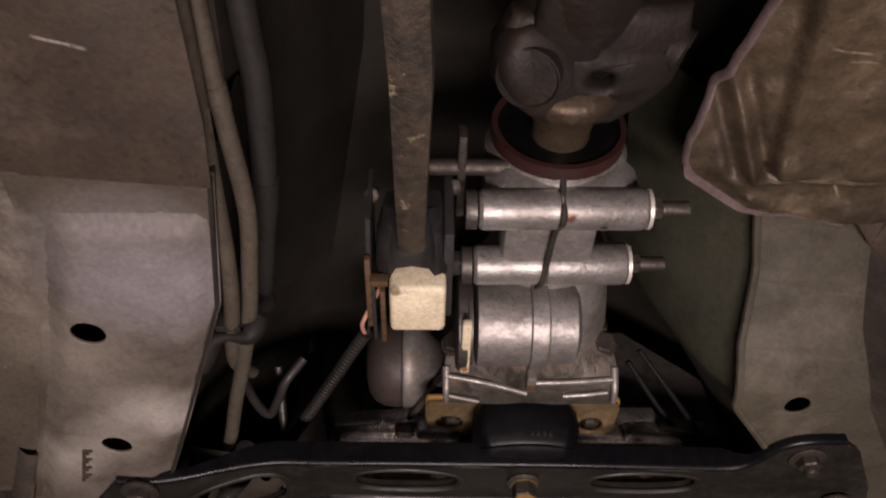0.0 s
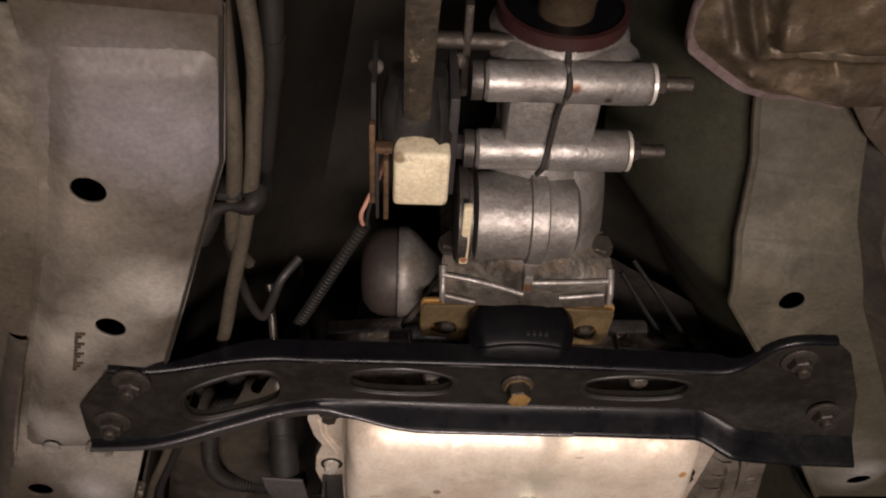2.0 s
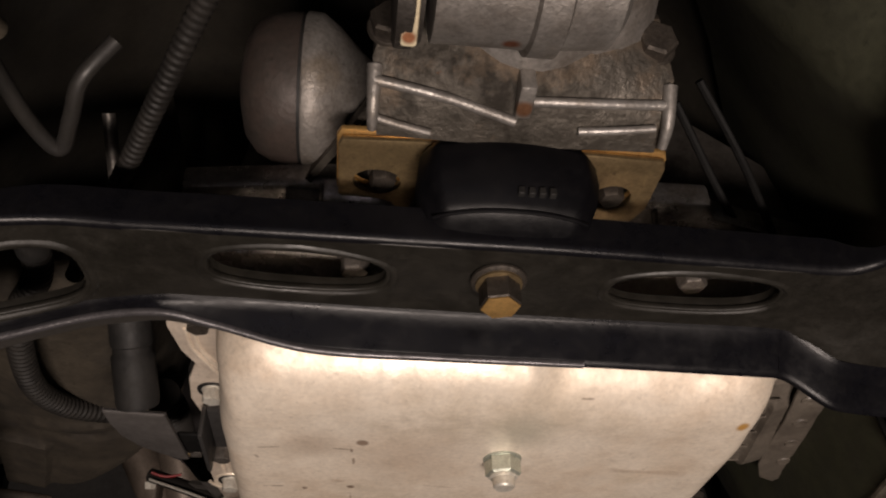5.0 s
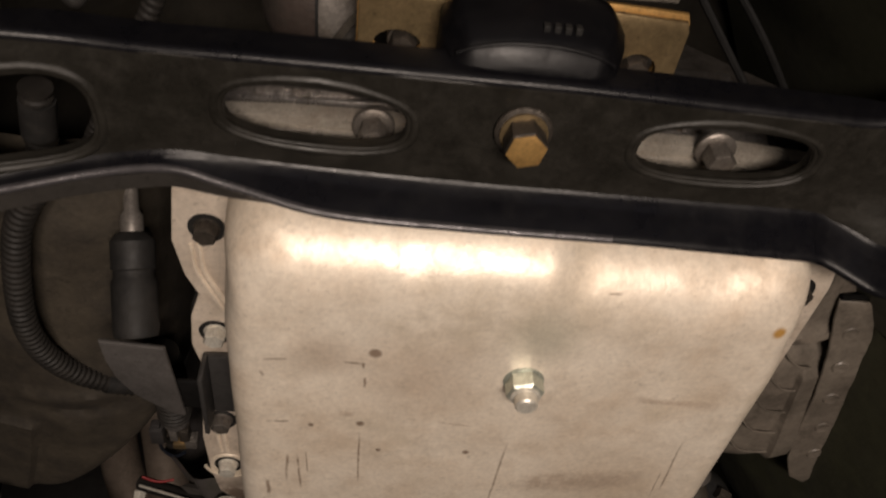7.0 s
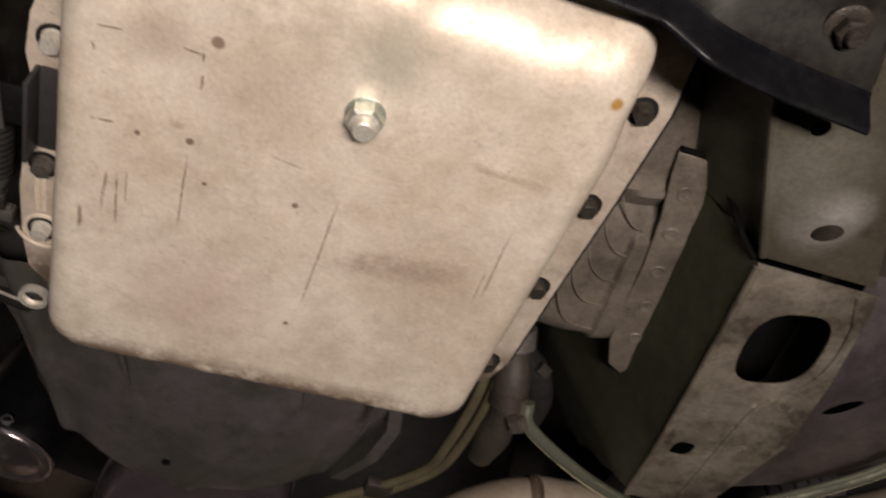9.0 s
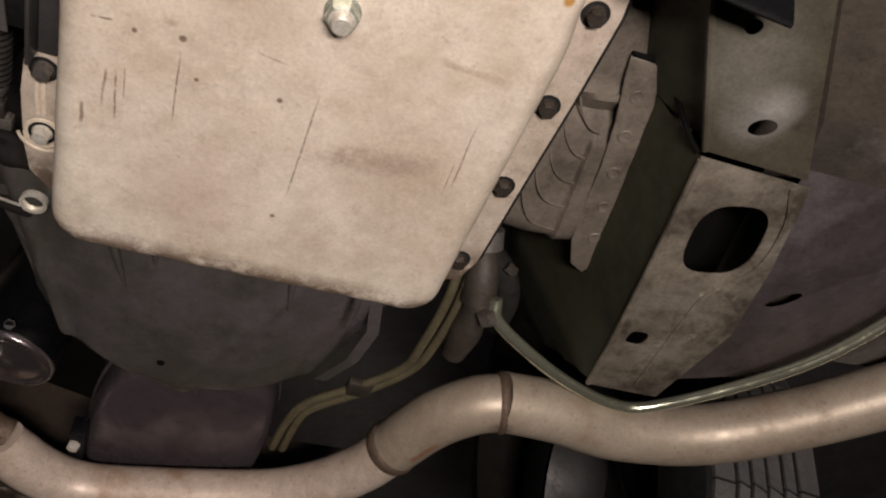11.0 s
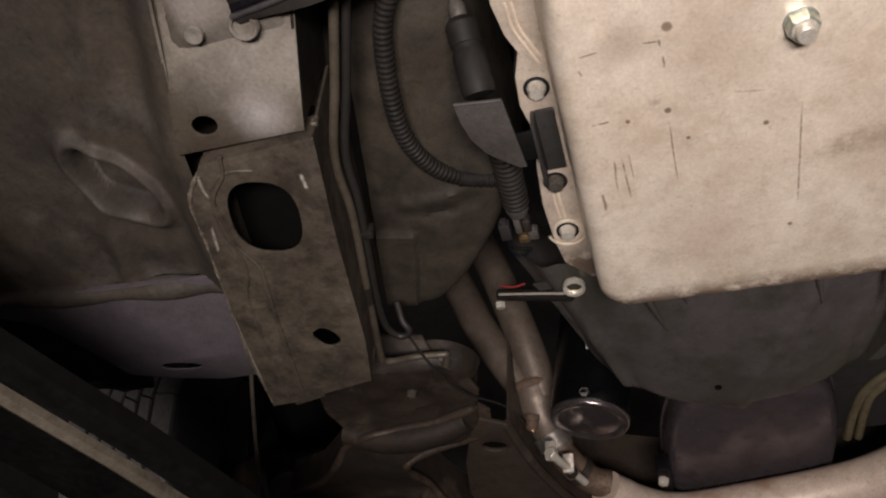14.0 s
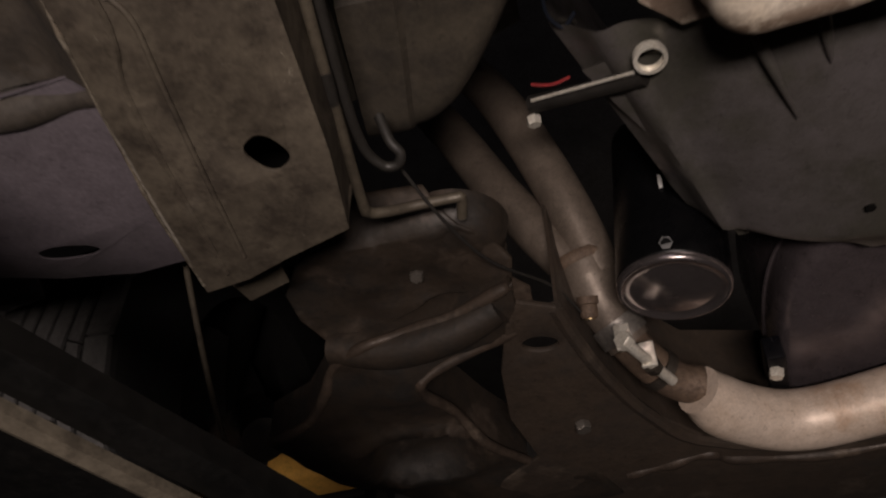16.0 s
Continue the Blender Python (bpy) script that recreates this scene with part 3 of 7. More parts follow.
def plate(outline, holes, z, thick=0.003, bevel=0.0008, lift=None, cuts=(), xcuts=()):
    """A sheet in plan with holes through it; its lower face at z. lift(x, y) bends it."""
    cu = bpy.data.curves.new("sheet", "CURVE")
    cu.dimensions, cu.fill_mode, cu.extrude, cu.bevel_depth, cu.bevel_resolution = "2D", "BOTH", thick / 2 - bevel, bevel, 1
    for loop in (outline, *holes):
        sp = cu.splines.new("POLY")
        sp.points.add(len(loop) - 1)
        for p, (x, y) in zip(sp.points, loop):
            p.co = (x, y, 0, 1)
        sp.use_cyclic_u = True
    ob = bpy.data.objects.new("sheet", cu)
    scene.collection.objects.link(ob)
    me = bpy.data.meshes.new_from_object(ob.evaluated_get(bpy.context.evaluated_depsgraph_get()))
    bm = bmesh.new()
    bm.from_mesh(me)
    bpy.data.objects.remove(ob)
    bpy.data.curves.remove(cu)
    bpy.data.meshes.remove(me)
    bmesh.ops.remove_doubles(bm, verts=bm.verts[:], dist=1e-5)
    for c in cuts:
        bmesh.ops.bisect_plane(bm, geom=bm.verts[:] + bm.edges[:] + bm.faces[:], plane_co=(0, c, 0), plane_no=(0, 1, 0))
    for c in xcuts:
        bmesh.ops.bisect_plane(bm, geom=bm.verts[:] + bm.edges[:] + bm.faces[:], plane_co=(c, 0, 0), plane_no=(1, 0, 0))
    for v in bm.verts:
        v.co.z += z + thick / 2 + (lift(v.co.x, v.co.y) if lift else 0)
    return bm


def hexagon(at, axis, flats, height, washer=0.0, dome=0.0012):
    """A bolt head on its washer; at is the seat, axis points away from it."""
    a = Vector(axis).normalized()
    u = a.orthogonal().normalized()
    v = a.cross(u)
    o = Vector(at)
    r = flats / math.sqrt(3)

    def ring(rad, h):
        return [o + a * h + (u * math.cos(math.pi * k / 3) + v * math.sin(math.pi * k / 3)) * rad for k in range(6)]
    bm = rings_mesh([ring(r, 0), ring(r, height - dome), ring(r * 0.86, height)])
    if washer:
        bm = join(bm, lathe(((washer, 0), (washer, 0.0012), (washer * 0.94, 0.002), (r * 0.9, 0.0021)), o - a * 0.0006, a, 20))
    return bm


def wall(points, z0, z1, thick=0.002, lean=0.0):
    """An upright sheet along a line in plan; lean shifts its top sideways."""
    pts = [Vector((x, y)) for x, y in points]
    rings = []
    for i, p in enumerate(pts):
        d = (pts[min(i + 1, len(pts) - 1)] - pts[max(i - 1, 0)]).normalized()
        s = Vector((-d.y, d.x)) * thick
        q = Vector((-d.y, d.x)) * lean
        rings.append([(p.x, p.y, z0), (p.x + s.x, p.y + s.y, z0), (p.x + s.x + q.x, p.y + s.y + q.y, z1), (p.x + q.x, p.y + q.y, z1)])
    return rings_mesh(rings)


def lerp_at(table, y):
    """Linear reading of a table of (y, x)."""
    if y <= table[0][0]:
        return table[0][1]
    for (a, p), (b, q) in zip(table, table[1:]):
        if y <= b:
            return p + (q - p) * (y - a) / (b - a)
    return table[-1][1]


def step(v, a, b):
    t = min(1, max(0, (v - a) / (b - a)))
    return t * t * (3 - 2 * t)


# ---- the workshop ----
solid("floor", box((-4, -4, -0.1), (4, 5, 0), 0), M_CONCRETE, "grey stained concrete workshop floor", "floor", kind="structure")
solid("ceiling", box((-4, -4, 3.4), (4, 5, 3.5), 0), M_WALL, "plain grey workshop ceiling", "ceiling", kind="structure")
for nm, lo, hi in (("wall_west", (-4.1, -4, 0), (-4, 5, 3.4)), ("wall_east", (4, -4, 0), (4.1, 5, 3.4)), ("wall_south", (-4, -4.1, 0), (4, -4, 3.4)), ("wall_north", (-4, 5, 0), (4, 5.1, 3.4))):
    solid(nm, box(lo, hi, 0), M_WALL, "plain grey painted workshop wall", "wall", kind="structure")

# ---- car body: floor, tunnel, rails ----
LI = [(-0.6, -0.08), (0.262, -0.108), (0.35, -0.12), (0.421, -0.144), (0.485, -0.166), (0.591, -0.204), (0.70, -0.238), (1.0, -0.29)]
LO = [(-0.6, -0.20), (0.293, -0.200), (0.369, -0.217), (0.486, -0.257), (0.57, -0.29), (0.70, -0.334), (1.0, -0.392)]
RI = [(-0.6, 0.15), (0.34, 0.180), (0.39, 0.187), (0.43, 0.182), (0.475, 0.187), (0.505, 0.208), (0.56, 0.246), (0.641, 0.289), (0.735, 0.345), (1.0, 0.391)]
RO = [(-0.6, 0.25), (0.34, 0.255), (0.42, 0.257), (0.474, 0.275), (0.525, 0.306), (0.634, 0.371), (0.735, 0.431), (1.0, 0.47)]
ZL, ZR = 1.513, 1.543

body = thing("car_body", "grey-brown painted underbody of a car raised on a lift", "car body", (0, 0.4, 1.5))

# floor with the tunnel, ending at the bulkhead
rings = []
for i in range(42):
    y = -0.7 + 1.66 * i / 41
    li, lo, ri, ro = lerp_at(LI, y), lerp_at(LO, y), lerp_at(RI, y), lerp_at(RO, y)
    rim = 0.03 * step(y, 0.75, 0.96)
    sec = [(-1.0, 1.64), (-0.85, 1.62), (-0.66, 1.605), (lo - 0.16, 1.602), (lo - 0.08, 1.596), (lo - 0.035, 1.59), (lo - 0.012, 1.575), (lo + 0.006, 1.60), (li - 0.008, 1.605), (li + 0.002, 1.61),
           (li + 0.012, 1.64 + rim), (li + 0.035, 1.70 + rim), (li * 0.5, 1.77 + rim), (0.05, 1.80 + rim), (ri * 0.62, 1.77 + rim), (ri - 0.045, 1.70 + rim), (ri - 0.022, 1.66), (ri - 0.008, 1.64), (ri + 0.008, 1.635),
           (ro - 0.006, 1.635), (ro + 0.006, 1.632), (ro + 0.035, 1.60), (ro + 0.10, 1.592), (0.66, 1.592), (0.85, 1.61), (1.0, 1.63)]
    rings.append([(x, y, z + 0.003 * math.sin(13 * x + 5 * y)) for x, z in sec])
part("floor_panel", rings_mesh([r[:9] for r in rings], False), M_FLOOR, body, "dark underseal-coated floor panel")
part("tunnel", rings_mesh([r[8:18] for r in rings], False), M_TUNNEL, body, "near-black tunnel")
part("floor_panel", rings_mesh([r[17:] for r in rings], False), M_FLOOR, body, "dark underseal-coated floor panel")

# left rail, rear section
ys = [0.262, 0.30, 0.35, 0.39, 0.421, 0.485, 0.54, 0.591, 0.65, 0.702]
out_l = [(lerp_at(LI, y), y) for y in ys] + [(lerp_at(LO, y), y) for y in reversed(ys)]
PAD = [(0.27, -0.180), (0.305, -0.192), (0.39, -0.2165), (0.49, -0.2525), (0.60, -0.290), (0.72, -0.34)]
holes_l = [oval(-0.1905, 0.368, 0.0095, 0.0092), oval(-0.2055, 0.482, 0.0095, 0.0095), oval(-0.305, 0.684, 0.010, 0.008)]


def raise_l(x, y):
    return 0.007 + 0.0055 * (1 - step(y, 0.60, 0.70)) - 0.007 * step(y, 0.60, 0.72) + 0.0008 * noise.noise((x * 18, y * 18, 3))


def pad_lift(x, y):
    """Soft shoulders all round the swollen pad."""
    d = min(y - 0.284, x - lerp_at(PAD, y) + 0.004, (lerp_at(LI, y) - 0.002 - x) * 1.2, (0.640 - y) * 0.6)
    return 0.0075 * (1 - step(d, 0.0, 0.014)) + 0.0008 * noise.noise((x * 18, y * 18, 3))


pad_ys = [0.284 + 0.0178 * k for k in range(21)]
pad_out = [(lerp_at(LI, y) - 0.002, y) for y in pad_ys] + [(lerp_at(PAD, y) - 0.004, y) for y in reversed(pad_ys)]
part("rail_pad", plate(pad_out, holes_l[:2], ZL + 0.0055, 0.002, 0.0004, pad_lift, [0.286 + 0.004 * k for k in range(8)] + [0.325 + 0.014 * k for k in range(23)], [-0.335 + 0.0055 * k for k in range(41)]), M_RAIL_PAD, body, "swollen pad with worn lilac and white paint", 80)
rail = part("rail_left", join(plate(out_l, [oval(-0.1905, 0.368, 0.019, 0.019), oval(-0.2055, 0.482, 0.019, 0.019), holes_l[2]], ZL, 0.002, 0.0006, raise_l, [0.266 + 0.006 * k for k in range(14)] + [0.356 + 0.014 * k for k in range(25)], [-0.335 + 0.0065 * k for k in range(35)]), wall([(lerp_at(LO, y), y) for y in ys if y > 0.5], ZL + 0.007, 1.56, -0.002, 0.006)), M_RAIL, body, "worn beige box rail with drain holes")
# Near-black side paints in the shade of the channel beside the rail.
part("rail_side", wall([(lerp_at(LI, y), y) for y in ys], ZL + 0.0095, 1.60, 0.002, 0.0), M_TUNNEL, body, "side of the rail, painted near-black as in shade")
for k in range(12):
    part("stamped_mark", box((-0.228 - 0.001 * k, 0.487 + 0.0034 * k, ZL + 0.0040), (-0.222 - 0.001 * k - 0.002 * (k % 3), 0.4882 + 0.0034 * k, ZL + 0.0060), 0), M_BROWN, body)
# left rail, rear pressing behind the seam
outl = [(-0.085, -0.6), (-0.100, 0.10), (-0.1045, 0.171), (-0.105, 0.229), (-0.108, 0.2625), (-0.62, 0.2625), (-0.62, -0.6)]
part("floor_pressing", plate(outl, [], ZL + 0.0045, 0.002, lift=lambda x, y: 0.045 * step(-x, 0.30, 0.6)), M_BROWN, body, "brown underseal-coated floor pressing behind a seam")
rg = []
for j in range(210):
    y = 0.50 + 0.35 * j / 209
    row = []
    for i in range(210):
        lo = lerp_at(LO, y)
        d = 0.42 * i / 209
        x = lo + 0.001 - d
        z = 1.534 + 0.030 * step(d, 0.004, 0.05) + 0.01 * step(d, 0.1, 0.3)
        ex, ey = x + 0.4260, y - 0.7420
        ca, sa = math.cos(radians(27)), math.sin(radians(27))
        q = math.hypot((ex * ca - ey * sa) / 0.0225, (ey * ca + ex * sa) / 0.0430)
        z += 0.018 * (1 - step(q, 0.70, 0.96)) - 0.0085 * math.exp(-((q - 1.12) / 0.17) ** 2)
        z += 0.010 * math.exp(-((d - 0.028) / 0.014) ** 2) * (1 - step(y, 0.66, 0.74)) + 0.004 * noise.noise((x * 40, y * 16, 1)) * step(y, 0.76, 0.80)
        z += 0.004 * math.sin(31 * x + 4 * y) + 0.003 * noise.noise((x * 14, y * 14, 3)) - 0.006 * math.exp(-((d - 0.085 - 0.03 * math.sin(9 * y)) / 0.012) ** 2)
        row.append((x, y, z - 0.012))
    rg.append(row)
part("rail_boss", lathe(((0.0100, 0.003), (0.0098, 0.0), (0.0086, -0.0014), (0.0070, -0.0010), (0.0062, 0.001), (0.0005, 0.001)), (-0.2440, 0.6200, ZL), (0, 0, 1), 28), M_RAIL, body, "pressed nut boss")
part("rail_dimple", lathe(((0.0062, 0.002), (0.0058, -0.0004), (0.0040, -0.0002), (0.0022, 0.0008), (0.0003, 0.001)), (-0.2780, 0.6185, ZL + 0.0006), (0, 0, 1), 20), M_RAIL, body)
part("floor_relief", rings_mesh(rg, False), M_FLOOR, body, "scuffed pressed floor with an oval recess", 85)
part("floor_ledge", tube([(-0.68, 0.846, 1.556), (-0.60, 0.848, 1.553), (-0.51, 0.856, 1.551), (-0.43, 0.862, 1.550), (-0.375, 0.868, 1.549)], lambda u: 0.010 + 0.002 * math.sin(20 * u), 14), M_FLOOR, body, "dirty rounded ledge across the floor")
part("floor_side_pressing", plate([(-0.185, 0.268), (-0.188, 0.293), (-0.203, 0.369), (-0.243, 0.486), (-0.268, 0.56), (-0.5, 0.56), (-0.62, 0.268)], [], ZL + 0.0150, 0.002), M_RAIL, body)

# left rail, front section
ys = [0.707, 0.80, 0.90, 0.98]
out_lf = [(-0.233, 0.707), (-0.252, 0.80), (-0.272, 0.92), (-0.286, 0.975), (-0.33, 0.985), (-0.362, 0.994), (-0.392, 0.996), (-0.385, 0.93), (-0.362, 0.82), (-0.345, 0.74), (-0.322, 0.712)]
holes_lf = [oval(-0.296, 0.768, 0.0275, 0.036, 14, 32, 2.6), oval(-0.303, 0.909, 0.0105, 0.0130, -25, 20, 2.6)]
part("rail_front_left", join(plate(out_lf, holes_lf, ZL - 0.005, 0.0025), wall([(-0.233, 0.707), (-0.252, 0.80), (-0.272, 0.92), (-0.286, 0.975)], ZL - 0.004, 1.60, 0.002, 0.004),
                             wall([(-0.286, 0.975), (-0.33, 0.985), (-0.392, 0.996)], ZL - 0.004, 1.545, 0.002)), M_RAIL_F, body, "scraped beige front rail with a large oblong hole")
ridge = smooth_path([(-0.303, 0.707, ZL - 0.0052), (-0.309, 0.723, ZL - 0.0052), (-0.324, 0.739, ZL - 0.0052), (-0.331, 0.759, ZL - 0.0052), (-0.332, 0.783, ZL - 0.0052), (-0.327, 0.801, ZL - 0.0052), (-0.323, 0.818, ZL - 0.0052), (-0.330, 0.851, ZL - 0.0052), (-0.340, 0.900, ZL - 0.0052), (-0.354, 0.975, ZL - 0.0052)], 8)
part("pressed_ridge", tube(ridge, 0.0017, 10, straight=True), M_RAIL_F, body)
bead = smooth_path([(-0.326, 0.716, ZL - 0.005), (-0.345, 0.742, ZL - 0.005), (-0.353, 0.782, ZL - 0.005), (-0.3615, 0.822, ZL - 0.005), (-0.373, 0.875, ZL - 0.005), (-0.384, 0.930, ZL - 0.005), (-0.391, 0.990, ZL - 0.005)], 16)
part("seam_bead", tube(bead, lambda u: max(0.0003, 0.0009 + 0.0022 * noise.noise((u * 17, 3.1, 0.5)) + 0.0007 * noise.noise((u * 70, 1.0, 2.0))), 9, straight=True), M_FLAKE, body, "flaking pale seam sealer", 70)
part("rail_seam", wall([(-0.322, 0.7105), (-0.233, 0.7055)], ZL - 0.004, 1.535, 0.002), M_RAIL_F, body)
part("rail_crease", tube([(-0.326, 0.72, ZL - 0.005), (-0.332, 0.80, ZL - 0.0055), (-0.338, 0.825, ZL - 0.0055), (-0.352, 0.86, ZL - 0.005), (-0.372, 0.985, ZL - 0.005)], 0.0018, 6), M_RAIL_F, body)

# Near-black sheet painted as the shade inside the rail's holes.
part("rail_hole_shade", plate([(-0.245, 0.715), (-0.262, 0.80), (-0.28, 0.93), (-0.33, 0.96), (-0.37, 0.93), (-0.345, 0.80), (-0.325, 0.72)], [], 1.560, 0.002), M_HOLE, body)
ring = oval(-0.297, 0.768, 0.036, 0.046, 14, 40, 3.0)
part("hole_crease", tube([(x, y, ZL - 0.0048) for x, y in ring[12:31]], 0.0013, 6, 2), M_RAIL_F, body)
SILL = [(-0.615, 0.835), (-0.598, 0.870), (-0.586, 0.915), (-0.575, 0.960), (-0.545, 0.992), (-0.552, 1.010), (-0.590, 1.016), (-0.640, 1.000), (-0.80, 0.98), (-1.0, 0.96), (-1.0, 0.30), (-0.70, 0.30), (-0.66, 0.70)]
part("sill_seam", plate(SILL, [], 1.562, 0.004, 0.0015, lambda x, y: 0.012 * noise.noise((x * 26, y * 26, 9)) + 0.005 * noise.noise((x * 70, y * 70, 4)), [0.80 + 0.008 * k for k in range(27)], [-0.70 + 0.008 * k for k in range(20)]), M_SILL, body, "lumpy black undersealed sill seam", 80)
# left front lilac panel
holes_p = [oval(-0.487, 0.965, 0.021, 0.0085, 14, 20, 2.2)]
part("front_floor_plate", plate([(-0.372, 0.850), (-0.40, 0.95), (-0.425, 1.012), (-0.47, 1.012), (-0.52, 0.995), (-0.555, 0.975), (-0.568, 0.93), (-0.60, 0.885), (-0.66, 0.86), (-0.64, 0.842), (-0.5, 0.846)], holes_p, 1.543, 0.002,
                                lift=lambda x, y: 0.02 * step(y, 0.95, 1.02) + 0.012 * step(-x, 0.5, 0.65)), M_PURPLE, body, "grey-lilac floor plate with an oval drain hole")

# right rail
ys = [0.30 + 0.0087 * k for k in range(51)]
out_r = [(lerp_at(RI, y), y) for y in ys] + [(lerp_at(RO, y), y) for y in reversed(ys)]
holes_r = [oval(0.227, 0.472, 0.0088, 0.0088), oval(0.321, 0.643, 0.006, 0.006), oval(0.372, 0.706, 0.0105, 0.0075, -20)]


def raise_r(x, y):
    return 0.062 * (1 - step(y, 0.345, 0.475))


def rail_wall(table, z0, z1, thick, lean):
    bm = wall([(lerp_at(table, y), y) for y in ys], z0, z1, thick, lean)
    for v in bm.verts:
        if v.co.z < z0 + 0.001:
            v.co.z += raise_r(0, v.co.y)
    return bm


part("rail_right", join(plate(out_r, holes_r, ZR, 0.002, 0.0006, raise_r, [0.305 + 0.007 * k for k in range(26)]), rail_wall(RO, ZR + 0.001, 1.64, 0.002, -0.004)), M_RAIL_R, body, "olive-grey box rail with drain holes", 60)
WALL_R = ((0.004, 0.0), (0.002, 0.010), (-0.003, 0.020), (-0.012, 0.032), (-0.021, 0.048), (-0.030, 0.066), (-0.039, 0.088), (-0.048, 0.115), (-0.060, 0.160))
rg = []
for y in ys:
    up, x0 = raise_r(0, y), lerp_at(RI, y)
    rg.append([(x0 + o + 0.0012 * noise.noise((y * 20, h * 30, 2)), y, ZR + 0.001 + up + h * (0.16 - up) / 0.16) for o, h in WALL_R])
part("rail_inner_wall", rings_mesh(rg, False), M_OLIVE, body, "olive painted inner face of the rail", 85)
part("rail_lip", tube([(lerp_at(RI, y) + 0.001, y, ZR + raise_r(0, y) + 0.001) for y in ys], 0.0028, 8, 3), M_RAIL_R, body)
out_rf = [(0.343, 0.738), (0.362, 0.83), (0.38, 0.93), (0.390, 1.0), (0.46, 1.0), (0.475, 0.90), (0.458, 0.82), (0.44, 0.76), (0.433, 0.738)]
holes_rf = [oval(0.405, 0.803, 0.029, 0.037, -14, 32, 2.8), oval(0.400, 0.928, 0.0095, 0.0095, 0, 20, 3)]
part("rail_front_right", plate(out_rf, holes_rf, ZR - 0.006, 0.0025), M_RAIL_RF, body, "brown-grey front rail with a large hole")
part("rail_edge", tube([(0.344, 0.74, ZR - 0.0052), (0.362, 0.83, ZR - 0.0055), (0.38, 0.93, ZR - 0.0055), (0.390, 1.0, ZR - 0.005)], 0.0026, 8), M_RAIL_RF, body)
part("rail_crease", tube([(0.420, 0.742, ZR - 0.006), (0.438, 0.775, ZR - 0.0065), (0.445, 0.82, ZR - 0.0065), (0.425, 0.86, ZR - 0.0065), (0.425, 0.90, ZR - 0.006), (0.432, 0.99, ZR - 0.006)], 0.0018, 6), M_RAIL_RF, body)
# Near-black block painted as the dark of a drain slot.
part("drain_slot_shade", box((0.3515, 0.789, 1.567), (0.3545, 0.795, 1.582), 0.0008), M_HOLE, body)
rg = []
for k in range(42):
    y = 0.738 + 0.0097 * k
    x = lerp_at([(0.738, 0.343), (0.83, 0.362), (0.93, 0.38), (1.0, 0.390), (1.06, 0.412), (1.15, 0.47)], y)
    rg.append([(x - o + 0.0015 * noise.noise((y * 30, h * 30, 3)), y - 0.1 * o, ZR - 0.005 + max(h, min(0.2, 1.3 * (y - 0.995)))) for o, h in ((0.0, 0.0), (0.004, 0.012), (0.014, 0.040), (0.028, 0.080), (0.042, 0.120), (0.054, 0.157), (0.060, 0.185), (0.057, 0.23), (0.045, 0.29))])
part("rail_front_wall", rings_mesh(rg, False), M_GREEN, body, "olive-green inner face of the rail", 85)
# Near-black sheet added above the right rail's holes as their shade.
part("rail_hole_shade", plate([(0.358, 0.745), (0.375, 0.83), (0.395, 0.95), (0.45, 0.95), (0.462, 0.88), (0.445, 0.80), (0.425, 0.745)], [], 1.590, 0.002), M_HOLE, body)
holes_rp = [oval(0.522, 0.873, 0.018, 0.009, -25)]
part("floor_plate_right", plate([(0.445, 0.76), (0.47, 0.85), (0.475, 1.0), (0.56, 0.99), (0.66, 0.9), (0.66, 0.74), (0.44, 0.738)], holes_rp, 1.560, 0.002, lift=lambda x, y: 0.02 * step(x, 0.47, 0.6)), M_PURPLE_DARK, body)


# toe-board bulges either side of the gearbox
def bowl(u, v):
    """The rounded lower end of the toe board."""
    q = math.hypot(max(0.0, (u - 0.30) / 0.70), max(0.0, (v - 0.45) / 0.50))
    return 0.010 * q ** 2 + 0.17 * step(q, 0.72, 1.15) ** 1.6


def bulge(sign, x0, x1, y0, y1, zlow, rise, end):
    rg = []
    for j in range(90):
        v = j / 89
        y = y0 + (y1 - y0) * v
        row = []
        for i in range(36):
            u = i / 35
            x = x0 + (x1 - x0) * u * (1 - (0.45 * step(v, 0.55, 1.0) if sign > 0 else 0)) - sign * 0.09 * (v - 0.6) * (1 - u)
            z = zlow + rise * (1 - math.sin(math.pi * min(1, 0.18 + u * 0.62))) + (bowl(u, v) if sign > 0 else 0.16 * step(v, end, 1.0) ** 2 + 0.10 * step(u, 0.72, 1.0) ** 2)
            crease = (0.003 * step(u, 0.12, 0.25) * (1 - step(u, 0.6, 0.8))) if sign > 0 else 0.006
            z -= crease * math.exp(-((v - 0.54 + 0.1 * (u - .5) ** 2 + 0.04 * u) / 0.012) ** 2) - crease * math.exp(-((v - 0.58 + 0.1 * (u - .5) ** 2 + 0.04 * u) / 0.012) ** 2)
            z += 0.004 * noise.noise((x * 18, y * 18, 6)) - 0.006 * step(v, 0.60, 0.62) * (1 - step(u, 0.25, 0.3))
            row.append((x, y, z))
        rg.append(row)
    return rings_mesh(rg, False)


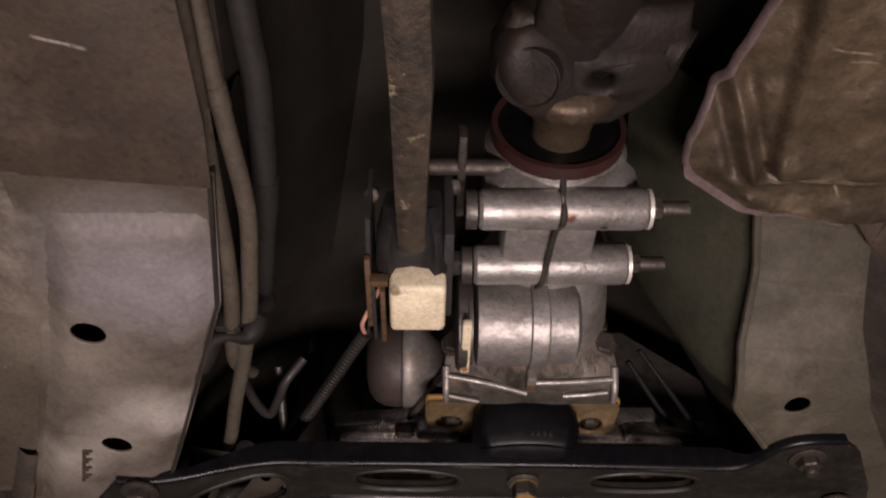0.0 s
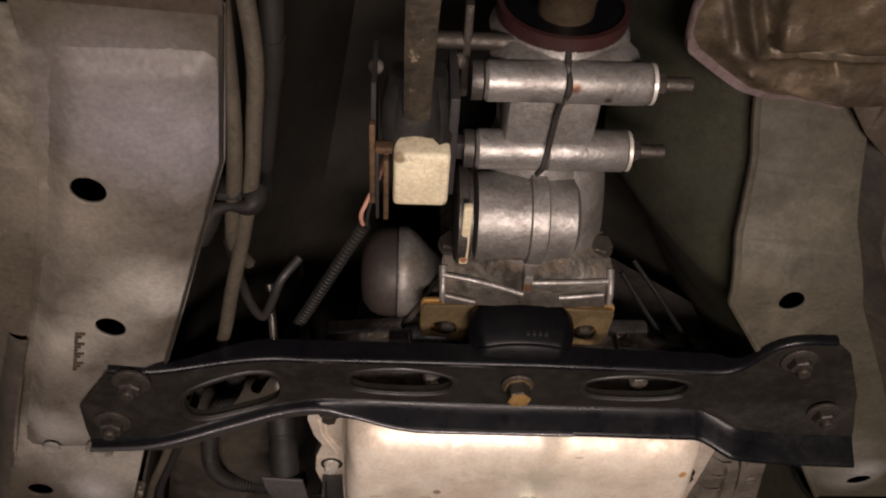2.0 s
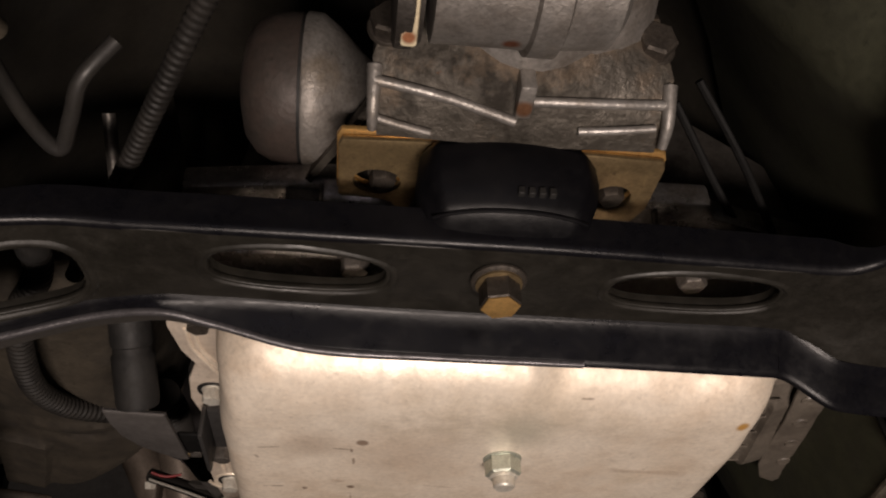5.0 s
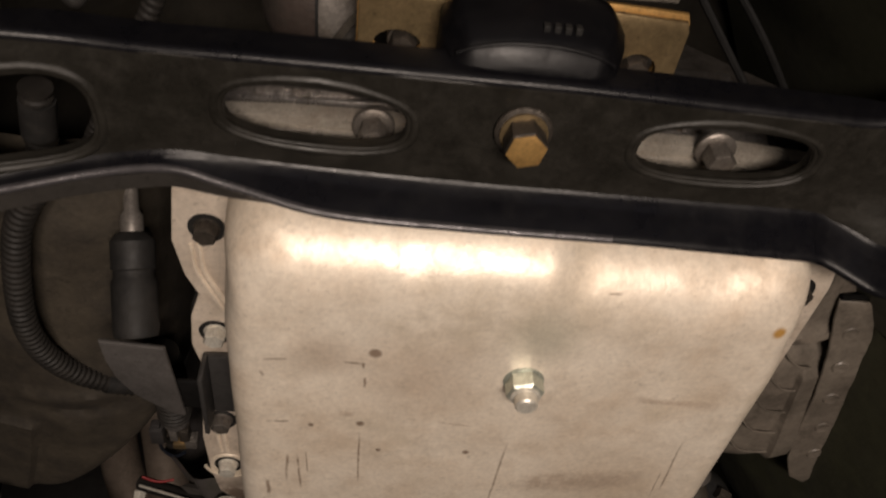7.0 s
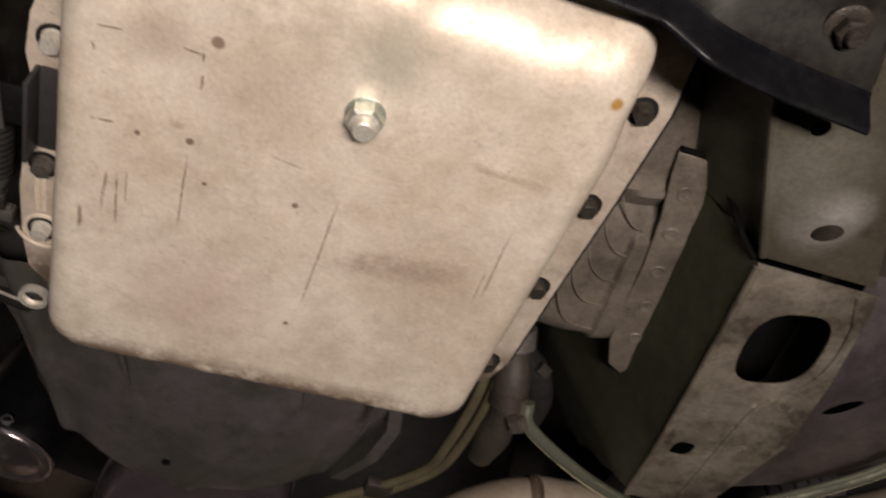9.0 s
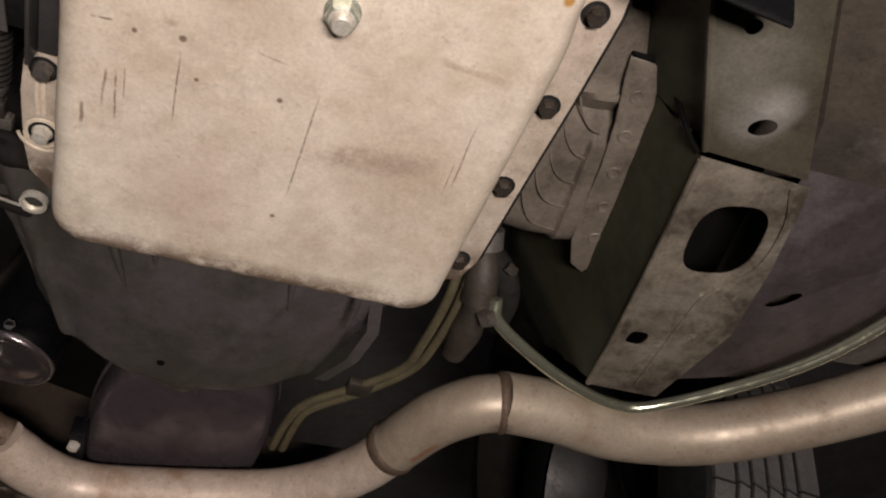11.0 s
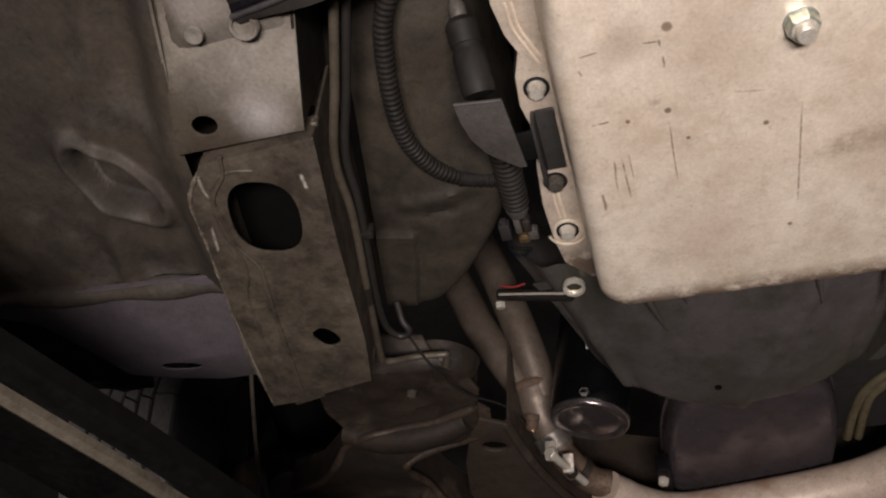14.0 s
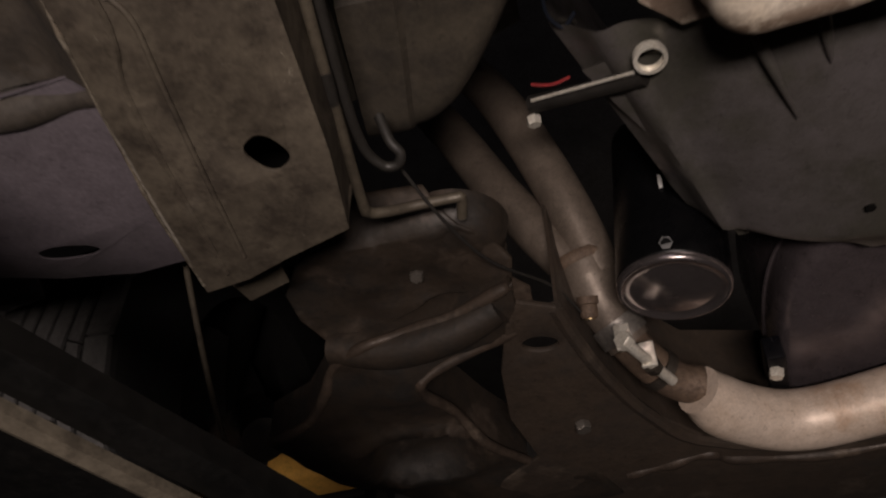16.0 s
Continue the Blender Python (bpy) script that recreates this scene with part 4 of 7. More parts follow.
part("toe_board_left", bulge(1, -0.262, -0.118, 0.632, 1.05, 1.596, 0.02, 0.75), M_GREY_CAST, body, "grey-brown pressed toe board with ridges")
part("toe_board_right", bulge(-1, 0.318, 0.235, 0.52, 0.96, 1.600, 0.02, 0.80), M_TOE, body, "grey-brown pressed toe board with ribs")
part("weld_strip", plate([(0.2886, 0.7140), (0.3116, 0.7150), (0.3160, 0.7260), (0.3283, 0.7581), (0.3440, 0.8128), (0.3575, 0.8640), (0.3566, 0.8813), (0.3605, 0.9120), (0.3545, 0.9230), (0.3415, 0.9164), (0.3300, 0.8916), (0.3215, 0.8526), (0.3156, 0.8108), (0.3057, 0.7687), (0.2933, 0.7317)], [], 1.5985, 0.003, 0.001, lambda x, y: 0.0012 * noise.noise((x * 60, y * 60, 8)), [0.72 + 0.008 * k for k in range(25)]), M_TOE, body, "pale spot-welded seam strip", 60)
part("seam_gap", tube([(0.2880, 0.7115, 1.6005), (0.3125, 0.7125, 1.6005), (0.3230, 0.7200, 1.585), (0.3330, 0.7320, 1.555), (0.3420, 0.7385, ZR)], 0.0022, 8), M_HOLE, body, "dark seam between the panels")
for k in range(5):
    y = 0.752 + 0.026 * k
    part("pressed_rib", tube([(0.262, y - 0.012, 1.6015), (0.274, y + 0.012, 1.5985), (0.288, y + 0.026, 1.5985), (0.300 + 0.003 * k, y + 0.030, 1.6005)], 0.0009, 8), M_TOE, body)
for k in range(5):
    part("spot_weld", lathe(((0.006, 0.0), (0.005, -0.0012), (0.003, -0.0004)), (0.3080 + 0.0095 * k, 0.742 + 0.035 * k, 1.5985), (0, 0, 1), 12), M_TOE, body)

# ---- gearbox ----
gear = thing("automatic_gearbox", "dirty cast aluminium automatic gearbox with a bare steel oil pan", "gearbox", (0.06, 0.6, 1.5))


def rounded_rect(x0, x1, y0, y1, r, n=6):
    out = []
    for cx, cy, a0 in ((x1 - r, y1 - r, 0), (x0 + r, y1 - r, 90), (x0 + r, y0 + r, 180), (x1 - r, y0 + r, 270)):
        for k in range(n + 1):
            a = radians(a0 + 90 * k / n)
            out.append((cx + r * math.cos(a), cy + r * math.sin(a)))
    return out


def pan_ring(turn, drop=0.0, inset=0.0):
    """One level of the pan: turn 90 is the upright wall, 0 the flat bottom. The rear shoulder is rounder and dented."""
    sn, cs = math.sin(radians(turn)), math.cos(radians(turn))
    small, big = 0.016, 0.042
    s = small * (1 - sn) + inset
    loop = rounded_rect(-0.069 + s, 0.2145 - s, 0.6100 + big * (1 - sn) + inset, 0.938 - s, 0.024 - 0.006 * (1 - sn) - min(0.012, inset * 0.2))
    out = []
    for j, (a, b) in enumerate(zip(loop, loop[1:] + loop[:1])):
        a, b = Vector(a), Vector(b)
        k = 30 if j % 7 == 6 else 1
        out += [a.lerp(b, i / k) for i in range(k)]
    pts = []
    for p in out:
        back = 1 - step(p.y, 0.645, 0.69)
        z = 1.516 + (small + (big - small) * back) * (1 - cs) + drop
        dents = 0.0026 * math.exp(-((p.x - 0.020) / 0.0035) ** 2) + 0.0040 * math.exp(-((p.x - 0.094) / 0.0045) ** 2)
        push = back * dents * step(turn, 5, 40) * (1 - step(drop, 0.0, 0.02))
        inward = back * 0.0065 * step(p.x, 0.090, 0.104) * (1 - step(p.x, 0.160, 0.205)) * (1 - step(drop, 0.0, 0.03))
        side = 0.0008 * noise.noise((p.x * 25, p.y * 25, z * 10))
        ripple = 0.0016 * noise.noise((p.x * 45, p.y * 12, 5)) * step(p.y, 0.90, 0.935)
        pts.append((p.x + side, p.y + push + inward + ripple, z + side * 0.6 + push * 0.5))
    return pts


prof = [(90, 0.045, -0.006), (90, 0.02, -0.002), (90, 0.004, 0)] + [(90 - 7.5 * k, 0, 0) for k in range(13)] + [(0, 0, 0.012), (0, 0, 0.04), (0, 0, 0.08), (0, 0, 0.115)]
pan = part("oil_pan", rings_mesh([pan_ring(*p) for p in prof], True, True), M_PAN, gear, "bare stained steel oil pan with scratches")
fl = [(-0.085, 0.613), (-0.098, 0.64), (-0.102, 0.675), (-0.098, 0.70), (-0.092, 0.715), (-0.098, 0.735), (-0.100, 0.76), (-0.094, 0.79), (-0.0995, 0.82), (-0.1025, 0.86), (-0.1005, 0.9047), (-0.0962, 0.9304), (-0.0763, 0.9516), (-0.05, 0.952),
      (0.21, 0.952), (0.243, 0.945), (0.251, 0.92), (0.253, 0.83), (0.2555, 0.75), (0.256, 0.68), (0.249, 0.63), (0.238, 0.608), (0.20, 0.601), (0.15, 0.600), (0.08, 0.601), (0.0, 0.600), (-0.05, 0.601), (-0.07, 0.605)]
part("pan_flange", plate(fl, [], 1.576, 0.004, 0.0012), M_FLANGE, gear, "pressed steel pan flange")
for o in (0.0, 0.0042):
    part("flange_bead", tube([(-0.0935 + o, 0.676, 1.5762), (-0.0925 + o, 0.695, 1.5760), (-0.0865 + o, 0.712, 1.5760), (-0.0800 + o, 0.728, 1.5762)], 0.0013, 8), M_PAN, gear)
    part("flange_bead", tube([(-0.0935 + o, 0.838, 1.5762), (-0.0935 + o, 0.858, 1.5760), (-0.0925 + o, 0.876, 1.5762)], 0.0013, 8), M_PAN, gear)
    part("corner_bead", tube([(-0.0888 + (0.0125 + o) * math.sin(radians(a)), 0.8921 + (0.0125 + o) * math.cos(radians(a)), 1.5761) for a in range(-75, 95, 17)], 0.0013, 8), M_PAN, gear)
part("flange_corner", lathe(((0.0125, 0.0), (0.0120, -0.0008), (0.0080, -0.0008)), (-0.0888, 0.8921, 1.5762), (0, 0, 1), 28), M_PAN, gear)
part("gasket", plate([(x + (0.0055 if x > 0.08 else -0.002), y) for x, y in fl], [], 1.5825, 0.003, 0.0005), M_RUBBER, gear)
for k, (x, y) in enumerate(((-0.084, 0.664), (-0.086, 0.747), (-0.089, 0.837), (-0.0888, 0.8921), (0.239, 0.682), (0.240, 0.757), (0.239, 0.835), (0.236, 0.921))):
    bright = k in (1, 3)
    part("bolt_seat", lathe(((0.0098, 0.0), (0.0095, -0.0006), (0.0075, -0.0004)), (x, y, 1.5758), (0, 0, 1), 24), M_RUBBER, gear, "dark ring round a bolt")
    part("pan_bolt", hexagon((x, y, 1.5762), (0, 0, -1), 0.0112, 0.0085, 0.0072), M_BOLT_BRIGHT if bright else (M_BOLT if k > 3 or k == 0 else M_BOLT_MID), gear, "bright bolt" if bright else "")
plug = part("drain_plug", join(lathe(((0.0104, 0), (0.0104, 0.0008), (0.0096, 0.0013)), (0.0805, 0.6985, 1.5163), (0, 0, -1), 32), hexagon((0.0805, 0.6985, 1.5152), (0.0, 0.0, -1), 0.0168, 0.0092)), M_GREEN_ZINC, gear, "pale green zinc hexagon drain plug")
part("plug_stud", join(lathe(((0.0076, 0), (0.0076, 0.0006), (0.0060, 0.0010), (0.0058, 0.0056), (0.0048, 0.0066)), (0.0805, 0.6985, 1.5060), (0, 0, -1), 20)), M_BOLT_BRIGHT, plug)
# main case over the pan
case_rings = []
for y, x0, x1, zt in ((0.60, -0.07, 0.23, 1.70), (0.70, -0.075, 0.235, 1.74), (0.95, -0.08, 0.24, 1.78)):
    case_rings.append([(x0, y, 1.586), (x1, y, 1.586), (x1 - 0.01, y, 1.65), (x1 - 0.07, y, zt), (x0 + 0.07, y, zt), (x0 + 0.01, y, 1.65)])
part("main_case", rings_mesh(case_rings), M_ALU_DARK, gear, "oily cast main case")
# bell cover
rings = []
for i in range(40):
    v = i / 39
    y = 0.955 + 0.232 * v
    xa = -0.150 + 0.068 * v
    xb = 0.24 - 0.07 * v
    row = []
    for k in range(73):
        u = k / 72
        x = xa + (xb - xa) * u
        s = (u - 0.5) * 2
        z = 1.566 + 0.045 * abs(s) ** 2.6 + 0.012 * (1 - v) + 0.05 * step(v, 0.86, 1.0) * (0.25 + abs(s))
        z += 0.0035 * math.exp(-((x - 0.17 - 0.02 * v) / 0.006) ** 2) - 0.003 * math.exp(-((x + 0.085 + 0.02 * v) / 0.005) ** 2) - 0.010 * math.exp(-((u - 0.07) / 0.03) ** 2) - 0.005 * math.exp(-((u - 0.93) / 0.03) ** 2) - 0.003 * math.exp(-((x - 0.075 - 0.12 * (0.6 - v)) / 0.006) ** 2) * step(v, 0.1, 0.3)
        y2 = y - 0.035 * v * max(0, abs(s) - 0.35) ** 1.5 * 1.6
        row.append((x, y2, z))
    rings.append([(row[0][0], row[0][1], 1.76)] + row + [(row[-1][0], row[-1][1], 1.76)])
part("bell_housing", rings_mesh(rings, False), M_BELL, gear, "dark grey bell housing cover")
for line in ([(-0.038, 0.975, 1.5795), (-0.0345, 0.990, 1.5765), (-0.0270, 1.015, 1.5745), (-0.020, 1.040, 1.5742)], [(-0.0025, 0.972, 1.5770), (-0.0010, 0.990, 1.5752), (0.0005, 1.006, 1.5748)], [(0.1115, 0.972, 1.5770), (0.1130, 0.995, 1.5752), (0.1160, 1.028, 1.5745)], [(0.168, 0.975, 1.579), (0.172, 1.01, 1.5775), (0.170, 1.05, 1.577)]):
    part("cover_rib", tube(line, lambda u: 0.0040 * (1 - 0.85 * u * u), 12), M_BELL, gear, "", 70)
part("cover_flange", rings_mesh([[(x, y, z), (x + 0.017, y - 0.004, z - 0.004), (x + 0.019, y - 0.003, z + 0.001), (x + 0.002, y + 0.003, z + 0.004)] for x, y, z in ((-0.138, 0.985, 1.608), (-0.1215, 1.020, 1.607), (-0.0975, 1.068, 1.606), (-0.0790, 1.110, 1.605), (-0.0640, 1.152, 1.604), (-0.0600, 1.166, 1.604))]), M_BELL, gear, "pale edge flange of the cover", 30)
part("cover_bracket", rings_mesh([[(x, y, z), (x + 0.012, y, z), (x + 0.012, y, z + 0.02), (x, y, z + 0.02)] for x, y, z in ((0.186, 1.010, 1.60), (0.196, 1.060, 1.595), (0.188, 1.105, 1.592), (0.166, 1.145, 1.592))]), M_BELL, gear)
# Near-black disc painted as the shade in a small hole.
part("cover_hole_shade", lathe(((0.0035, 0), (0.0035, 0.001)), (0.02, 1.127, 1.5655), (0, 0, 1), 14), M_HOLE, gear)

# tail housing
tail = part("tail_housing", join(
    lathe(((0.038, 0.0), (0.039, 0.006), (0.0415, 0.010), (0.038, 0.022), (0.030, 0.028), (0.032, 0.05), (0.030, 0.085), (0.036, 0.105), (0.046, 0.13), (0.049, 0.18), (0.052, 0.21)), (0.061, 0.317, 1.627), (0.0, 1, 0.03), 36),
    tube([(0.078, 0.41, 1.632), (0.079, 0.45, 1.626), (0.080, 0.51, 1.624)], lambda u: 0.026 + 0.012 * u, 20)), M_ALU, gear, "grey cast aluminium tail housing")
for y, z, r in ((0.334, 1.580, 0.0115), (0.390, 1.590, 0.0125)):
    b = part("barrel", join(lathe(((r * 0.86, 0), (r, 0.002), (r, 0.043), (r * 0.9, 0.0432), (r * 0.9, 0.0442), (r * 1.03, 0.0444), (r * 1.05, 0.09), (r * 0.97, 0.092)), (0.0145, y, z), (1, 0, 0.02), 28)), M_ALU, gear, "cast transverse bolt barrel")
    part("collar", lathe(((r * 0.95, 0), (r * 0.95, 0.006)), (0.0075, y, z), (1, 0, 0), 24), M_ALU_DARK, gear)
    part("barrel_washer", lathe(((r * 1.02, 0), (r * 1.02, 0.0022)), (0.107, y, z + 0.002), (1, 0, 0.02), 24), M_BOLT_BRIGHT, gear)
    part("barrel_bolt", join(hexagon((0.109, y, z + 0.002), (1, 0, 0), 0.011, 0.007), lathe(((0.0045, 0), (0.0045, 0.016), (0.003, 0.017)), (0.115, y, z + 0.002), (1, 0, 0), 14)), M_BOLT, gear)
part("tail_shoulder", rings_mesh([[(0.030, 0.322, 1.592), (0.092, 0.322, 1.592), (0.092, 0.322, 1.62), (0.030, 0.322, 1.62)], [(0.019, 0.330, 1.580), (0.105, 0.330, 1.580), (0.105, 0.330, 1.61), (0.019, 0.330, 1.61)], [(0.017, 0.338, 1.574), (0.106, 0.338, 1.574), (0.106, 0.338, 1.60), (0.017, 0.338, 1.60)]]), M_ALU, gear)
part("neck_block", box((0.03, 0.345, 1.583), (0.085, 0.385, 1.62), 0.006), M_ALU, gear)
part("casting_seam", tube([(0.0605, 0.320, 1.5905), (0.0600, 0.330, 1.5685), (0.0585, 0.350, 1.578), (0.057, 0.378, 1.579), (0.0555, 0.392, 1.577), (0.054, 0.405, 1.585)], 0.0018, 6), M_ALU_DARK, gear)
# governor drum lying across
part("governor_drum", lathe(((0.024, 0), (0.029, 0.001), (0.029, 0.034), (0.0315, 0.035), (0.0315, 0.045), (0.0285, 0.0465), (0.027, 0.064), (0.022, 0.067)), (0.0185, 0.447, 1.591), (1, 0, 0.0), 40), M_ALU, gear, "round cast governor housing")
part("drum_cap", lathe(((0.030, 0), (0.0325, 0.001), (0.0325, 0.0065), (0.030, 0.0075), (0.030, 0.010)), (0.006, 0.446, 1.591), (1, 0, 0), 36), M_ALU_DARK, gear, "stepped end cap")
part("cap_clip", box((0.0085, 0.412, 1.560), (0.0145, 0.462, 1.5655), 0.0015), M_CREAM, gear, "pale spring clip")
part("adapter_flange", rings_mesh([[(0.006, 0.480, 1.612), (0.040, 0.476, 1.594), (0.080, 0.476, 1.594), (0.114, 0.480, 1.612), (0.114, 0.490, 1.66), (0.006, 0.490, 1.66)],
                                   [(0.000, 0.492, 1.590), (0.040, 0.489, 1.583), (0.080, 0.489, 1.583), (0.120, 0.492, 1.590), (0.120, 0.500, 1.66), (0.0, 0.500, 1.66)],
                                   [(0.001, 0.503, 1.578), (0.040, 0.501, 1.577), (0.080, 0.501, 1.577), (0.119, 0.503, 1.578), (0.119, 0.51, 1.66), (0.001, 0.51, 1.66)],
                                   [(0.003, 0.518, 1.574), (0.040, 0.518, 1.573), (0.080, 0.518, 1.573), (0.117, 0.518, 1.574), (0.117, 0.52, 1.66), (0.003, 0.52, 1.66)]]), M_ALU_DIRTY, gear, "cast adapter flange with ribs")
for line, r in (([(0.001, 0.4965, 1.5825), (0.03, 0.4998, 1.5782), (0.057, 0.5062, 1.5745)], 0.0022), ([(0.063, 0.4978, 1.5775), (0.09, 0.4970, 1.5780), (0.1185, 0.4985, 1.5815)], 0.0022), ([(0.001, 0.5085, 1.5745), (0.012, 0.5112, 1.5735), (0.024, 0.5135, 1.5725)], 0.0017), ([(0.114, 0.5055, 1.5752), (0.098, 0.5072, 1.5742), (0.083, 0.5088, 1.5740)], 0.0017)):
    part("flange_rib", tube(line, r, 10), M_ALU, gear)
for x0 in (0.001, 0.1185):
    part("corner_post", tube([(x0, 0.494, 1.588), (x0, 0.503, 1.576), (x0, 0.513, 1.572)], lambda u: 0.0032 - 0.0012 * u, 10), M_ALU, gear)
part("rib_block", box((0.0560, 0.487, 1.5730), (0.0625, 0.5035, 1.5850), 0.0012), M_ALU, gear)
for x in (0.006, 0.112):
    part("flange_bolt", hexagon((x, 0.487, 1.602), (0, -1, -0.25), 0.014, 0.008, 0.009), M_BOLT, gear)
part("output_seal", lathe(((0.0350, 0.004), (0.0350, -0.0015), (0.0385, -0.0015), (0.0385, 0.007)), (0.061, 0.312, 1.627), (0, 1, 0.03), 40, False), M_RED, gear, "red oxide output seal ring")
part("seal_lip", lathe(((0.0352, 0.000), (0.033, 0.003), (0.024, 0.0045)), (0.061, 0.312, 1.627), (0, 1, 0.03), 36), M_RUBBER_GLOSS, gear)
# rounded canister beside the adapter
part("servo_cover", lathe(((0.003, -0.0005), (0.014, 0.0), (0.024, 0.0025), (0.0305, 0.0075), (0.0340, 0.0140), (0.0352, 0.0220), (0.0352, 0.0268)), (-0.0585, 0.550, 1.632), (1, 0, 0), 44), M_BROWN_CAN, gear, "dusty brown round servo cover", 70)
part("servo_seal", lathe(((0.0345, 0), (0.0345, 0.0016)), (-0.0318, 0.550, 1.632), (1, 0, 0), 44), M_RUBBER, gear, "black seal line")
part("servo_body", lathe(((0.0355, 0), (0.0360, 0.001), (0.0355, 0.0075), (0.0300, 0.0150), (0.0200, 0.0250), (0.0120, 0.034)), (-0.0302, 0.550, 1.632), (1, 0, 0.0), 44), M_ALU, gear, "cast cone behind the servo cover", 60)
part("servo_web", rings_mesh([[(-0.0285, 0.566, 1.590), (-0.0255, 0.566, 1.588), (-0.0250, 0.57, 1.60), (-0.0285, 0.57, 1.60)], [(-0.0130, 0.545, 1.596), (-0.0100, 0.545, 1.594), (-0.0095, 0.549, 1.606), (-0.0130, 0.549, 1.606)], [(0.0000, 0.525, 1.600), (0.0030, 0.525, 1.598), (0.0035, 0.529, 1.61), (0.0, 0.529, 1.61)]]), M_ALU_DIRTY, gear)
part("case_underside", plate([(-0.080, 0.575), (-0.02, 0.567), (0.128, 0.566), (0.160, 0.566), (0.166, 0.576), (0.225, 0.592), (0.23, 0.612), (-0.085, 0.612)], [], 1.587, 0.014, 0.003), M_CASE, gear, "pale cast underside of the case")
part("case_step", plate([(-0.078, 0.588), (0.0, 0.586), (0.12, 0.586), (0.222, 0.600), (0.226, 0.613), (-0.082, 0.613)], [], 1.5832, 0.004, 0.0012), M_CASE, gear)
part("case_boss", rings_mesh([[(x, 0.571 + a * 0.010 * f, 1.5855 - b * 0.011 * f) for a, b in ((-1, -0.2), (-0.8, 0.6), (-0.3, 1), (0.4, 0.95), (0.9, 0.5), (1, -0.2))] for x, f in ((-0.020, 0.5), (-0.0185, 0.9), (-0.008, 1.05), (0.004, 1.0), (0.012, 0.8), (0.015, 0.5))]), M_CASE, gear, "", 60)
part("case_boss", rings_mesh([[(x, 0.574 + a * 0.006, 1.5860 - b * 0.006 * f) for a, b in ((-1, -0.2), (-0.7, 0.8), (0.4, 1), (1, -0.2))] for x, f in ((-0.036, 0.6), (-0.034, 1), (-0.024, 1.0), (-0.021, 0.7))]), M_ALU_DIRTY, gear)
part("case_ridge", tube([(0.136, 0.569, 1.587), (0.142, 0.586, 1.586), (0.145, 0.60, 1.584)], 0.0016, 8), M_ALU_DIRTY, gear)
part("rear_strip", rings_mesh([[(x, y0 + y, 1.568 + z) for y, z in ((0.0006, 0.0075), (0.0008, 0.003), (0.0020, 0.0), (0.0060, -0.0004), (0.0068, 0.0008), (0.0088, 0.0008), (0.0096, -0.0006), (0.0200, -0.0012), (0.0225, -0.0040), (0.0260, -0.0050), (0.0280, 0.016))] for x, y0 in ((-0.088, 0.5850), (-0.04, 0.5825), (0.06, 0.5825), (0.16, 0.583), (0.205, 0.587), (0.232, 0.594))]), M_STRIP, gear, "pale machined rear strip of the case", 50)
for x, y in ((-0.003, 0.5855), (0.1535, 0.5835)):
    part("case_bolt", join(hexagon((x, y, 1.5640), (0, 0, -1), 0.0118, 0.0105), lathe(((0.0095, 0), (0.0095, 0.0018), (0.0085, 0.0026), (0.006, 0.0027)), (x, y, 1.5670), (0, 0, -1), 24)), M_BOLT_MID, gear)

# ---- gearbox mount ----
mount = thing("gearbox_mount", "black rubber gearbox mount between gold zinc plates", "mount", (0.058, 0.53, 1.54))
mp = [(-0.010, 0.528), (0.020, 0.527), (0.096, 0.5285), (0.126, 0.530), (0.1275, 0.534), (0.127, 0.560), (0.123, 0.569), (0.101, 0.569), (0.098, 0.560), (0.094, 0.552), (0.022, 0.552), (0.0215, 0.560), (0.019, 0.568), (-0.008, 0.565), (-0.0115, 0.561), (-0.0115, 0.531)]
mh = [oval(0.0045, 0.552, 0.0105, 0.0078), oval(0.110, 0.554, 0.0095, 0.0085)]
part("mount_plate", plate(mp, mh, 1.5795, 0.0032, 0.0008), M_ZINC, mount, "gold zinc-plated lower plate")
part("mount_plate", plate([(0.058 + (x - 0.058) * 1.012, y - (0.0016 if y < 0.54 else 0)) for x, y in mp], mh, 1.5838, 0.0028, 0.0008), M_BRASS, mount, "orange-brown upper plate")
def rubber_ring(z, w, y0, bulge_, back=0.578):
    """A level of the moulded block: straight sides, a bowed front."""
    out = []
    for k in range(25):
        u = -1 + 2 * k / 24
        e = math.copysign(1 - (1 - abs(u)) ** 1.6, u)
        out.append((0.058 + w * e, y0 + bulge_ * e * e + 0.006 * max(0, abs(e) - 0.85) / 0.15, z))
    return out + [(0.058 + w, back, z), (0.058 - w, back, z)]


part("rubber_block", rings_mesh([rubber_ring(*r) for r in ((1.5400, 0.0305, 0.5365, 0.006), (1.5415, 0.0308, 0.5330, 0.006), (1.5430, 0.0312, 0.5300, 0.005), (1.5452, 0.0322, 0.5262, 0.005), (1.5480, 0.0338, 0.5238, 0.005), (1.5560, 0.0368, 0.5205, 0.005), (1.5640, 0.0378, 0.5180, 0.005), (1.5720, 0.0368, 0.5165, 0.005), (1.5765, 0.0350, 0.5172, 0.005), (1.5785, 0.0325, 0.5200, 0.005))]), M_RUBBER_GLOSS, mount, "moulded black rubber block", 50)
part("rubber_rim", tube([(0.0268, 0.5322, 1.5450), (0.034, 0.5288, 1.5448), (0.046, 0.5262, 1.5447), (0.058, 0.5255, 1.5446), (0.070, 0.5262, 1.5447), (0.082, 0.5288, 1.5448), (0.0892, 0.5322, 1.5450)], 0.0009, 8), M_RUBBER_GLOSS, mount)
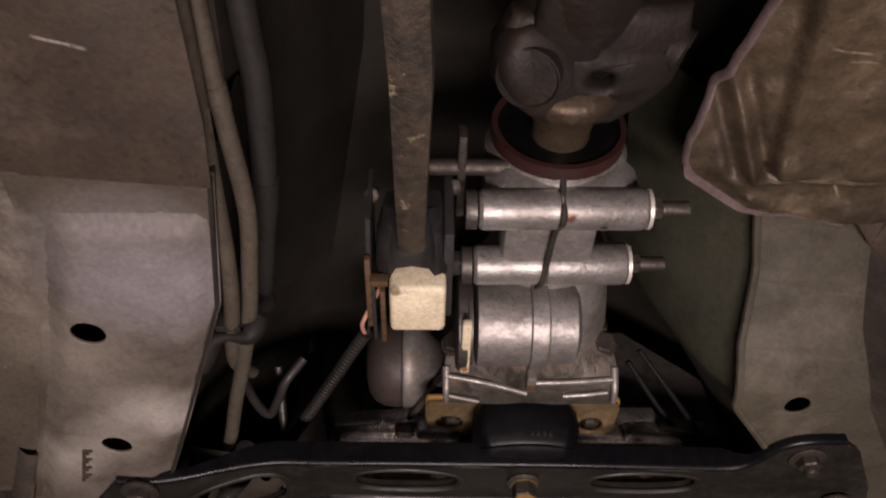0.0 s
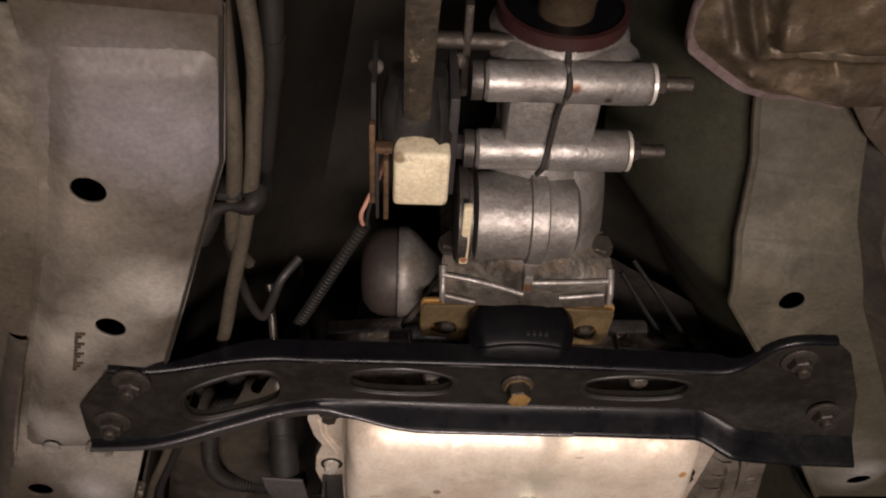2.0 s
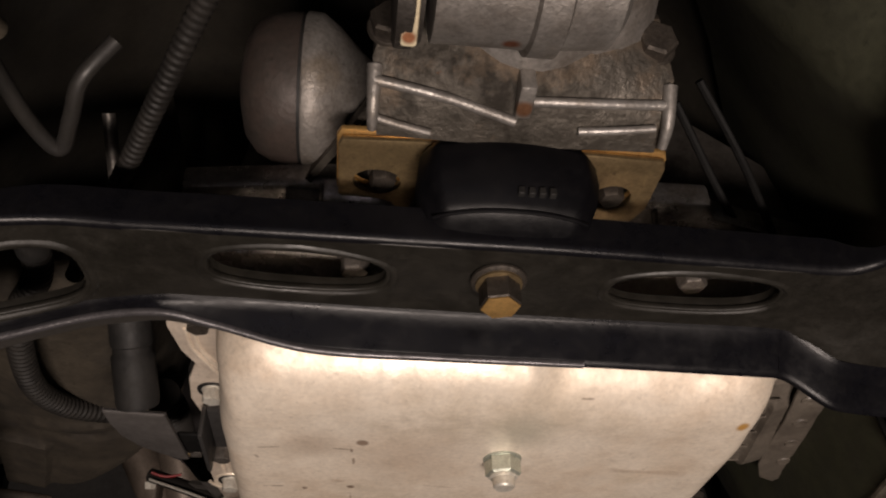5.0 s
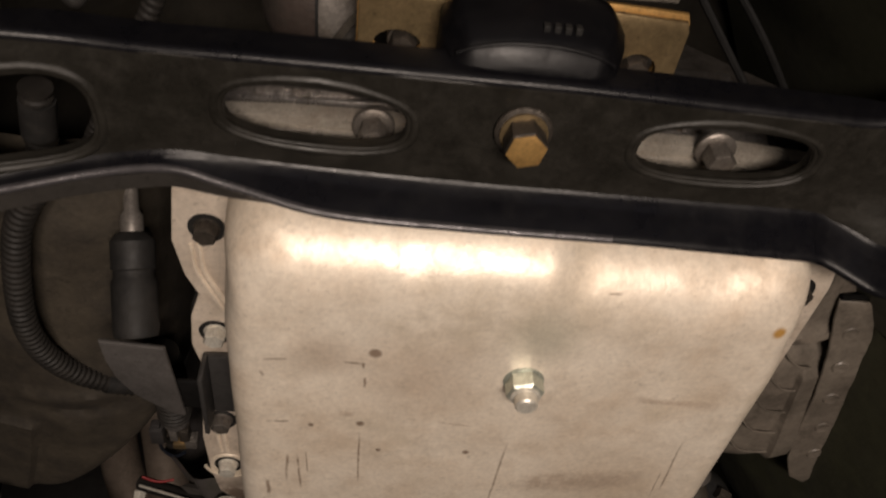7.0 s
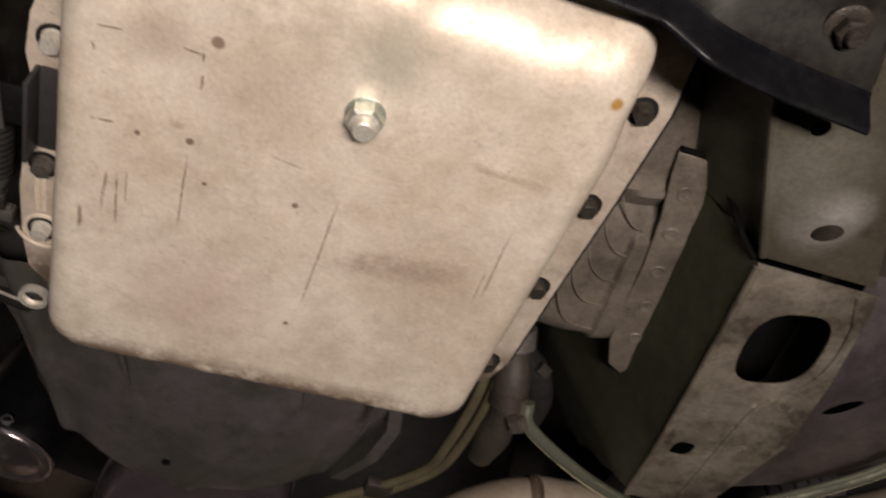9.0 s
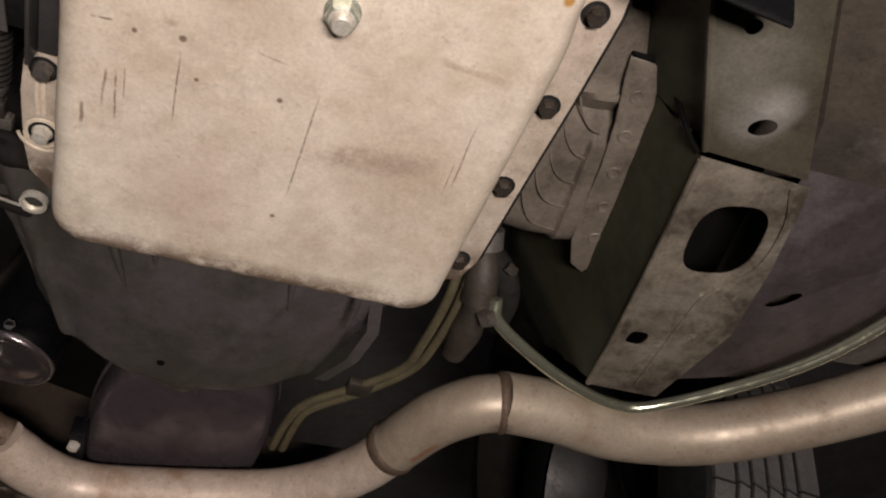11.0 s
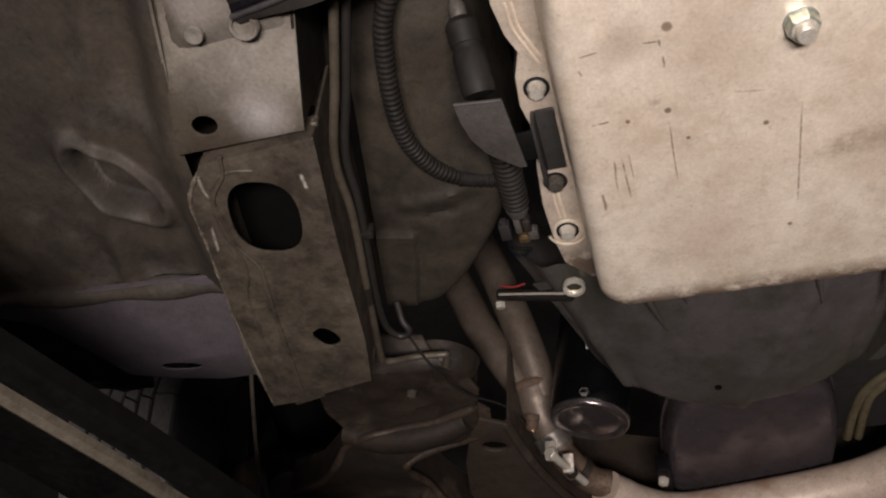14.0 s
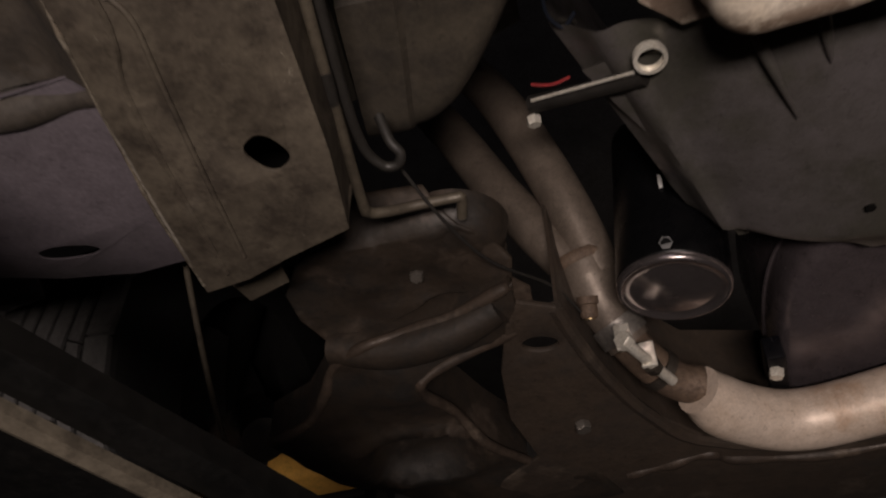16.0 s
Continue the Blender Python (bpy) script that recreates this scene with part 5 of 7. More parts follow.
for k in range(4):
    part("moulded_mark", box((0.0595 + 0.0042 * k, 0.5205, 1.5502), (0.0622 + 0.0042 * k, 0.5235, 1.5538), 0.0003, 1), M_RUBBER, mount)
for x, y in ((0.007, 0.5525), (0.110, 0.5545)):
    part("mount_bolt", hexagon((x, y, 1.587), (0, 0, -1), 0.0105, 0.009, 0.0070), M_BOLT, mount)

# ---- crossmember ----
cross = thing("gearbox_crossmember", "black painted pressed steel gearbox crossmember with slots", "crossmember", (0.06, 0.56, 1.53))
ZW = 1.535
rear = [(-0.216, 0.5235), (-0.160, 0.530), (-0.105, 0.5372), (-0.045, 0.5380), (0.008, 0.5388), (0.080, 0.5398), (0.160, 0.5432), (0.198, 0.5445), (0.2115, 0.5400), (0.2200, 0.5310), (0.2290, 0.5185), (0.2385, 0.5115), (0.250, 0.5088), (0.271, 0.5085)]
front = [(-0.246, 0.6075), (-0.200, 0.6015), (-0.150, 0.5950), (-0.112, 0.5895), (-0.084, 0.5858), (-0.060, 0.5890), (-0.020, 0.5920), (0.035, 0.5942), (0.083, 0.5950), (0.130, 0.5958), (0.188, 0.5965), (0.199, 0.5972), (0.216, 0.6010), (0.230, 0.6040), (0.250, 0.6070), (0.280, 0.6095), (0.319, 0.6115)]
outline = rear + [(0.284, 0.5200), (0.3095, 0.5700), (0.319, 0.6115)] + list(reversed(front[:-1])) + [(-0.2455, 0.590), (-0.2425, 0.562)]
slots = [oval(-0.1435, 0.5685, 0.0320, 0.0205, -3, 32, 2.9), oval(-0.026, 0.5622, 0.0370, 0.0150, 3.5, 32, 2.7), oval(0.1440, 0.5655, 0.0385, 0.0145, 0.5, 32, 2.7), oval(0.0568, 0.5600, 0.0065, 0.0065)]


def bend(x, y=0.555):
    """The web drops to the lower rail at one end, tilts up to the front and dips at the wide end's front corner."""
    tilt = 0.0045 * min(1.0, max(0.0, (y - 0.54) / 0.052)) * step(x, -0.12, -0.04) * (1 - step(x, 0.195, 0.225))
    return -0.0215 * step(-x, 0.105, 0.205) + tilt - 0.0095 * step(x, 0.200, 0.228) * step(y, 0.572, 0.606) + 0.001 * step(x, 0.2, 0.23)


def web_lift(x, y):
    """The slots' pressed rims and a shallow swage at the wide end."""
    z = bend(x, y)
    return z + 0.0006 * noise.noise((x * 22, y * 22, 8))


part("web", plate(outline, slots, ZW, 0.003, 0.0008, web_lift, [0.512 + 0.009 * k for k in range(13)], [-0.24 + 0.011 * k for k in range(51)]), M_WEB, cross, "satin black web with three long slots", 60)


def rail_sweep(line, sections, per=6):
    """Sweeps a section of (out, up) offsets along a line in plan; out is to the right of the way."""
    pts = smooth_path([(x, y, 0) for x, y in line], per)
    rg = []
    for i, p in enumerate(pts):
        d = (pts[min(i + 1, len(pts) - 1)] - pts[max(i - 1, 0)]).normalized()
        nrm = Vector((d.y, -d.x, 0))
        rg.append([p + nrm * o + Vector((0, 0, h + bend(p.x, p.y))) for o, h in sections(p.x)])
    return rings_mesh(rg)


def slot_rim(loop, z):
    """The pressed rim of a slot: a shallow roll round it, turned up inside."""
    cx, cy = sum(p[0] for p in loop) / len(loop), sum(p[1] for p in loop) / len(loop)
    rings = []
    for k, h in ((0.0052, 0.0004), (0.0042, -0.0007), (0.0030, -0.0013), (0.0018, -0.0011), (0.0006, 0.0002), (-0.0002, 0.0022), (-0.0004, 0.0070)):
        ring = []
        for x, y in loop:
            d = Vector((x - cx, y - cy))
            e = d + d.normalized() * k
            ring.append((cx + e.x, cy + e.y, z + h + bend(cx + e.x, cy + e.y)))
        rings.append(ring)
    return rings_mesh(rings, True, False)


for sl in slots[:3]:
    part("slot_rim", slot_rim(sl, ZW), M_WEB, cross, "", 80)


def rear_sec(x):
    """A rounded bend from the web up into the rear flange, lower where it meets the rails."""
    r, h = 0.0034, 0.0068 + 0.0105 * step(x, -0.185, -0.12) * (1 - step(x, 0.195, 0.222))
    arc = [(r * math.sin(radians(a)), ZW + r - r * math.cos(radians(a))) for a in (0, 15, 30, 45, 60, 75, 90)]
    return arc + [(r, ZW + h), (r - 0.0022, ZW + h), (0.0002, ZW + r)]


part("rear_flange", rail_sweep(rear, rear_sec, 8), M_BLACK, cross, "glossy black rear flange", 60)


def drop_at(x):
    return 0.0048 + 0.0132 * step(x, -0.095, -0.015)


def lean_at(x):
    return 0.0015 + 0.0045 * step(x, -0.095, 0.0) + 0.002 * step(x, 0.10, 0.20)


def front_sec(x):
    """A fillet from the web down into the leaning front flange, with a rolled edge."""
    d, l = drop_at(x), lean_at(x)
    r = 0.0032
    fil = [(r * math.cos(radians(a)), ZW - r * 0.8 * (1 - math.sin(radians(90 - a))) ) for a in (0, 22, 45, 68)]
    return fil + [(-l * 0.25, ZW - d * 0.4), (-l * 0.85, ZW - d * 0.92), (-l - 0.0004, ZW - d - 0.0006), (-l - 0.0020, ZW - d - 0.0012), (-l - 0.0034, ZW - d - 0.0004), (-l - 0.0036, ZW - d + 0.0012), (-l * 0.55 - 0.0026, ZW - d * 0.4), (-0.0024, ZW + 0.0024)]


part("front_flange", rail_sweep(front, front_sec, 6), M_BLACK, cross, "glossy black leaning front flange", 50)
# Rim follows the lit stretch of the flange, coloured paler as its highlight.
rim = [(x, y + lean_at(x) + 0.0012, ZW - drop_at(x) - 0.0002 + bend(x, y)) for x, y in front[:9]] + [(0.102, 0.5954 + lean_at(0.102) + 0.001, ZW - drop_at(0.102) - 0.0002 + bend(0.102, 0.5954))]
part("flange_rim", tube(rim, 0.0019, 12), M_RIM, cross, "shiny flange rim with its highlight painted in")


def lip_sec(x):
    """The paler lip turned forward from the rim, fading out towards the middle."""
    d, l = drop_at(x), lean_at(x) + 0.001
    w = 0.0125 * (1 - step(x, -0.085, -0.005)) * (0.55 + 0.45 * step(x, -0.246, -0.19)) + 0.0006
    return [(-l, ZW - d + 0.0004), (-l - 0.001, ZW - d - 0.0006), (-l - w, ZW - d + 0.0036), (-l - w - 0.0006, ZW - d + 0.0050), (-l - 0.001, ZW - d + 0.0022)]


part("flange_lip", rail_sweep(front[:7], lip_sec), M_LIP, cross, "paler satin lower lip")
for x, y in ((-0.202, 0.5315), (-0.2245, 0.579), (0.249, 0.5250), (0.2885, 0.585)):
    part("crossmember_bolt", join(hexagon((x, y, ZW - 0.0005 + web_lift(x, y)), (0, 0, -1), 0.0135, 0.0085), lathe(((0.0125, 0), (0.0125, 0.0016), (0.0115, 0.0022), (0.008, 0.0023)), (x, y, ZW - 0.0002 + web_lift(x, y)), (0, 0, -1), 24), lathe(((0.0046, 0), (0.0046, 0.004), (0.0038, 0.005)), (x, y, ZW - 0.0085 + web_lift(x, y)), (0, 0, -1), 14)), M_BOLT, cross)
# Gold bolt: its sides take a dark steel colour for the dark they reflect.
cb = part("centre_bolt", hexagon((0.0568, 0.5590, ZW - 0.0030), (0, 0, -1), 0.0150, 0.0105), M_BOLT, cross, "centre bolt with its shaded sides painted dark")
part("bolt_face", hexagon((0.0568, 0.5590, ZW - 0.0133), (0, 0, -1), 0.0143, 0.0009, 0, 0.0004), M_BRASS, cb, "gold zinc end face")
part("centre_washer", lathe(((0.0118, 0), (0.0118, 0.0012), (0.0110, 0.0020), (0.0085, 0.0024)), (0.0568, 0.5590, ZW + 0.0002), (0, 0, -1), 32), M_BOLT, cross, "dark washer")
part("washer_ring", lathe(((0.0098, 0.0), (0.0098, 0.0012), (0.0090, 0.0014)), (0.0568, 0.5590, ZW - 0.0018), (0, 0, -1), 32), M_ZINC, cross, "thin gold ring")


# ---- gear selector: rod, bracket, cream block ----
sel = thing("selector_linkage", "gear selector rod with a cream plastic block and dark bracket", "linkage", (-0.02, 0.37, 1.54))
part("block", box((-0.034, 0.357, 1.542), (-0.003, 0.395, 1.575), 0.003, 3), M_CREAM, sel, "cream plastic block")
part("side_plate", rings_mesh([[(-0.0465, y, z), (-0.0440, y, z - 0.001), (-0.0440, y, z + 0.040), (-0.0465, y, z + 0.040)] for y, z in ((0.328, 1.566), (0.345, 1.558), (0.372, 1.552), (0.398, 1.556))]), M_BRACKET, sel, "dark greasy bracket plate")
part("side_plate", box((-0.0045, 0.330, 1.556), (0.0008, 0.398, 1.605), 0.001), M_BRACKET, sel, "dark greasy bracket plate")
part("plate_tab", box((-0.001, 0.384, 1.586), (0.0095, 0.396, 1.596), 0.001), M_BRACKET, sel)
part("frame_edge", join(box((-0.0475, 0.345, 1.551), (-0.0440, 0.402, 1.556), 0.001), box((-0.0440, 0.3555, 1.545), (-0.0345, 0.3600, 1.552), 0.001)), M_RUST_PLATE, sel, "rusty brown plate edge")
part("side_spring", box((-0.0395, 0.366, 1.547), (-0.0365, 0.411, 1.5525), 0.0008), M_RUST_PLATE, sel)
part("side_spring", box((-0.0440, 0.362, 1.549), (-0.0420, 0.412, 1.5545), 0.0006), M_BRACKET, sel)
part("rod", rings_mesh([[(cx + a * w, y, z + b * w * 0.75) for a, b in ((-1, -0.8), (-0.6, -1), (0.2, -1.05), (0.9, -0.7), (1, 0.6), (0, 1), (-1, 0.6))] for cx, y, z, w in ((-0.045, -0.25, 1.49, 0.011), (-0.024, 0.12, 1.515, 0.0095), (-0.0205, 0.211, 1.526, 0.0090), (-0.0215, 0.29, 1.548, 0.0080), (-0.0215, 0.345, 1.563, 0.0075), (-0.0215, 0.362, 1.575, 0.007))]), M_RUST_ROD, sel, "greasy flat selector rod")
part("rubber_boot", rings_mesh([[(-0.0215 + a * w, y + 0.006 * (abs(a) > 0.4) * f, z + b * 0.012) for a, b in ((-1, 0.2), (-0.95, -0.7), (-0.62, -1.0), (-0.45, -0.55), (0.0, -0.35), (0.45, -0.55), (0.62, -1.0), (0.95, -0.7), (1, 0.2), (0.9, 1.2), (-0.9, 1.2))] for y, z, w, f in ((0.330, 1.578, 0.0165, 0.3), (0.336, 1.570, 0.0195, 0.5), (0.348, 1.565, 0.0205, 0.6), (0.358, 1.562, 0.0195, 0.3), (0.364, 1.566, 0.0175, 0.0))]), M_RUBBER, sel, "greasy black rubber saddle", 60)
part("selector_lever", join(box((0.003, 0.30, 1.600), (0.008, 0.36, 1.612), 0.0015), lathe(((0.005, 0), (0.005, 0.05)), (-0.014, 0.325, 1.605), (1, 0, 0), 14)), M_BOLT, sel)
for x, y, z in ((-0.045, 0.338, 1.596), (0.002, 0.335, 1.600)):
    part("pin", lathe(((0.0045, 0), (0.0045, 0.004), (0.003, 0.005)), (x, y, z), (0, -0.6, -1), 14), M_BOLT, sel)

# ---- propeller shaft ----
shaft = thing("propeller_shaft", "rust-brown propeller shaft with a universal joint", "drive shaft", (0.062, 0.2, 1.6))


def forged_ear(line, across, wide, deep, end):
    """A flat forged arm with rounded edges and a round end."""
    pts = smooth_path(line, 10)
    rings = []
    for i, p in enumerate(pts):
        u = i / (len(pts) - 1)
        d = (pts[min(i + 1, len(pts) - 1)] - pts[max(i - 1, 0)]).normalized()
        side = (Vector(across) - d * d.dot(Vector(across))).normalized()
        top = d.cross(side)
        f = math.sqrt(max(0.03, 1 - max(0.0, (u - end) / (1 - end + 0.02)) ** 2))
        ring = []
        for k in range(24):
            c, q = math.cos(2 * math.pi * k / 24), math.sin(2 * math.pi * k / 24)
            ring.append(p + side * wide(u) * f * math.copysign(abs(c) ** 0.65, c) + top * deep(u) * (0.4 + 0.6 * f) * math.copysign(abs(q) ** 0.65, q))
        rings.append(ring)
    return rings_mesh(rings)


part("slip_yoke", lathe(((0.0160, 0.045), (0.0165, 0.004), (0.0185, -0.004), (0.0225, -0.011), (0.0265, -0.017), (0.0275, -0.022), (0.025, -0.027), (0.012, -0.030)), (0.061, 0.299, 1.619), (0.0, 1, 0.05), 32), M_YOKE_NECK, shaft, "rust-brown forged slip yoke", 70)
part("yoke_ear", forged_ear([(0.058, 0.280, 1.612), (0.049, 0.270, 1.608), (0.041, 0.259, 1.606), (0.034, 0.246, 1.606), (0.030, 0.235, 1.606)], (1, -0.2, 0.4), lambda u: 0.0170 + 0.003 * math.sin(math.pi * u), lambda u: 0.013, 0.55), M_SHAFT, shaft, "", 60)
YOKE = [(0.0225, 0.2655), (0.0226, 0.2492), (0.0295, 0.2336), (0.1117, 0.2314), (0.1147, 0.2532), (0.1103, 0.2700), (0.0985, 0.2800), (0.0830, 0.2885), (0.0640, 0.2905), (0.0450, 0.2865), (0.0300, 0.2780)]
# Near-black disc added inside the yoke's eye to paint its shade.
part("eye_shade", lathe(((0.0150, 0.0), (0.0150, 0.001)), (0.0740, 0.2640, 1.6120), (0, 0, 1), 20), M_HOLE, shaft)
part("yoke_body", plate(YOKE, [oval(0.0740, 0.2640, 0.0115, 0.0095, 10, 20, 2.4)], 1.600, 0.018, 0.0045, lambda x, y: 0.010 * ((x - 0.062) / 0.05) ** 2 + 0.003 * noise.noise((x * 40, y * 40, 5))), M_SHAFT, shaft, "forged yoke with an eye", 60)
part("bearing_cap", lathe(((0.0165, -0.008), (0.0165, 0.0006), (0.0158, 0.0012), (0.0150, 0.0002), (0.0148, -0.0004), (0.001, 0.0004)), (0.0350, 0.2565, 1.5925), (-0.30, -0.10, -0.95), 36), M_SHAFT, shaft)
part("bearing_cap", lathe(((0.0125, -0.006), (0.0125, 0.0010), (0.0112, 0.0016), (0.0102, 0.0004), (0.001, 0.0006)), (0.1165, 0.2560, 1.617), (0.80, 0.25, -0.50), 32), M_SHAFT, shaft)
part("joint_cross", tube([(0.040, 0.256, 1.618), (0.066, 0.252, 1.634), (0.100, 0.250, 1.636)], 0.010, 16), M_SHAFT, shaft)
part("shaft_yoke", tube([(0.062, 0.10, 1.610), (0.062, 0.17, 1.618), (0.061, 0.215, 1.624), (0.060, 0.240, 1.632)], lambda u: 0.036 - 0.006 * u, 24), M_SHAFT, shaft)
part("shaft_ear", forged_ear([(0.058, 0.19, 1.600), (0.056, 0.225, 1.604), (0.054, 0.252, 1.610), (0.053, 0.268, 1.614)], (1, 0, 0), lambda u: 0.020 - 0.003 * u, lambda u: 0.008, 0.6), M_SHAFT, shaft, "", 60)
part("shaft_tube", tube([(0.062, -0.62, 1.57), (0.062, 0.13, 1.602)], 0.034, 28, straight=True), M_SHAFT, shaft)

# ---- heat shield ----
XB = [(-0.2, 0.24), (0.0, 0.19), (0.15, 0.157), (0.256, 0.131), (0.276, 0.126), (0.292, 0.124), (0.306, 0.125), (0.314, 0.131), (0.325, 0.146), (0.336, 0.166), (0.342, 0.184), (0.345, 0.205)]
rg = []
for j in range(170):
    y = 0.345 - 0.5 * (j / 169) ** 1.7
    row = []
    for i in range(150):
        x0 = lerp_at(XB, y)
        x = x0 + (0.40 - x0) * (i / 149) ** 1.35
        far = 0.357 - y
        z = 1.584 + 0.005 * (1 - step(x - x0, 0.0, 0.022)) - 0.02 * step(far, 0.09, 0.3)
        left = 0.166 - (0.31 - y) * 0.13
        z -= 0.010 * step(x, left, left + 0.005) * (1 - step(y, 0.3055, 0.3085))
        z -= 0.0032 * math.exp(-((y - 0.3140) / 0.0020) ** 2) * step(x, 0.156, 0.174)
        mid = 0.142 + (y - 0.268) * 0.42
        fade = step(y, 0.23, 0.262) * (1 - step(y, 0.306, 0.320))
        z -= 0.0050 * math.exp(-((x - mid) / 0.0032) ** 2) * fade
        z += 0.0040 * math.exp(-((x - mid + 0.009) / 0.0038) ** 2) * fade
        z += 0.0035 * math.exp(-((x - mid - 0.009) / 0.0030) ** 2) * fade
        z -= 0.0030 * math.exp(-(((x - 0.163) / 0.002) ** 2 + ((y - 0.3265) / 0.002) ** 2))
        z += 0.030 * step(1 - ((x - 0.268) / 0.046) ** 2 - ((y - 0.275) / 0.036) ** 2, 0.0, 0.25)
        z += 0.0042 * noise.noise((x * 34, y * 34, 9)) + 0.0012 * noise.noise((x * 95, y * 95, 4))
        row.append((x, y, z))
    rg.append(row)
RIM = [Vector(r[0]) for r in reversed(rg[:120])] + [Vector(p) for p in rg[0][1:26]]
band = [[], [], []]
for k, p in enumerate(RIM):
    q = (RIM[min(k + 2, len(RIM) - 1)] - RIM[max(k - 2, 0)]).normalized()
    out = Vector((-q.y, q.x, 0)).normalized()
    wide = 0.0013 + 0.0048 * step(p.y, 0.304, 0.314) * (1 - 0.75 * step(p.x, 0.135, 0.215))
    wide *= 1 + 0.18 * noise.noise((p.x * 60, p.y * 60, 2))
    band[0].append(p - out * 0.0006 - Vector((0, 0, 0.0008)))
    band[1].append(p + out * wide * 0.9 + Vector((0, 0, 0.0006)))
    band[2].append(p + out * wide + Vector((0, 0, 0.006)))
shield = thing("heat_shield", "bronze-brown dented heat shield with a turned rim", "heat shield", (0.2, 0.3, 1.57))
part("shield_sheet", rings_mesh(rg, False), M_SHIELD, shield, "", 70)
part("shield_rim", rings_mesh(band, False), M_SHIELD_RIM, shield, "bare lilac turned rim", 60)
HANG = [(0.2351, 0.3503), (0.2307, 0.3346), (0.2355, 0.3156), (0.2592, 0.3110), (0.3008, 0.3957), (0.2681, 0.3841), (0.2511, 0.3698)]
part("hanger_plate", plate(HANG, [oval(0.2471, 0.3398, 0.006, 0.0062)], 1.590, 0.003, 0.001, lambda x, y: 0.006 * noise.noise((x * 25, y * 25, 3))), M_BROWN, shield, "brown hanger plate with a hole")

# ---- pipes along the left rail ----
p1 = thing("brake_line", "olive-grey brake line clipped along the rail", "pipe", (-0.115, 0.3, 1.54))
part("line", tube([(-0.107, 0.10, 1.535), (-0.109, 0.189, 1.535), (-0.110, 0.221, 1.535), (-0.112, 0.274, 1.535), (-0.114, 0.323, 1.535), (-0.118, 0.363, 1.537), (-0.126, 0.408, 1.544), (-0.130, 0.44, 1.552), (-0.128, 0.475, 1.57)], 0.0044, 12), M_LINE, p1)
part("line_nut", tube([(-0.1105, 0.232, 1.535), (-0.111, 0.245, 1.535)], 0.0050, 6, straight=True), M_LINE, p1)
p2 = thing("fuel_line", "olive-grey fuel line bent beside the tunnel", "pipe", (-0.11, 0.3, 1.545))
part("line", tube([(-0.105, 0.10, 1.545), (-0.105, 0.189, 1.545), (-0.105, 0.223, 1.545), (-0.1035, 0.253, 1.545), (-0.102, 0.302, 1.545), (-0.107, 0.345, 1.545), (-0.113, 0.385, 1.545), (-0.123, 0.429, 1.546), (-0.135, 0.475, 1.548), (-0.146, 0.521, 1.551), (-0.160, 0.57, 1.57)], 0.0046, 12), M_LINE, p2)
part("line_sleeve", tube([(-0.1048, 0.228, 1.545), (-0.1042, 0.240, 1.545)], 0.0052, 10, straight=True), M_LINE, p2)
p3 = thing("return_line", "dark olive return line beside the tunnel wall", "pipe", (-0.10, 0.3, 1.58))
part("line", tube([(-0.093, 0.10, 1.575), (-0.095, 0.206, 1.575), (-0.094, 0.25, 1.575), (-0.099, 0.314, 1.575), (-0.106, 0.36, 1.577), (-0.113, 0.401, 1.58), (-0.119, 0.44, 1.60)], 0.0068, 12), M_LINE_DARK, p3)
part("line_sleeve", tube([(-0.0985, 0.308, 1.575), (-0.1015, 0.332, 1.576)], 0.0078, 12, straight=True), M_LINE_DARK, p3)
clip = thing("pipe_clip", "black plastic clip holding the lines", "clip", (-0.125, 0.39, 1.55))
part("clip_body", tube([(-0.143, 0.416, 1.530), (-0.136, 0.400, 1.537), (-0.126, 0.394, 1.537), (-0.114, 0.394, 1.538), (-0.108, 0.389, 1.548)], lambda u: 0.005 + 0.002 * math.sin(9 * u), 10), M_LOOM, clip)
part("clip_tooth", box((-0.131, 0.384, 1.536), (-0.117, 0.389, 1.552), 0.001), M_RUBBER, clip)
hk = thing("bent_pipe", "dark bent pipe stub above the crossmember", "pipe", (-0.12, 0.52, 1.58))
part("line", tube([(-0.140, 0.46, 1.575), (-0.138, 0.500, 1.578), (-0.134, 0.530, 1.58), (-0.127, 0.545, 1.581), (-0.119, 0.528, 1.583), (-0.112, 0.511, 1.587), (-0.100, 0.502, 1.60)], 0.0034, 10), M_LINE_DARK, hk)
loom = thing("wiring_loom", "black corrugated wiring conduit with pink wires", "wiring", (-0.08, 0.5, 1.58))
part("conduit", conduit([(-0.053, 0.456, 1.588), (-0.063, 0.475, 1.587), (-0.075, 0.499, 1.585), (-0.103, 0.557, 1.584), (-0.125, 0.60, 1.582), (-0.142, 0.635, 1.578)], 0.0046, 0.0036), M_LOOM, loom)
part("wire", tube([(-0.037, 0.395, 1.60), (-0.043, 0.42, 1.598), (-0.051, 0.436, 1.590), (-0.055, 0.446, 1.587), (-0.054, 0.457, 1.588)], 0.0014, 8), M_PINK_WIRE, loom, "pink wire")
part("wire", tube([(-0.035, 0.40, 1.60), (-0.045, 0.43, 1.60), (-0.050, 0.445, 1.592), (-0.052, 0.458, 1.588)], 0.0012, 8), M_LOOM, loom)
dk = thing("tunnel_lines", "dark lines running up the tunnel wall", "pipe", (0.18, 0.5, 1.6))
part("line", tube([(0.146, 0.517, 1.62), (0.174, 0.547, 1.6), (0.211, 0.596, 1.585)], 0.0020, 8), M_LIFT_SIDE, dk)
part("line", tube([(0.14, 0.531, 1.62), (0.166, 0.562, 1.6), (0.195, 0.596, 1.585)], 0.0020, 8), M_LIFT_SIDE, dk)

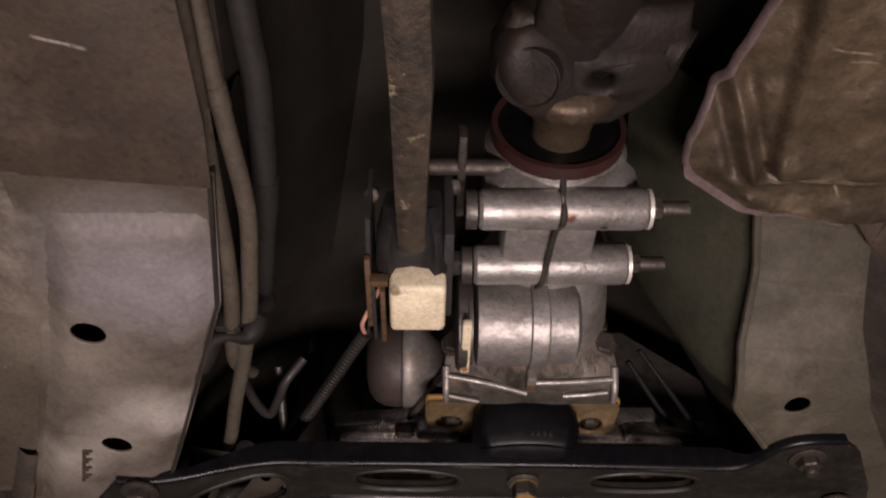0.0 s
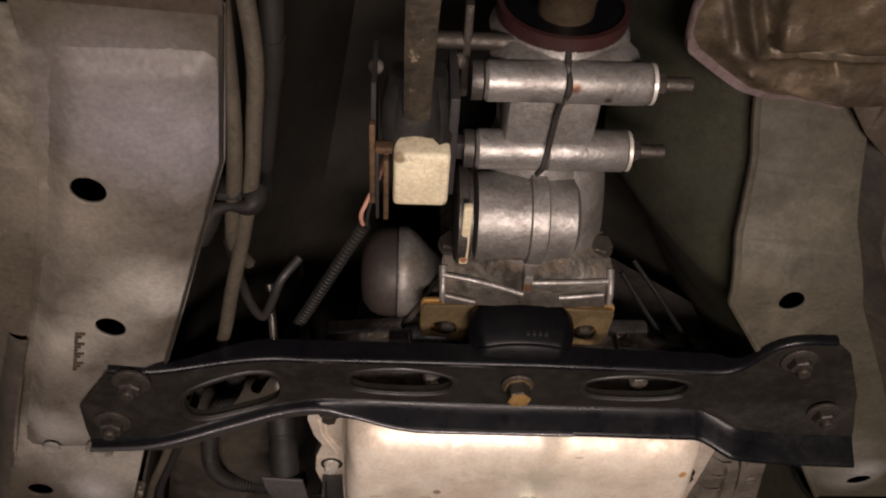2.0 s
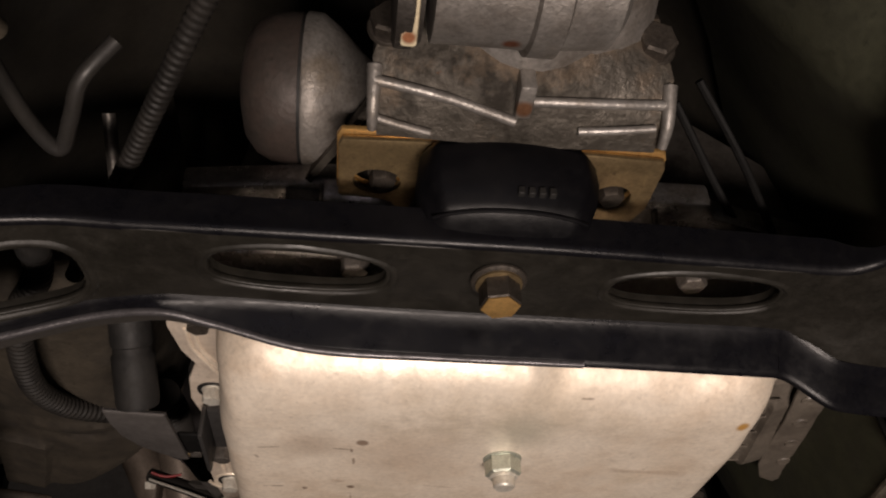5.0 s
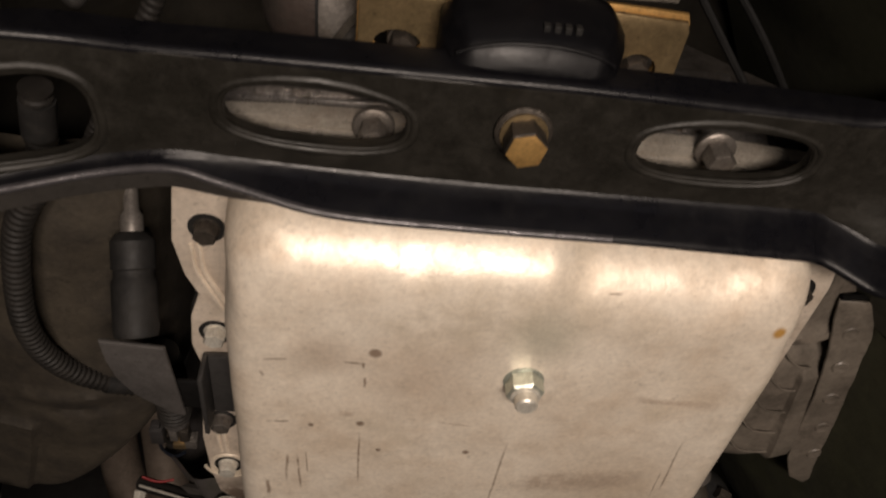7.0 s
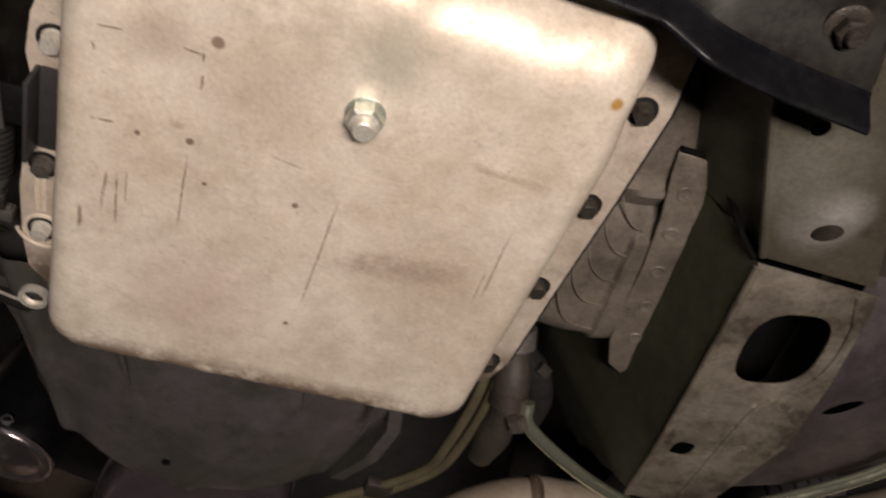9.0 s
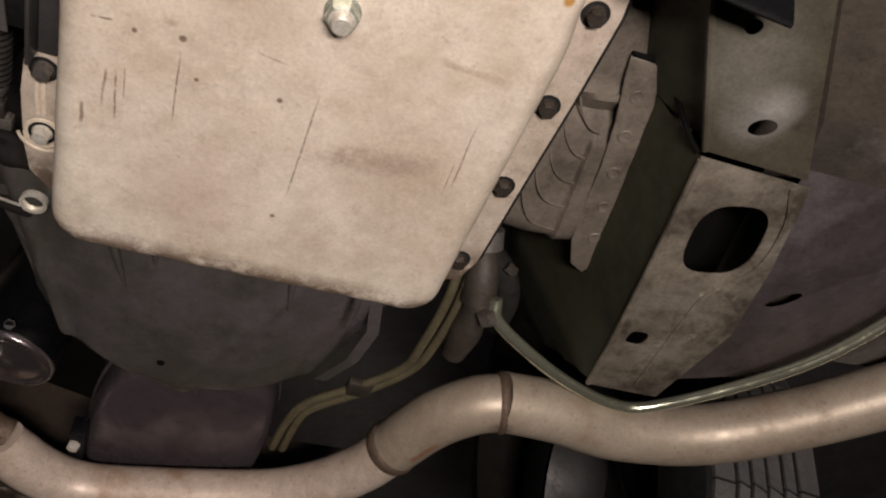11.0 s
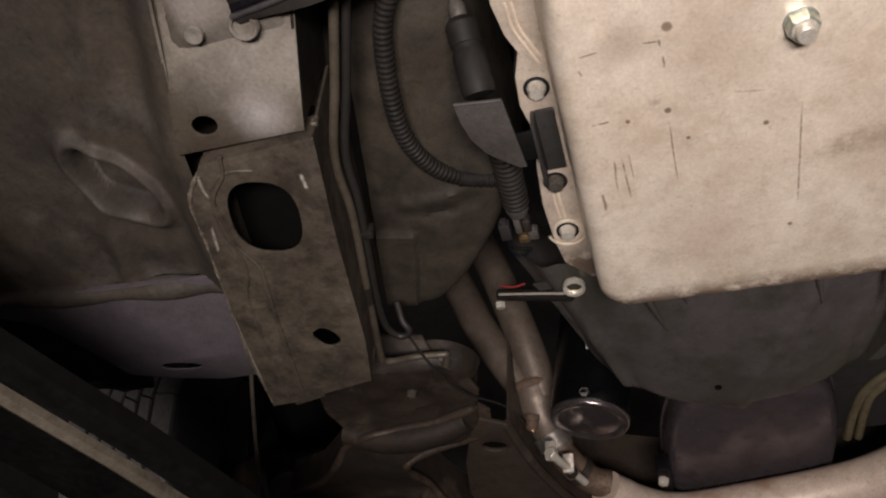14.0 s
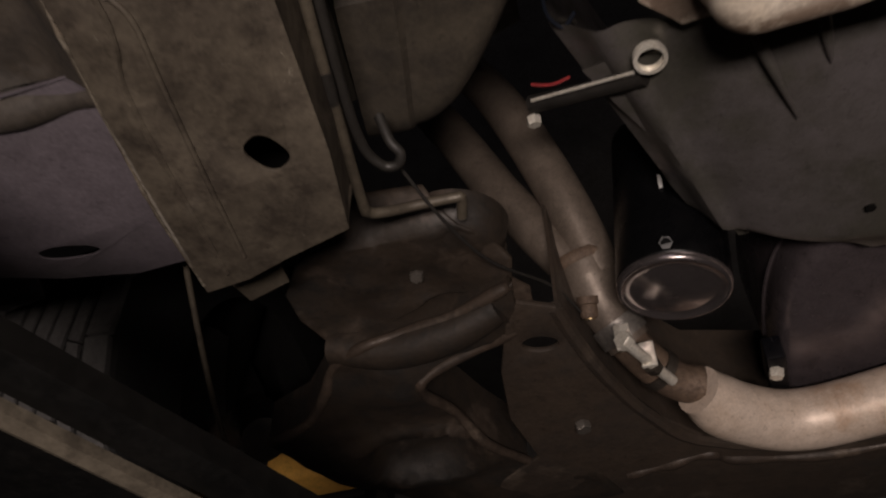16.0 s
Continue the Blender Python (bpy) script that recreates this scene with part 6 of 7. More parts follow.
# ---- left of the pan: lines, conduits, sensor ----
fl1 = thing("front_brake_line", "olive-grey brake line bent round the rail end", "pipe", (-0.25, 0.8, 1.55))
part("line", tube([(-0.176, 0.57, 1.552), (-0.189, 0.614, 1.55), (-0.217, 0.69, 1.55), (-0.243, 0.757, 1.55), (-0.250, 0.814, 1.55), (-0.270, 0.907, 1.55), (-0.288, 0.992, 1.551), (-0.289, 1.006, 1.554), (-0.281, 1.013, 1.558), (-0.265, 1.023, 1.568), (-0.238, 1.027, 1.570), (-0.234, 1.030, 1.571), (-0.239, 1.046, 1.571)], 0.0036, 10), M_LINE, fl1)
part("line_sleeve", tube([(-0.268, 0.897, 1.55), (-0.273, 0.918, 1.55)], 0.0043, 10, straight=True), M_LINE_DARK, fl1)
fl2 = thing("front_fuel_line", "dark fuel line bent round the rail end", "pipe", (-0.24, 0.8, 1.555))
part("line", tube([(-0.170, 0.57, 1.556), (-0.182, 0.616, 1.555), (-0.211, 0.695, 1.555), (-0.235, 0.757, 1.555), (-0.243, 0.809, 1.555), (-0.266, 0.914, 1.557), (-0.273, 0.958, 1.56), (-0.268, 0.977, 1.56), (-0.259, 0.980, 1.56), (-0.254, 0.973, 1.561), (-0.258, 0.965, 1.565), (-0.262, 0.955, 1.58)], 0.0033, 10), M_LINE_DARK, fl2)
part("line_clip", box((-0.253, 0.835, 1.549), (-0.241, 0.842, 1.562), 0.001), M_LOOM, fl2)
cv = thing("cable_conduit", "black corrugated cable conduit hanging in a bend", "wiring", (-0.19, 0.75, 1.58))
part("conduit", conduit([(-0.150, 0.585, 1.575), (-0.160, 0.636, 1.58), (-0.182, 0.68, 1.58), (-0.195, 0.751, 1.58), (-0.190, 0.80, 1.588), (-0.168, 0.835, 1.60), (-0.125, 0.855, 1.61)], 0.0074, 0.0046), M_LOOM, cv)
part("conduit_sleeve", tube([(-0.168, 0.835, 1.60), (-0.150, 0.845, 1.605), (-0.128, 0.854, 1.61)], lambda u: 0.0080 - 0.0030 * u, 14), M_RUBBER, cv, "smooth rubber end sleeve")
part("conduit_tape", tube([(-0.1512, 0.592, 1.5758), (-0.155, 0.612, 1.5775)], 0.0080, 14, straight=True), M_RUBBER, cv)
cv2 = thing("plug_conduit", "black corrugated conduit ending in plugs", "wiring", (-0.13, 0.88, 1.61))
part("conduit", conduit([(-0.1290, 0.8000, 1.5980), (-0.1275, 0.8250, 1.6000), (-0.1290, 0.8550, 1.6040), (-0.1310, 0.8840, 1.6080)], 0.0120, 0.0056, 18), M_LOOM, cv2)
part("conduit_end", lathe(((0.0105, 0), (0.0105, 0.004), (0.0085, 0.005), (0.0085, 0.010)), (-0.1310, 0.8830, 1.6080), (-0.05, 1, 0.12), 20), M_BRACKET_LIGHT, cv2, "pale grey end collar")
for x, y, z, w, h, mt in ((-0.1480, 0.915, 1.612, 0.010, 0.018, M_BRACKET), (-0.1350, 0.906, 1.610, 0.006, 0.020, M_STEM), (-0.1270, 0.908, 1.609, 0.007, 0.014, M_BOLT), (-0.1235, 0.922, 1.611, 0.009, 0.010, M_STEM), (-0.1330, 0.928, 1.613, 0.010, 0.007, M_ZINC)):
    part("plug", join(box((x - w / 2, y - h / 2, z - 0.004), (x + w / 2, y + h / 2, z + 0.006), 0.0012), box((x - w * 0.3, y - h * 0.72, z - 0.002), (x + w * 0.3, y - h * 0.45, z + 0.004), 0.0006)), mt, cv2)
part("wire", tube([(-0.1480, 0.924, 1.613), (-0.1490, 0.945, 1.617), (-0.1420, 0.958, 1.619), (-0.1330, 0.950, 1.618)], 0.0014, 8), M_BLUE_WIRE, cv2, "dark blue wire")
part("wire", tube([(-0.1720, 0.9930, 1.6200), (-0.1640, 0.9950, 1.6180), (-0.1570, 0.9962, 1.6180), (-0.1470, 0.9960, 1.6200)], 0.0011, 8), M_RED_WIRE, cv2, "red wire")
part("wire", tube([(-0.150, 0.93, 1.622), (-0.148, 0.955, 1.63), (-0.135, 0.97, 1.64)], 0.002, 8), M_LOOM, cv2)
sn = thing("kickdown_sensor", "black cylindrical switch with a cable on a grey bracket", "sensor", (-0.13, 0.72, 1.55))
part("sensor_body", lathe(((0.0115, 0.0), (0.0122, 0.003), (0.0122, 0.030), (0.0108, 0.032), (0.0108, 0.036), (0.0118, 0.037), (0.0118, 0.052), (0.0085, 0.056), (0.0060, 0.057)), (-0.1235, 0.7300, 1.556), (-0.10, -0.72, 0.68), 28), M_RUBBER, sn)
part("sensor_stem", lathe(((0.0062, 0), (0.0062, 0.010), (0.0042, 0.013), (0.0036, 0.075), (0.0036, 0.11)), (-0.1290, 0.6900, 1.594), (-0.10, -0.72, 0.68), 16), M_STEM, sn, "worn bright metal stem")
bp = [(-0.1425, 0.7325), (-0.1095, 0.7360), (-0.1045, 0.7975), (-0.1085, 0.7975), (-0.1180, 0.790), (-0.1300, 0.7790), (-0.1380, 0.7640), (-0.1415, 0.7480)]
part("bracket", join(plate(bp, [], 1.552, 0.003), tube([(-0.1425, 0.7322, 1.5528), (-0.1095, 0.7357, 1.5528)], 0.0013, 8, straight=True)), M_BRACKET_LIGHT, sn, "grey sheet bracket")
part("bracket_arm", join(box((-0.0915, 0.7640, 1.5700), (-0.0770, 0.8200, 1.5745), 0.001), box((-0.0945, 0.7640, 1.5530), (-0.0915, 0.8200, 1.5740), 0.001)), M_BRACKET_DARK, sn, "dark folded arm on the pan flange")
part("bracket_link", box((-0.1080, 0.7700, 1.5560), (-0.0930, 0.7960, 1.5590), 0.001), M_LIFT_SIDE, sn)
lv = thing("selector_lever_arm", "dark steel lever arm with an eye", "lever", (-0.1, 0.98, 1.6))
part("arm", tube([(-0.1020, 0.9920, 1.5930), (-0.1340, 1.0020, 1.6080), (-0.1770, 1.0120, 1.6250)], 0.0062, 10), M_LOOM, lv)
part("arm_edge", tube([(-0.1080, 0.9840, 1.5890), (-0.1360, 0.9930, 1.6020), (-0.1750, 1.0040, 1.6180)], 0.0012, 8), M_BOLT_BRIGHT, lv)
part("eye", lathe(((0.0078, 0), (0.0102, 0), (0.0106, 0.002), (0.0102, 0.006), (0.0078, 0.006)), (-0.0970, 0.9760, 1.5850), (0, 0, 1), 24, False), M_BOLT_BRIGHT, lv, "bright eye")
part("arm_nut", hexagon((-0.1780, 1.0210, 1.6220), (0, 0.4, -1), 0.009, 0.006), M_BOLT_BRIGHT, lv)

# ---- right of the pan: lines ----
cl = thing("cooler_lines", "pair of gold passivated oil cooler lines round the bell housing", "pipe", (0.22, 1.08, 1.58))
for d in (0.0, 0.011):
    part("line", tube([(0.243 + d, 0.90, 1.60), (0.247 + d, 0.973, 1.582), (0.246 + d, 1.04, 1.58), (0.240 + d * 0.8, 1.085, 1.58), (0.206 + d * 0.7, 1.128 + d * 0.6, 1.58), (0.166 + d * 0.6, 1.170 + d * 0.8, 1.58), (0.154 + d * 0.9, 1.215, 1.582), (0.152 + d, 1.28, 1.59)], 0.0046, 10), M_BRONZE_LINE, cl)
part("line_clip", box((0.196, 1.118, 1.575), (0.222, 1.140, 1.587), 0.003), M_BOLT, cl)
hr = thing("pipe_union", "grey-brown pipe union with clamp rings beside the gearbox", "pipe union", (0.26, 0.95, 1.58))
part("union_body", tube([(0.258, 0.915, 1.602), (0.266, 0.940, 1.588), (0.270, 0.965, 1.576), (0.274, 1.000, 1.574), (0.278, 1.045, 1.580)], lambda u: 0.0135 - 0.0015 * math.sin(14 * u), 20), M_GREY_CAST, hr)
part("clamp_ring", tube([(0.2560, 0.908, 1.606), (0.2600, 0.922, 1.598)], 0.0172, 24, straight=True), M_STEM, hr, "worn bright clamp ring")
part("clamp_ring", tube([(0.2690, 0.955, 1.581), (0.2705, 0.966, 1.576)], 0.0158, 24, straight=True), M_BOLT, hr)
part("clamp_screw", hexagon((0.2845, 0.930, 1.590), (1, 0.3, -0.4), 0.009, 0.010), M_BOLT, hr)
part("hose", tube([(0.262, 0.930, 1.605), (0.286, 0.945, 1.602), (0.304, 0.975, 1.598), (0.312, 1.02, 1.605)], 0.0125, 16), M_RUBBER, hr, "black rubber hose")
part("union_nut", hexagon((0.2740, 0.9600, 1.560), (0.5, 0.6, -0.25), 0.015, 0.012), M_BOLT_MID, hr)
pr = thing("bright_pipe", "shiny plated pipe curving past the rail", "pipe", (0.4, 1.0, 1.555))
part("line", tube([(0.281, 0.950, 1.568), (0.290, 0.968, 1.558), (0.343, 1.001, 1.552), (0.395, 1.028, 1.552), (0.440, 1.042, 1.552), (0.476, 1.036, 1.552), (0.536, 0.985, 1.552), (0.588, 0.920, 1.552), (0.625, 0.85, 1.56), (0.64, 0.78, 1.57)], 0.0058, 12), M_CHROME, pr)

# ---- exhaust ----
exh = thing("exhaust_crossover", "satin aluminised exhaust crossover pipe with rusty welds", "exhaust pipe", (0.1, 1.3, 1.55))
part("pipe", tube([(-0.1157, 1.2963, 1.5620), (-0.0904, 1.3321, 1.5570), (-0.0367, 1.3616, 1.5550), (0.05, 1.3490, 1.555), (0.15, 1.3220, 1.555), (0.205, 1.285, 1.555), (0.243, 1.235, 1.555), (0.262, 1.185, 1.555)], lambda u: 0.0215 + 0.005 * step(u, 0.0, 0.10), 28), M_EXH, exh)
part("pipe_neck", tube([(-0.1620, 1.2460, 1.590), (-0.1480, 1.2680, 1.578), (-0.1300, 1.2900, 1.570), (-0.1117, 1.2983, 1.5675)], 0.0165, 20), M_EXH_RUST, exh, "brown stained pipe neck")
part("neck_ring", tube([(-0.1450, 1.2720, 1.5765), (-0.1395, 1.2790, 1.5740)], 0.0185, 22, straight=True), M_BOLT, exh)
part("pipe_elbow", tube([(0.262, 1.185, 1.555), (0.285, 1.125, 1.555), (0.315, 1.09, 1.556), (0.345, 1.077, 1.557)], 0.0285, 26), M_EXH_TAN, exh, "straw-coloured heat-stained elbow")
part("pipe_rear", tube([(0.338, 1.077, 1.557), (0.40, 1.078, 1.557), (0.48, 1.088, 1.557), (0.58, 1.060, 1.557), (0.70, 0.955, 1.558), (0.80, 0.82, 1.56)], lambda u: 0.0295 + 0.002 * min(1, u * 3), 26), M_EXH_TAN, exh, "rust-stained rear pipe")
part("weld_bead", tube([(0.2595, 1.192, 1.555), (0.262, 1.185, 1.555), (0.2640, 1.180, 1.555)], lambda u: 0.0285 + 0.0016 * math.sin(math.pi * u), 30), M_EXH_RUST, exh, "rusty weld")
part("weld_bead", tube([(0.335, 1.0802, 1.557), (0.339, 1.0792, 1.557), (0.343, 1.0782, 1.557)], lambda u: 0.0292 + 0.0018 * math.sin(math.pi * u), 30), M_EXH_RUST, exh, "rusty weld")
dp = thing("exhaust_downpipe", "dull grey twin downpipe with a clamp", "exhaust pipe", (-0.18, 1.2, 1.63))
part("downpipe", tube([(-0.330, 1.175, 1.92), (-0.290, 1.180, 1.84), (-0.2632, 1.1834, 1.78), (-0.2425, 1.1817, 1.73), (-0.2126, 1.1941, 1.68), (-0.1900, 1.2080, 1.648), (-0.1800, 1.2160, 1.632)], 0.0205, 26), M_YPIPE, dp)
part("downpipe", tube([(-0.290, 1.135, 1.95), (-0.250, 1.145, 1.87), (-0.2276, 1.1489, 1.82), (-0.2063, 1.1569, 1.76), (-0.1869, 1.1760, 1.70), (-0.1760, 1.1985, 1.66), (-0.1730, 1.2120, 1.638)], 0.0205, 26), M_YPIPE, dp)
part("collector", tube([(-0.1820, 1.2080, 1.652), (-0.1800, 1.2150, 1.640), (-0.1765, 1.2230, 1.624), (-0.1700, 1.2330, 1.606), (-0.1600, 1.2480, 1.588)], lambda u: 0.0265 - 0.0075 * step(u, 0.25, 0.8), 26), M_YPIPE, dp)
part("collector_weld", tube([(-0.1838, 1.2040, 1.657), (-0.1830, 1.2062, 1.653), (-0.1820, 1.2085, 1.649)], lambda u: 0.0262 + 0.0014 * math.sin(math.pi * u), 28), M_EXH_RUST, dp, "brown weld ring")
part("lambda_probe", join(lathe(((0.009, 0), (0.009, 0.006), (0.0075, 0.007), (0.0075, 0.016), (0.006, 0.018)), (-0.1835, 1.2060, 1.612), (-0.1, 0.5, -0.7), 18)), M_EXH_RUST, dp, "rusty probe stub")
part("probe_tip", lathe(((0.0028, 0), (0.0045, 0), (0.0045, 0.004), (0.0028, 0.004)), (-0.1850, 1.2150, 1.600), (-0.1, 0.5, -0.7), 16, False), M_ZINC, dp)
part("clamp_band", tube([(-0.1690, 1.2345, 1.604), (-0.1620, 1.2450, 1.592)], 0.0215, 26, straight=True), M_STEM, dp, "bright pipe clamp")
part("clamp_bolt", tube([(-0.160, 1.185, 1.545), (-0.133, 1.250, 1.545)], 0.0045, 12, straight=True), M_BOLT_BRIGHT, dp)
part("clamp_ear", box((-0.166, 1.186, 1.539), (-0.154, 1.1895, 1.562), 0.001), M_BOLT_BRIGHT, dp)
part("clamp_ear", box((-0.152, 1.2145, 1.539), (-0.140, 1.218, 1.562), 0.001), M_BOLT_BRIGHT, dp)
part("clamp_nut", hexagon((-0.146, 1.222, 1.545), (0.027, 0.065, 0), 0.012, 0.009), M_BOLT, dp)
part("clamp_nut", hexagon((-0.158, 1.189, 1.545), (-0.027, -0.065, 0), 0.013, 0.008), M_BOLT_BRIGHT, dp)

# ---- engine sump and filter ----
sump = thing("engine_sump", "dark glossy engine sump", "sump", (0.05, 1.28, 1.58))


def sump_ring(k, z):
    pts = [Vector(q) for q in ((-0.006, 1.196), (0.02, 1.180), (0.09, 1.180), (0.132, 1.205), (0.148, 1.245), (0.142, 1.36), (0.126, 1.387), (-0.028, 1.387), (-0.046, 1.37), (-0.040, 1.26))]
    for _ in range(3):
        pts = [a.lerp(b, f) for a, b in zip(pts, pts[1:] + pts[:1]) for f in (0.25, 0.75)]
    return [(0.05 + (q.x - 0.05) * k, 1.285 + (q.y - 1.285) * k, z + 0.014 * (1 - step(q.y, 1.16, 1.36))) for q in pts]


part("sump_shell", rings_mesh([sump_ring(1.05, 1.72), sump_ring(1.03, 1.64), sump_ring(1.02, 1.613), sump_ring(1.008, 1.603), sump_ring(0.985, 1.5955), sump_ring(0.955, 1.5915), sump_ring(0.90, 1.5890), sump_ring(0.72, 1.5875), sump_ring(0.4, 1.587)]), M_OPAN, sump, "", 60)
part("sump_seam", tube([Vector(q) for q in sump_ring(1.032, 1.628)[4:]], 0.0018, 6, 1, straight=True), M_OPAN, sump)
part("sump_bolt", hexagon((-0.0495, 1.312, 1.577), (-0.2, 0.1, -1), 0.011, 0.008), M_BOLT_BRIGHT, sump)
part("sump_bracket", box((-0.056, 1.295, 1.577), (-0.040, 1.345, 1.60), 0.002), M_BLACK, sump)
filt = thing("oil_filter", "glossy black spin-on oil filter with a domed end", "oil filter", (-0.115, 1.175, 1.575))
FAX = (0.14, -0.09, 1.0)
part("filter_can", lathe(((0.0405, 0.003), (0.043, 0.006), (0.043, 0.15), (0.040, 0.154)), (-0.115, 1.176, 1.574), FAX, 44), M_FILTER, filt)
part("filter_end", lathe(((0.0428, 0.0045), (0.0425, 0.001), (0.0405, -0.0012), (0.0385, -0.0008), (0.0370, 0.0014), (0.030, 0.0005), (0.018, -0.0014), (0.0005, -0.0022)), (-0.115, 1.176, 1.574), FAX, 44), M_FILTER_END, filt, "dark mirror-like domed end", 70)
part("filter_nut", join(hexagon((-0.113, 1.1330, 1.583), (0, -0.8, -0.6), 0.010, 0.007), lathe(((0.004, 0), (0.004, 0.008)), (-0.113, 1.132, 1.585), (0, -0.5, -0.8), 12)), M_FILTER, filt)
for k in range(4):
    part("print_mark", box((-0.1075 + 0.0002 * k, 1.1255 - 0.00035 * k, 1.634 + 0.0035 * k), (-0.1045 + 0.0002 * k, 1.1268 - 0.00035 * k, 1.6365 + 0.0035 * k), 0), M_WHITE, filt)

# ---- front subframe and control arm ----
sub = thing("front_subframe", "rusty black front subframe", "subframe", (-0.1, 1.4, 1.56))
part("beam", plate([(-0.23, 1.15), (-0.205, 1.165), (-0.200, 1.20), (-0.19, 1.26), (-0.165, 1.33), (-0.12, 1.395), (0.0, 1.44), (0.3, 1.44), (0.3, 1.62), (-0.2, 1.62), (-0.33, 1.42), (-0.272, 1.378), (-0.279, 1.302), (-0.266, 1.232), (-0.243, 1.168)],
                   [oval(-0.2265, 1.2040, 0.0165, 0.0115, 16)], 1.572, 0.006, 0.002, lift=lambda x, y: 0.02 * step(y, 1.4, 1.6)), M_BEAM, sub, "brown-black pressed beam")
part("beam_edge", tube([(-0.205, 1.165, 1.575), (-0.198, 1.21, 1.573), (-0.186, 1.265, 1.572), (-0.162, 1.335, 1.572), (-0.12, 1.398, 1.572), (0.0, 1.443, 1.575), (0.3, 1.443, 1.58)], 0.006, 8), M_BEAM, sub)
part("beam_wall", wall([(-0.205, 1.168), (-0.198, 1.21), (-0.186, 1.265), (-0.162, 1.335), (-0.12, 1.398), (0.0, 1.443), (0.3, 1.443)], 1.574, 1.70, -0.003), M_BEAM, sub)
part("beam_boss", lathe(((0.031, 0.010), (0.029, 0.002), (0.025, 0.0), (0.017, 0.0015), (0.013, -0.001), (0.009, -0.001)), (-0.2205, 1.3300, 1.574), (0, 0, 1), 32), M_BEAM, sub, "", 60)
part("beam_rim", tube([(-0.2011, 1.4468, 1.578), (-0.1603, 1.438, 1.576), (-0.121, 1.4295, 1.576), (-0.0964, 1.4499, 1.577), (-0.0133, 1.4746, 1.578), (0.10, 1.4782, 1.58), (0.3, 1.478, 1.58)], lambda u: 0.006 + 0.0012 * math.sin(40 * u), 10), M_SUB_EDGE, sub, "beam rim painted paler, as if lit")
part("beam_cleat", rings_mesh([[(-0.212, 1.432, 1.576), (-0.190, 1.428, 1.574), (-0.190, 1.428, 1.584), (-0.212, 1.432, 1.584)], [(-0.206, 1.462, 1.578), (-0.186, 1.456, 1.576), (-0.186, 1.456, 1.586), (-0.206, 1.462, 1.586)]]), M_SUB_EDGE, sub)
part("boss_bolt", hexagon((-0.2215, 1.3305, 1.572), (0.2, 0, -1), 0.013, 0.008), M_BOLT_MID, sub)


def arm_lift(x, y):
    q = math.hypot((x + 0.380) / 0.062, (y - 1.340) / 0.040)
    dish = 0.020 * (1 - step(q, 0.55, 1.0)) - 0.007 * math.exp(-((q - 1.12) / 0.16) ** 2)
    swell = -0.012 * math.exp(-((x + 0.36) / 0.045) ** 2 - ((y - 1.215) / 0.035) ** 2)
    return dish + swell + 0.006 * noise.noise((x * 16, y * 16, 2)) + 0.0025 * noise.noise((x * 55, y * 55, 7))


arm = thing("control_arm", "rusty brown suspension control arm with a bushing bracket", "control arm", (-0.3, 1.2, 1.58))
ARM_TOP = [(-0.5057, 1.2684), (-0.4577, 1.2494), (-0.4220, 1.2120), (-0.4000, 1.1818), (-0.3634, 1.1579), (-0.3235, 1.1568), (-0.2825, 1.1491), (-0.2413, 1.1355), (-0.2300, 1.1310)]
ARM_WIN = [(-0.2397, 1.1835), (-0.2693, 1.1947), (-0.3066, 1.2032), (-0.3270, 1.2080), (-0.3345, 1.2160), (-0.3357, 1.2409), (-0.3260, 1.2800), (-0.3121, 1.3287), (-0.2874, 1.3876)]
part("arm_plate", plate(ARM_TOP + ARM_WIN + [(-0.2260, 1.4278), (-0.2139, 1.4819), (-0.3993, 1.4802), (-0.4239, 1.4095), (-0.4697, 1.3697), (-0.4897, 1.3329), (-0.4985, 1.3025)], [oval(-0.379, 1.3258, 0.026, 0.013, 14)], 1.574, 0.005, 0.0018, arm_lift, [1.14 + 0.010 * k for k in range(34)], [-0.57 + 0.011 * k for k in range(33)]), M_SUB, arm, "rusty pressed arm", 80)


# Edge tubes in the paler brown paint in the lit flange edges.
for line in (ARM_TOP, ARM_WIN):
    part("arm_edge", tube([(x, y, 1.5765 + arm_lift(x, y)) for x, y in line], lambda u: 0.0050 + 0.0006 * math.sin(31 * u), 12), M_SUB_EDGE, arm, "brown arm flange painted paler, as if lit")
part("window_wall", wall(ARM_WIN, 1.576, 1.63, 0.003), M_SUB, arm)
part("arm_wall", wall(ARM_TOP, 1.576, 1.62, -0.003), M_SUB, arm)
part("arm_sleeve", tube([(-0.395, 1.165, 1.585), (-0.345, 1.172, 1.576), (-0.290, 1.166, 1.574), (-0.245, 1.152, 1.577)], lambda u: 0.013 + 0.005 * math.sin(math.pi * u), 18), M_SUB, arm, "bulged sleeve of the bushing", 70)
part("bushing_bracket", plate([(-0.402, 1.10), (-0.37, 1.060), (-0.335, 1.045), (-0.27, 1.05), (-0.244, 1.078), (-0.225, 1.116), (-0.236, 1.153), (-0.262, 1.140), (-0.30, 1.142), (-0.338, 1.154), (-0.393, 1.173), (-0.405, 1.13)], [], 1.590, 0.005, 0.0018, lambda x, y: 0.009 * noise.noise((x * 20, y * 20, 4)) + 0.003 * noise.noise((x * 60, y * 60, 1)) + 0.03 * (y < 1.065) * (1.065 - y) / 0.02, [1.05 + 0.009 * k for k in range(14)], [-0.40 + 0.010 * k for k in range(18)]), M_SUB, arm, "rusty bushing bracket", 80)
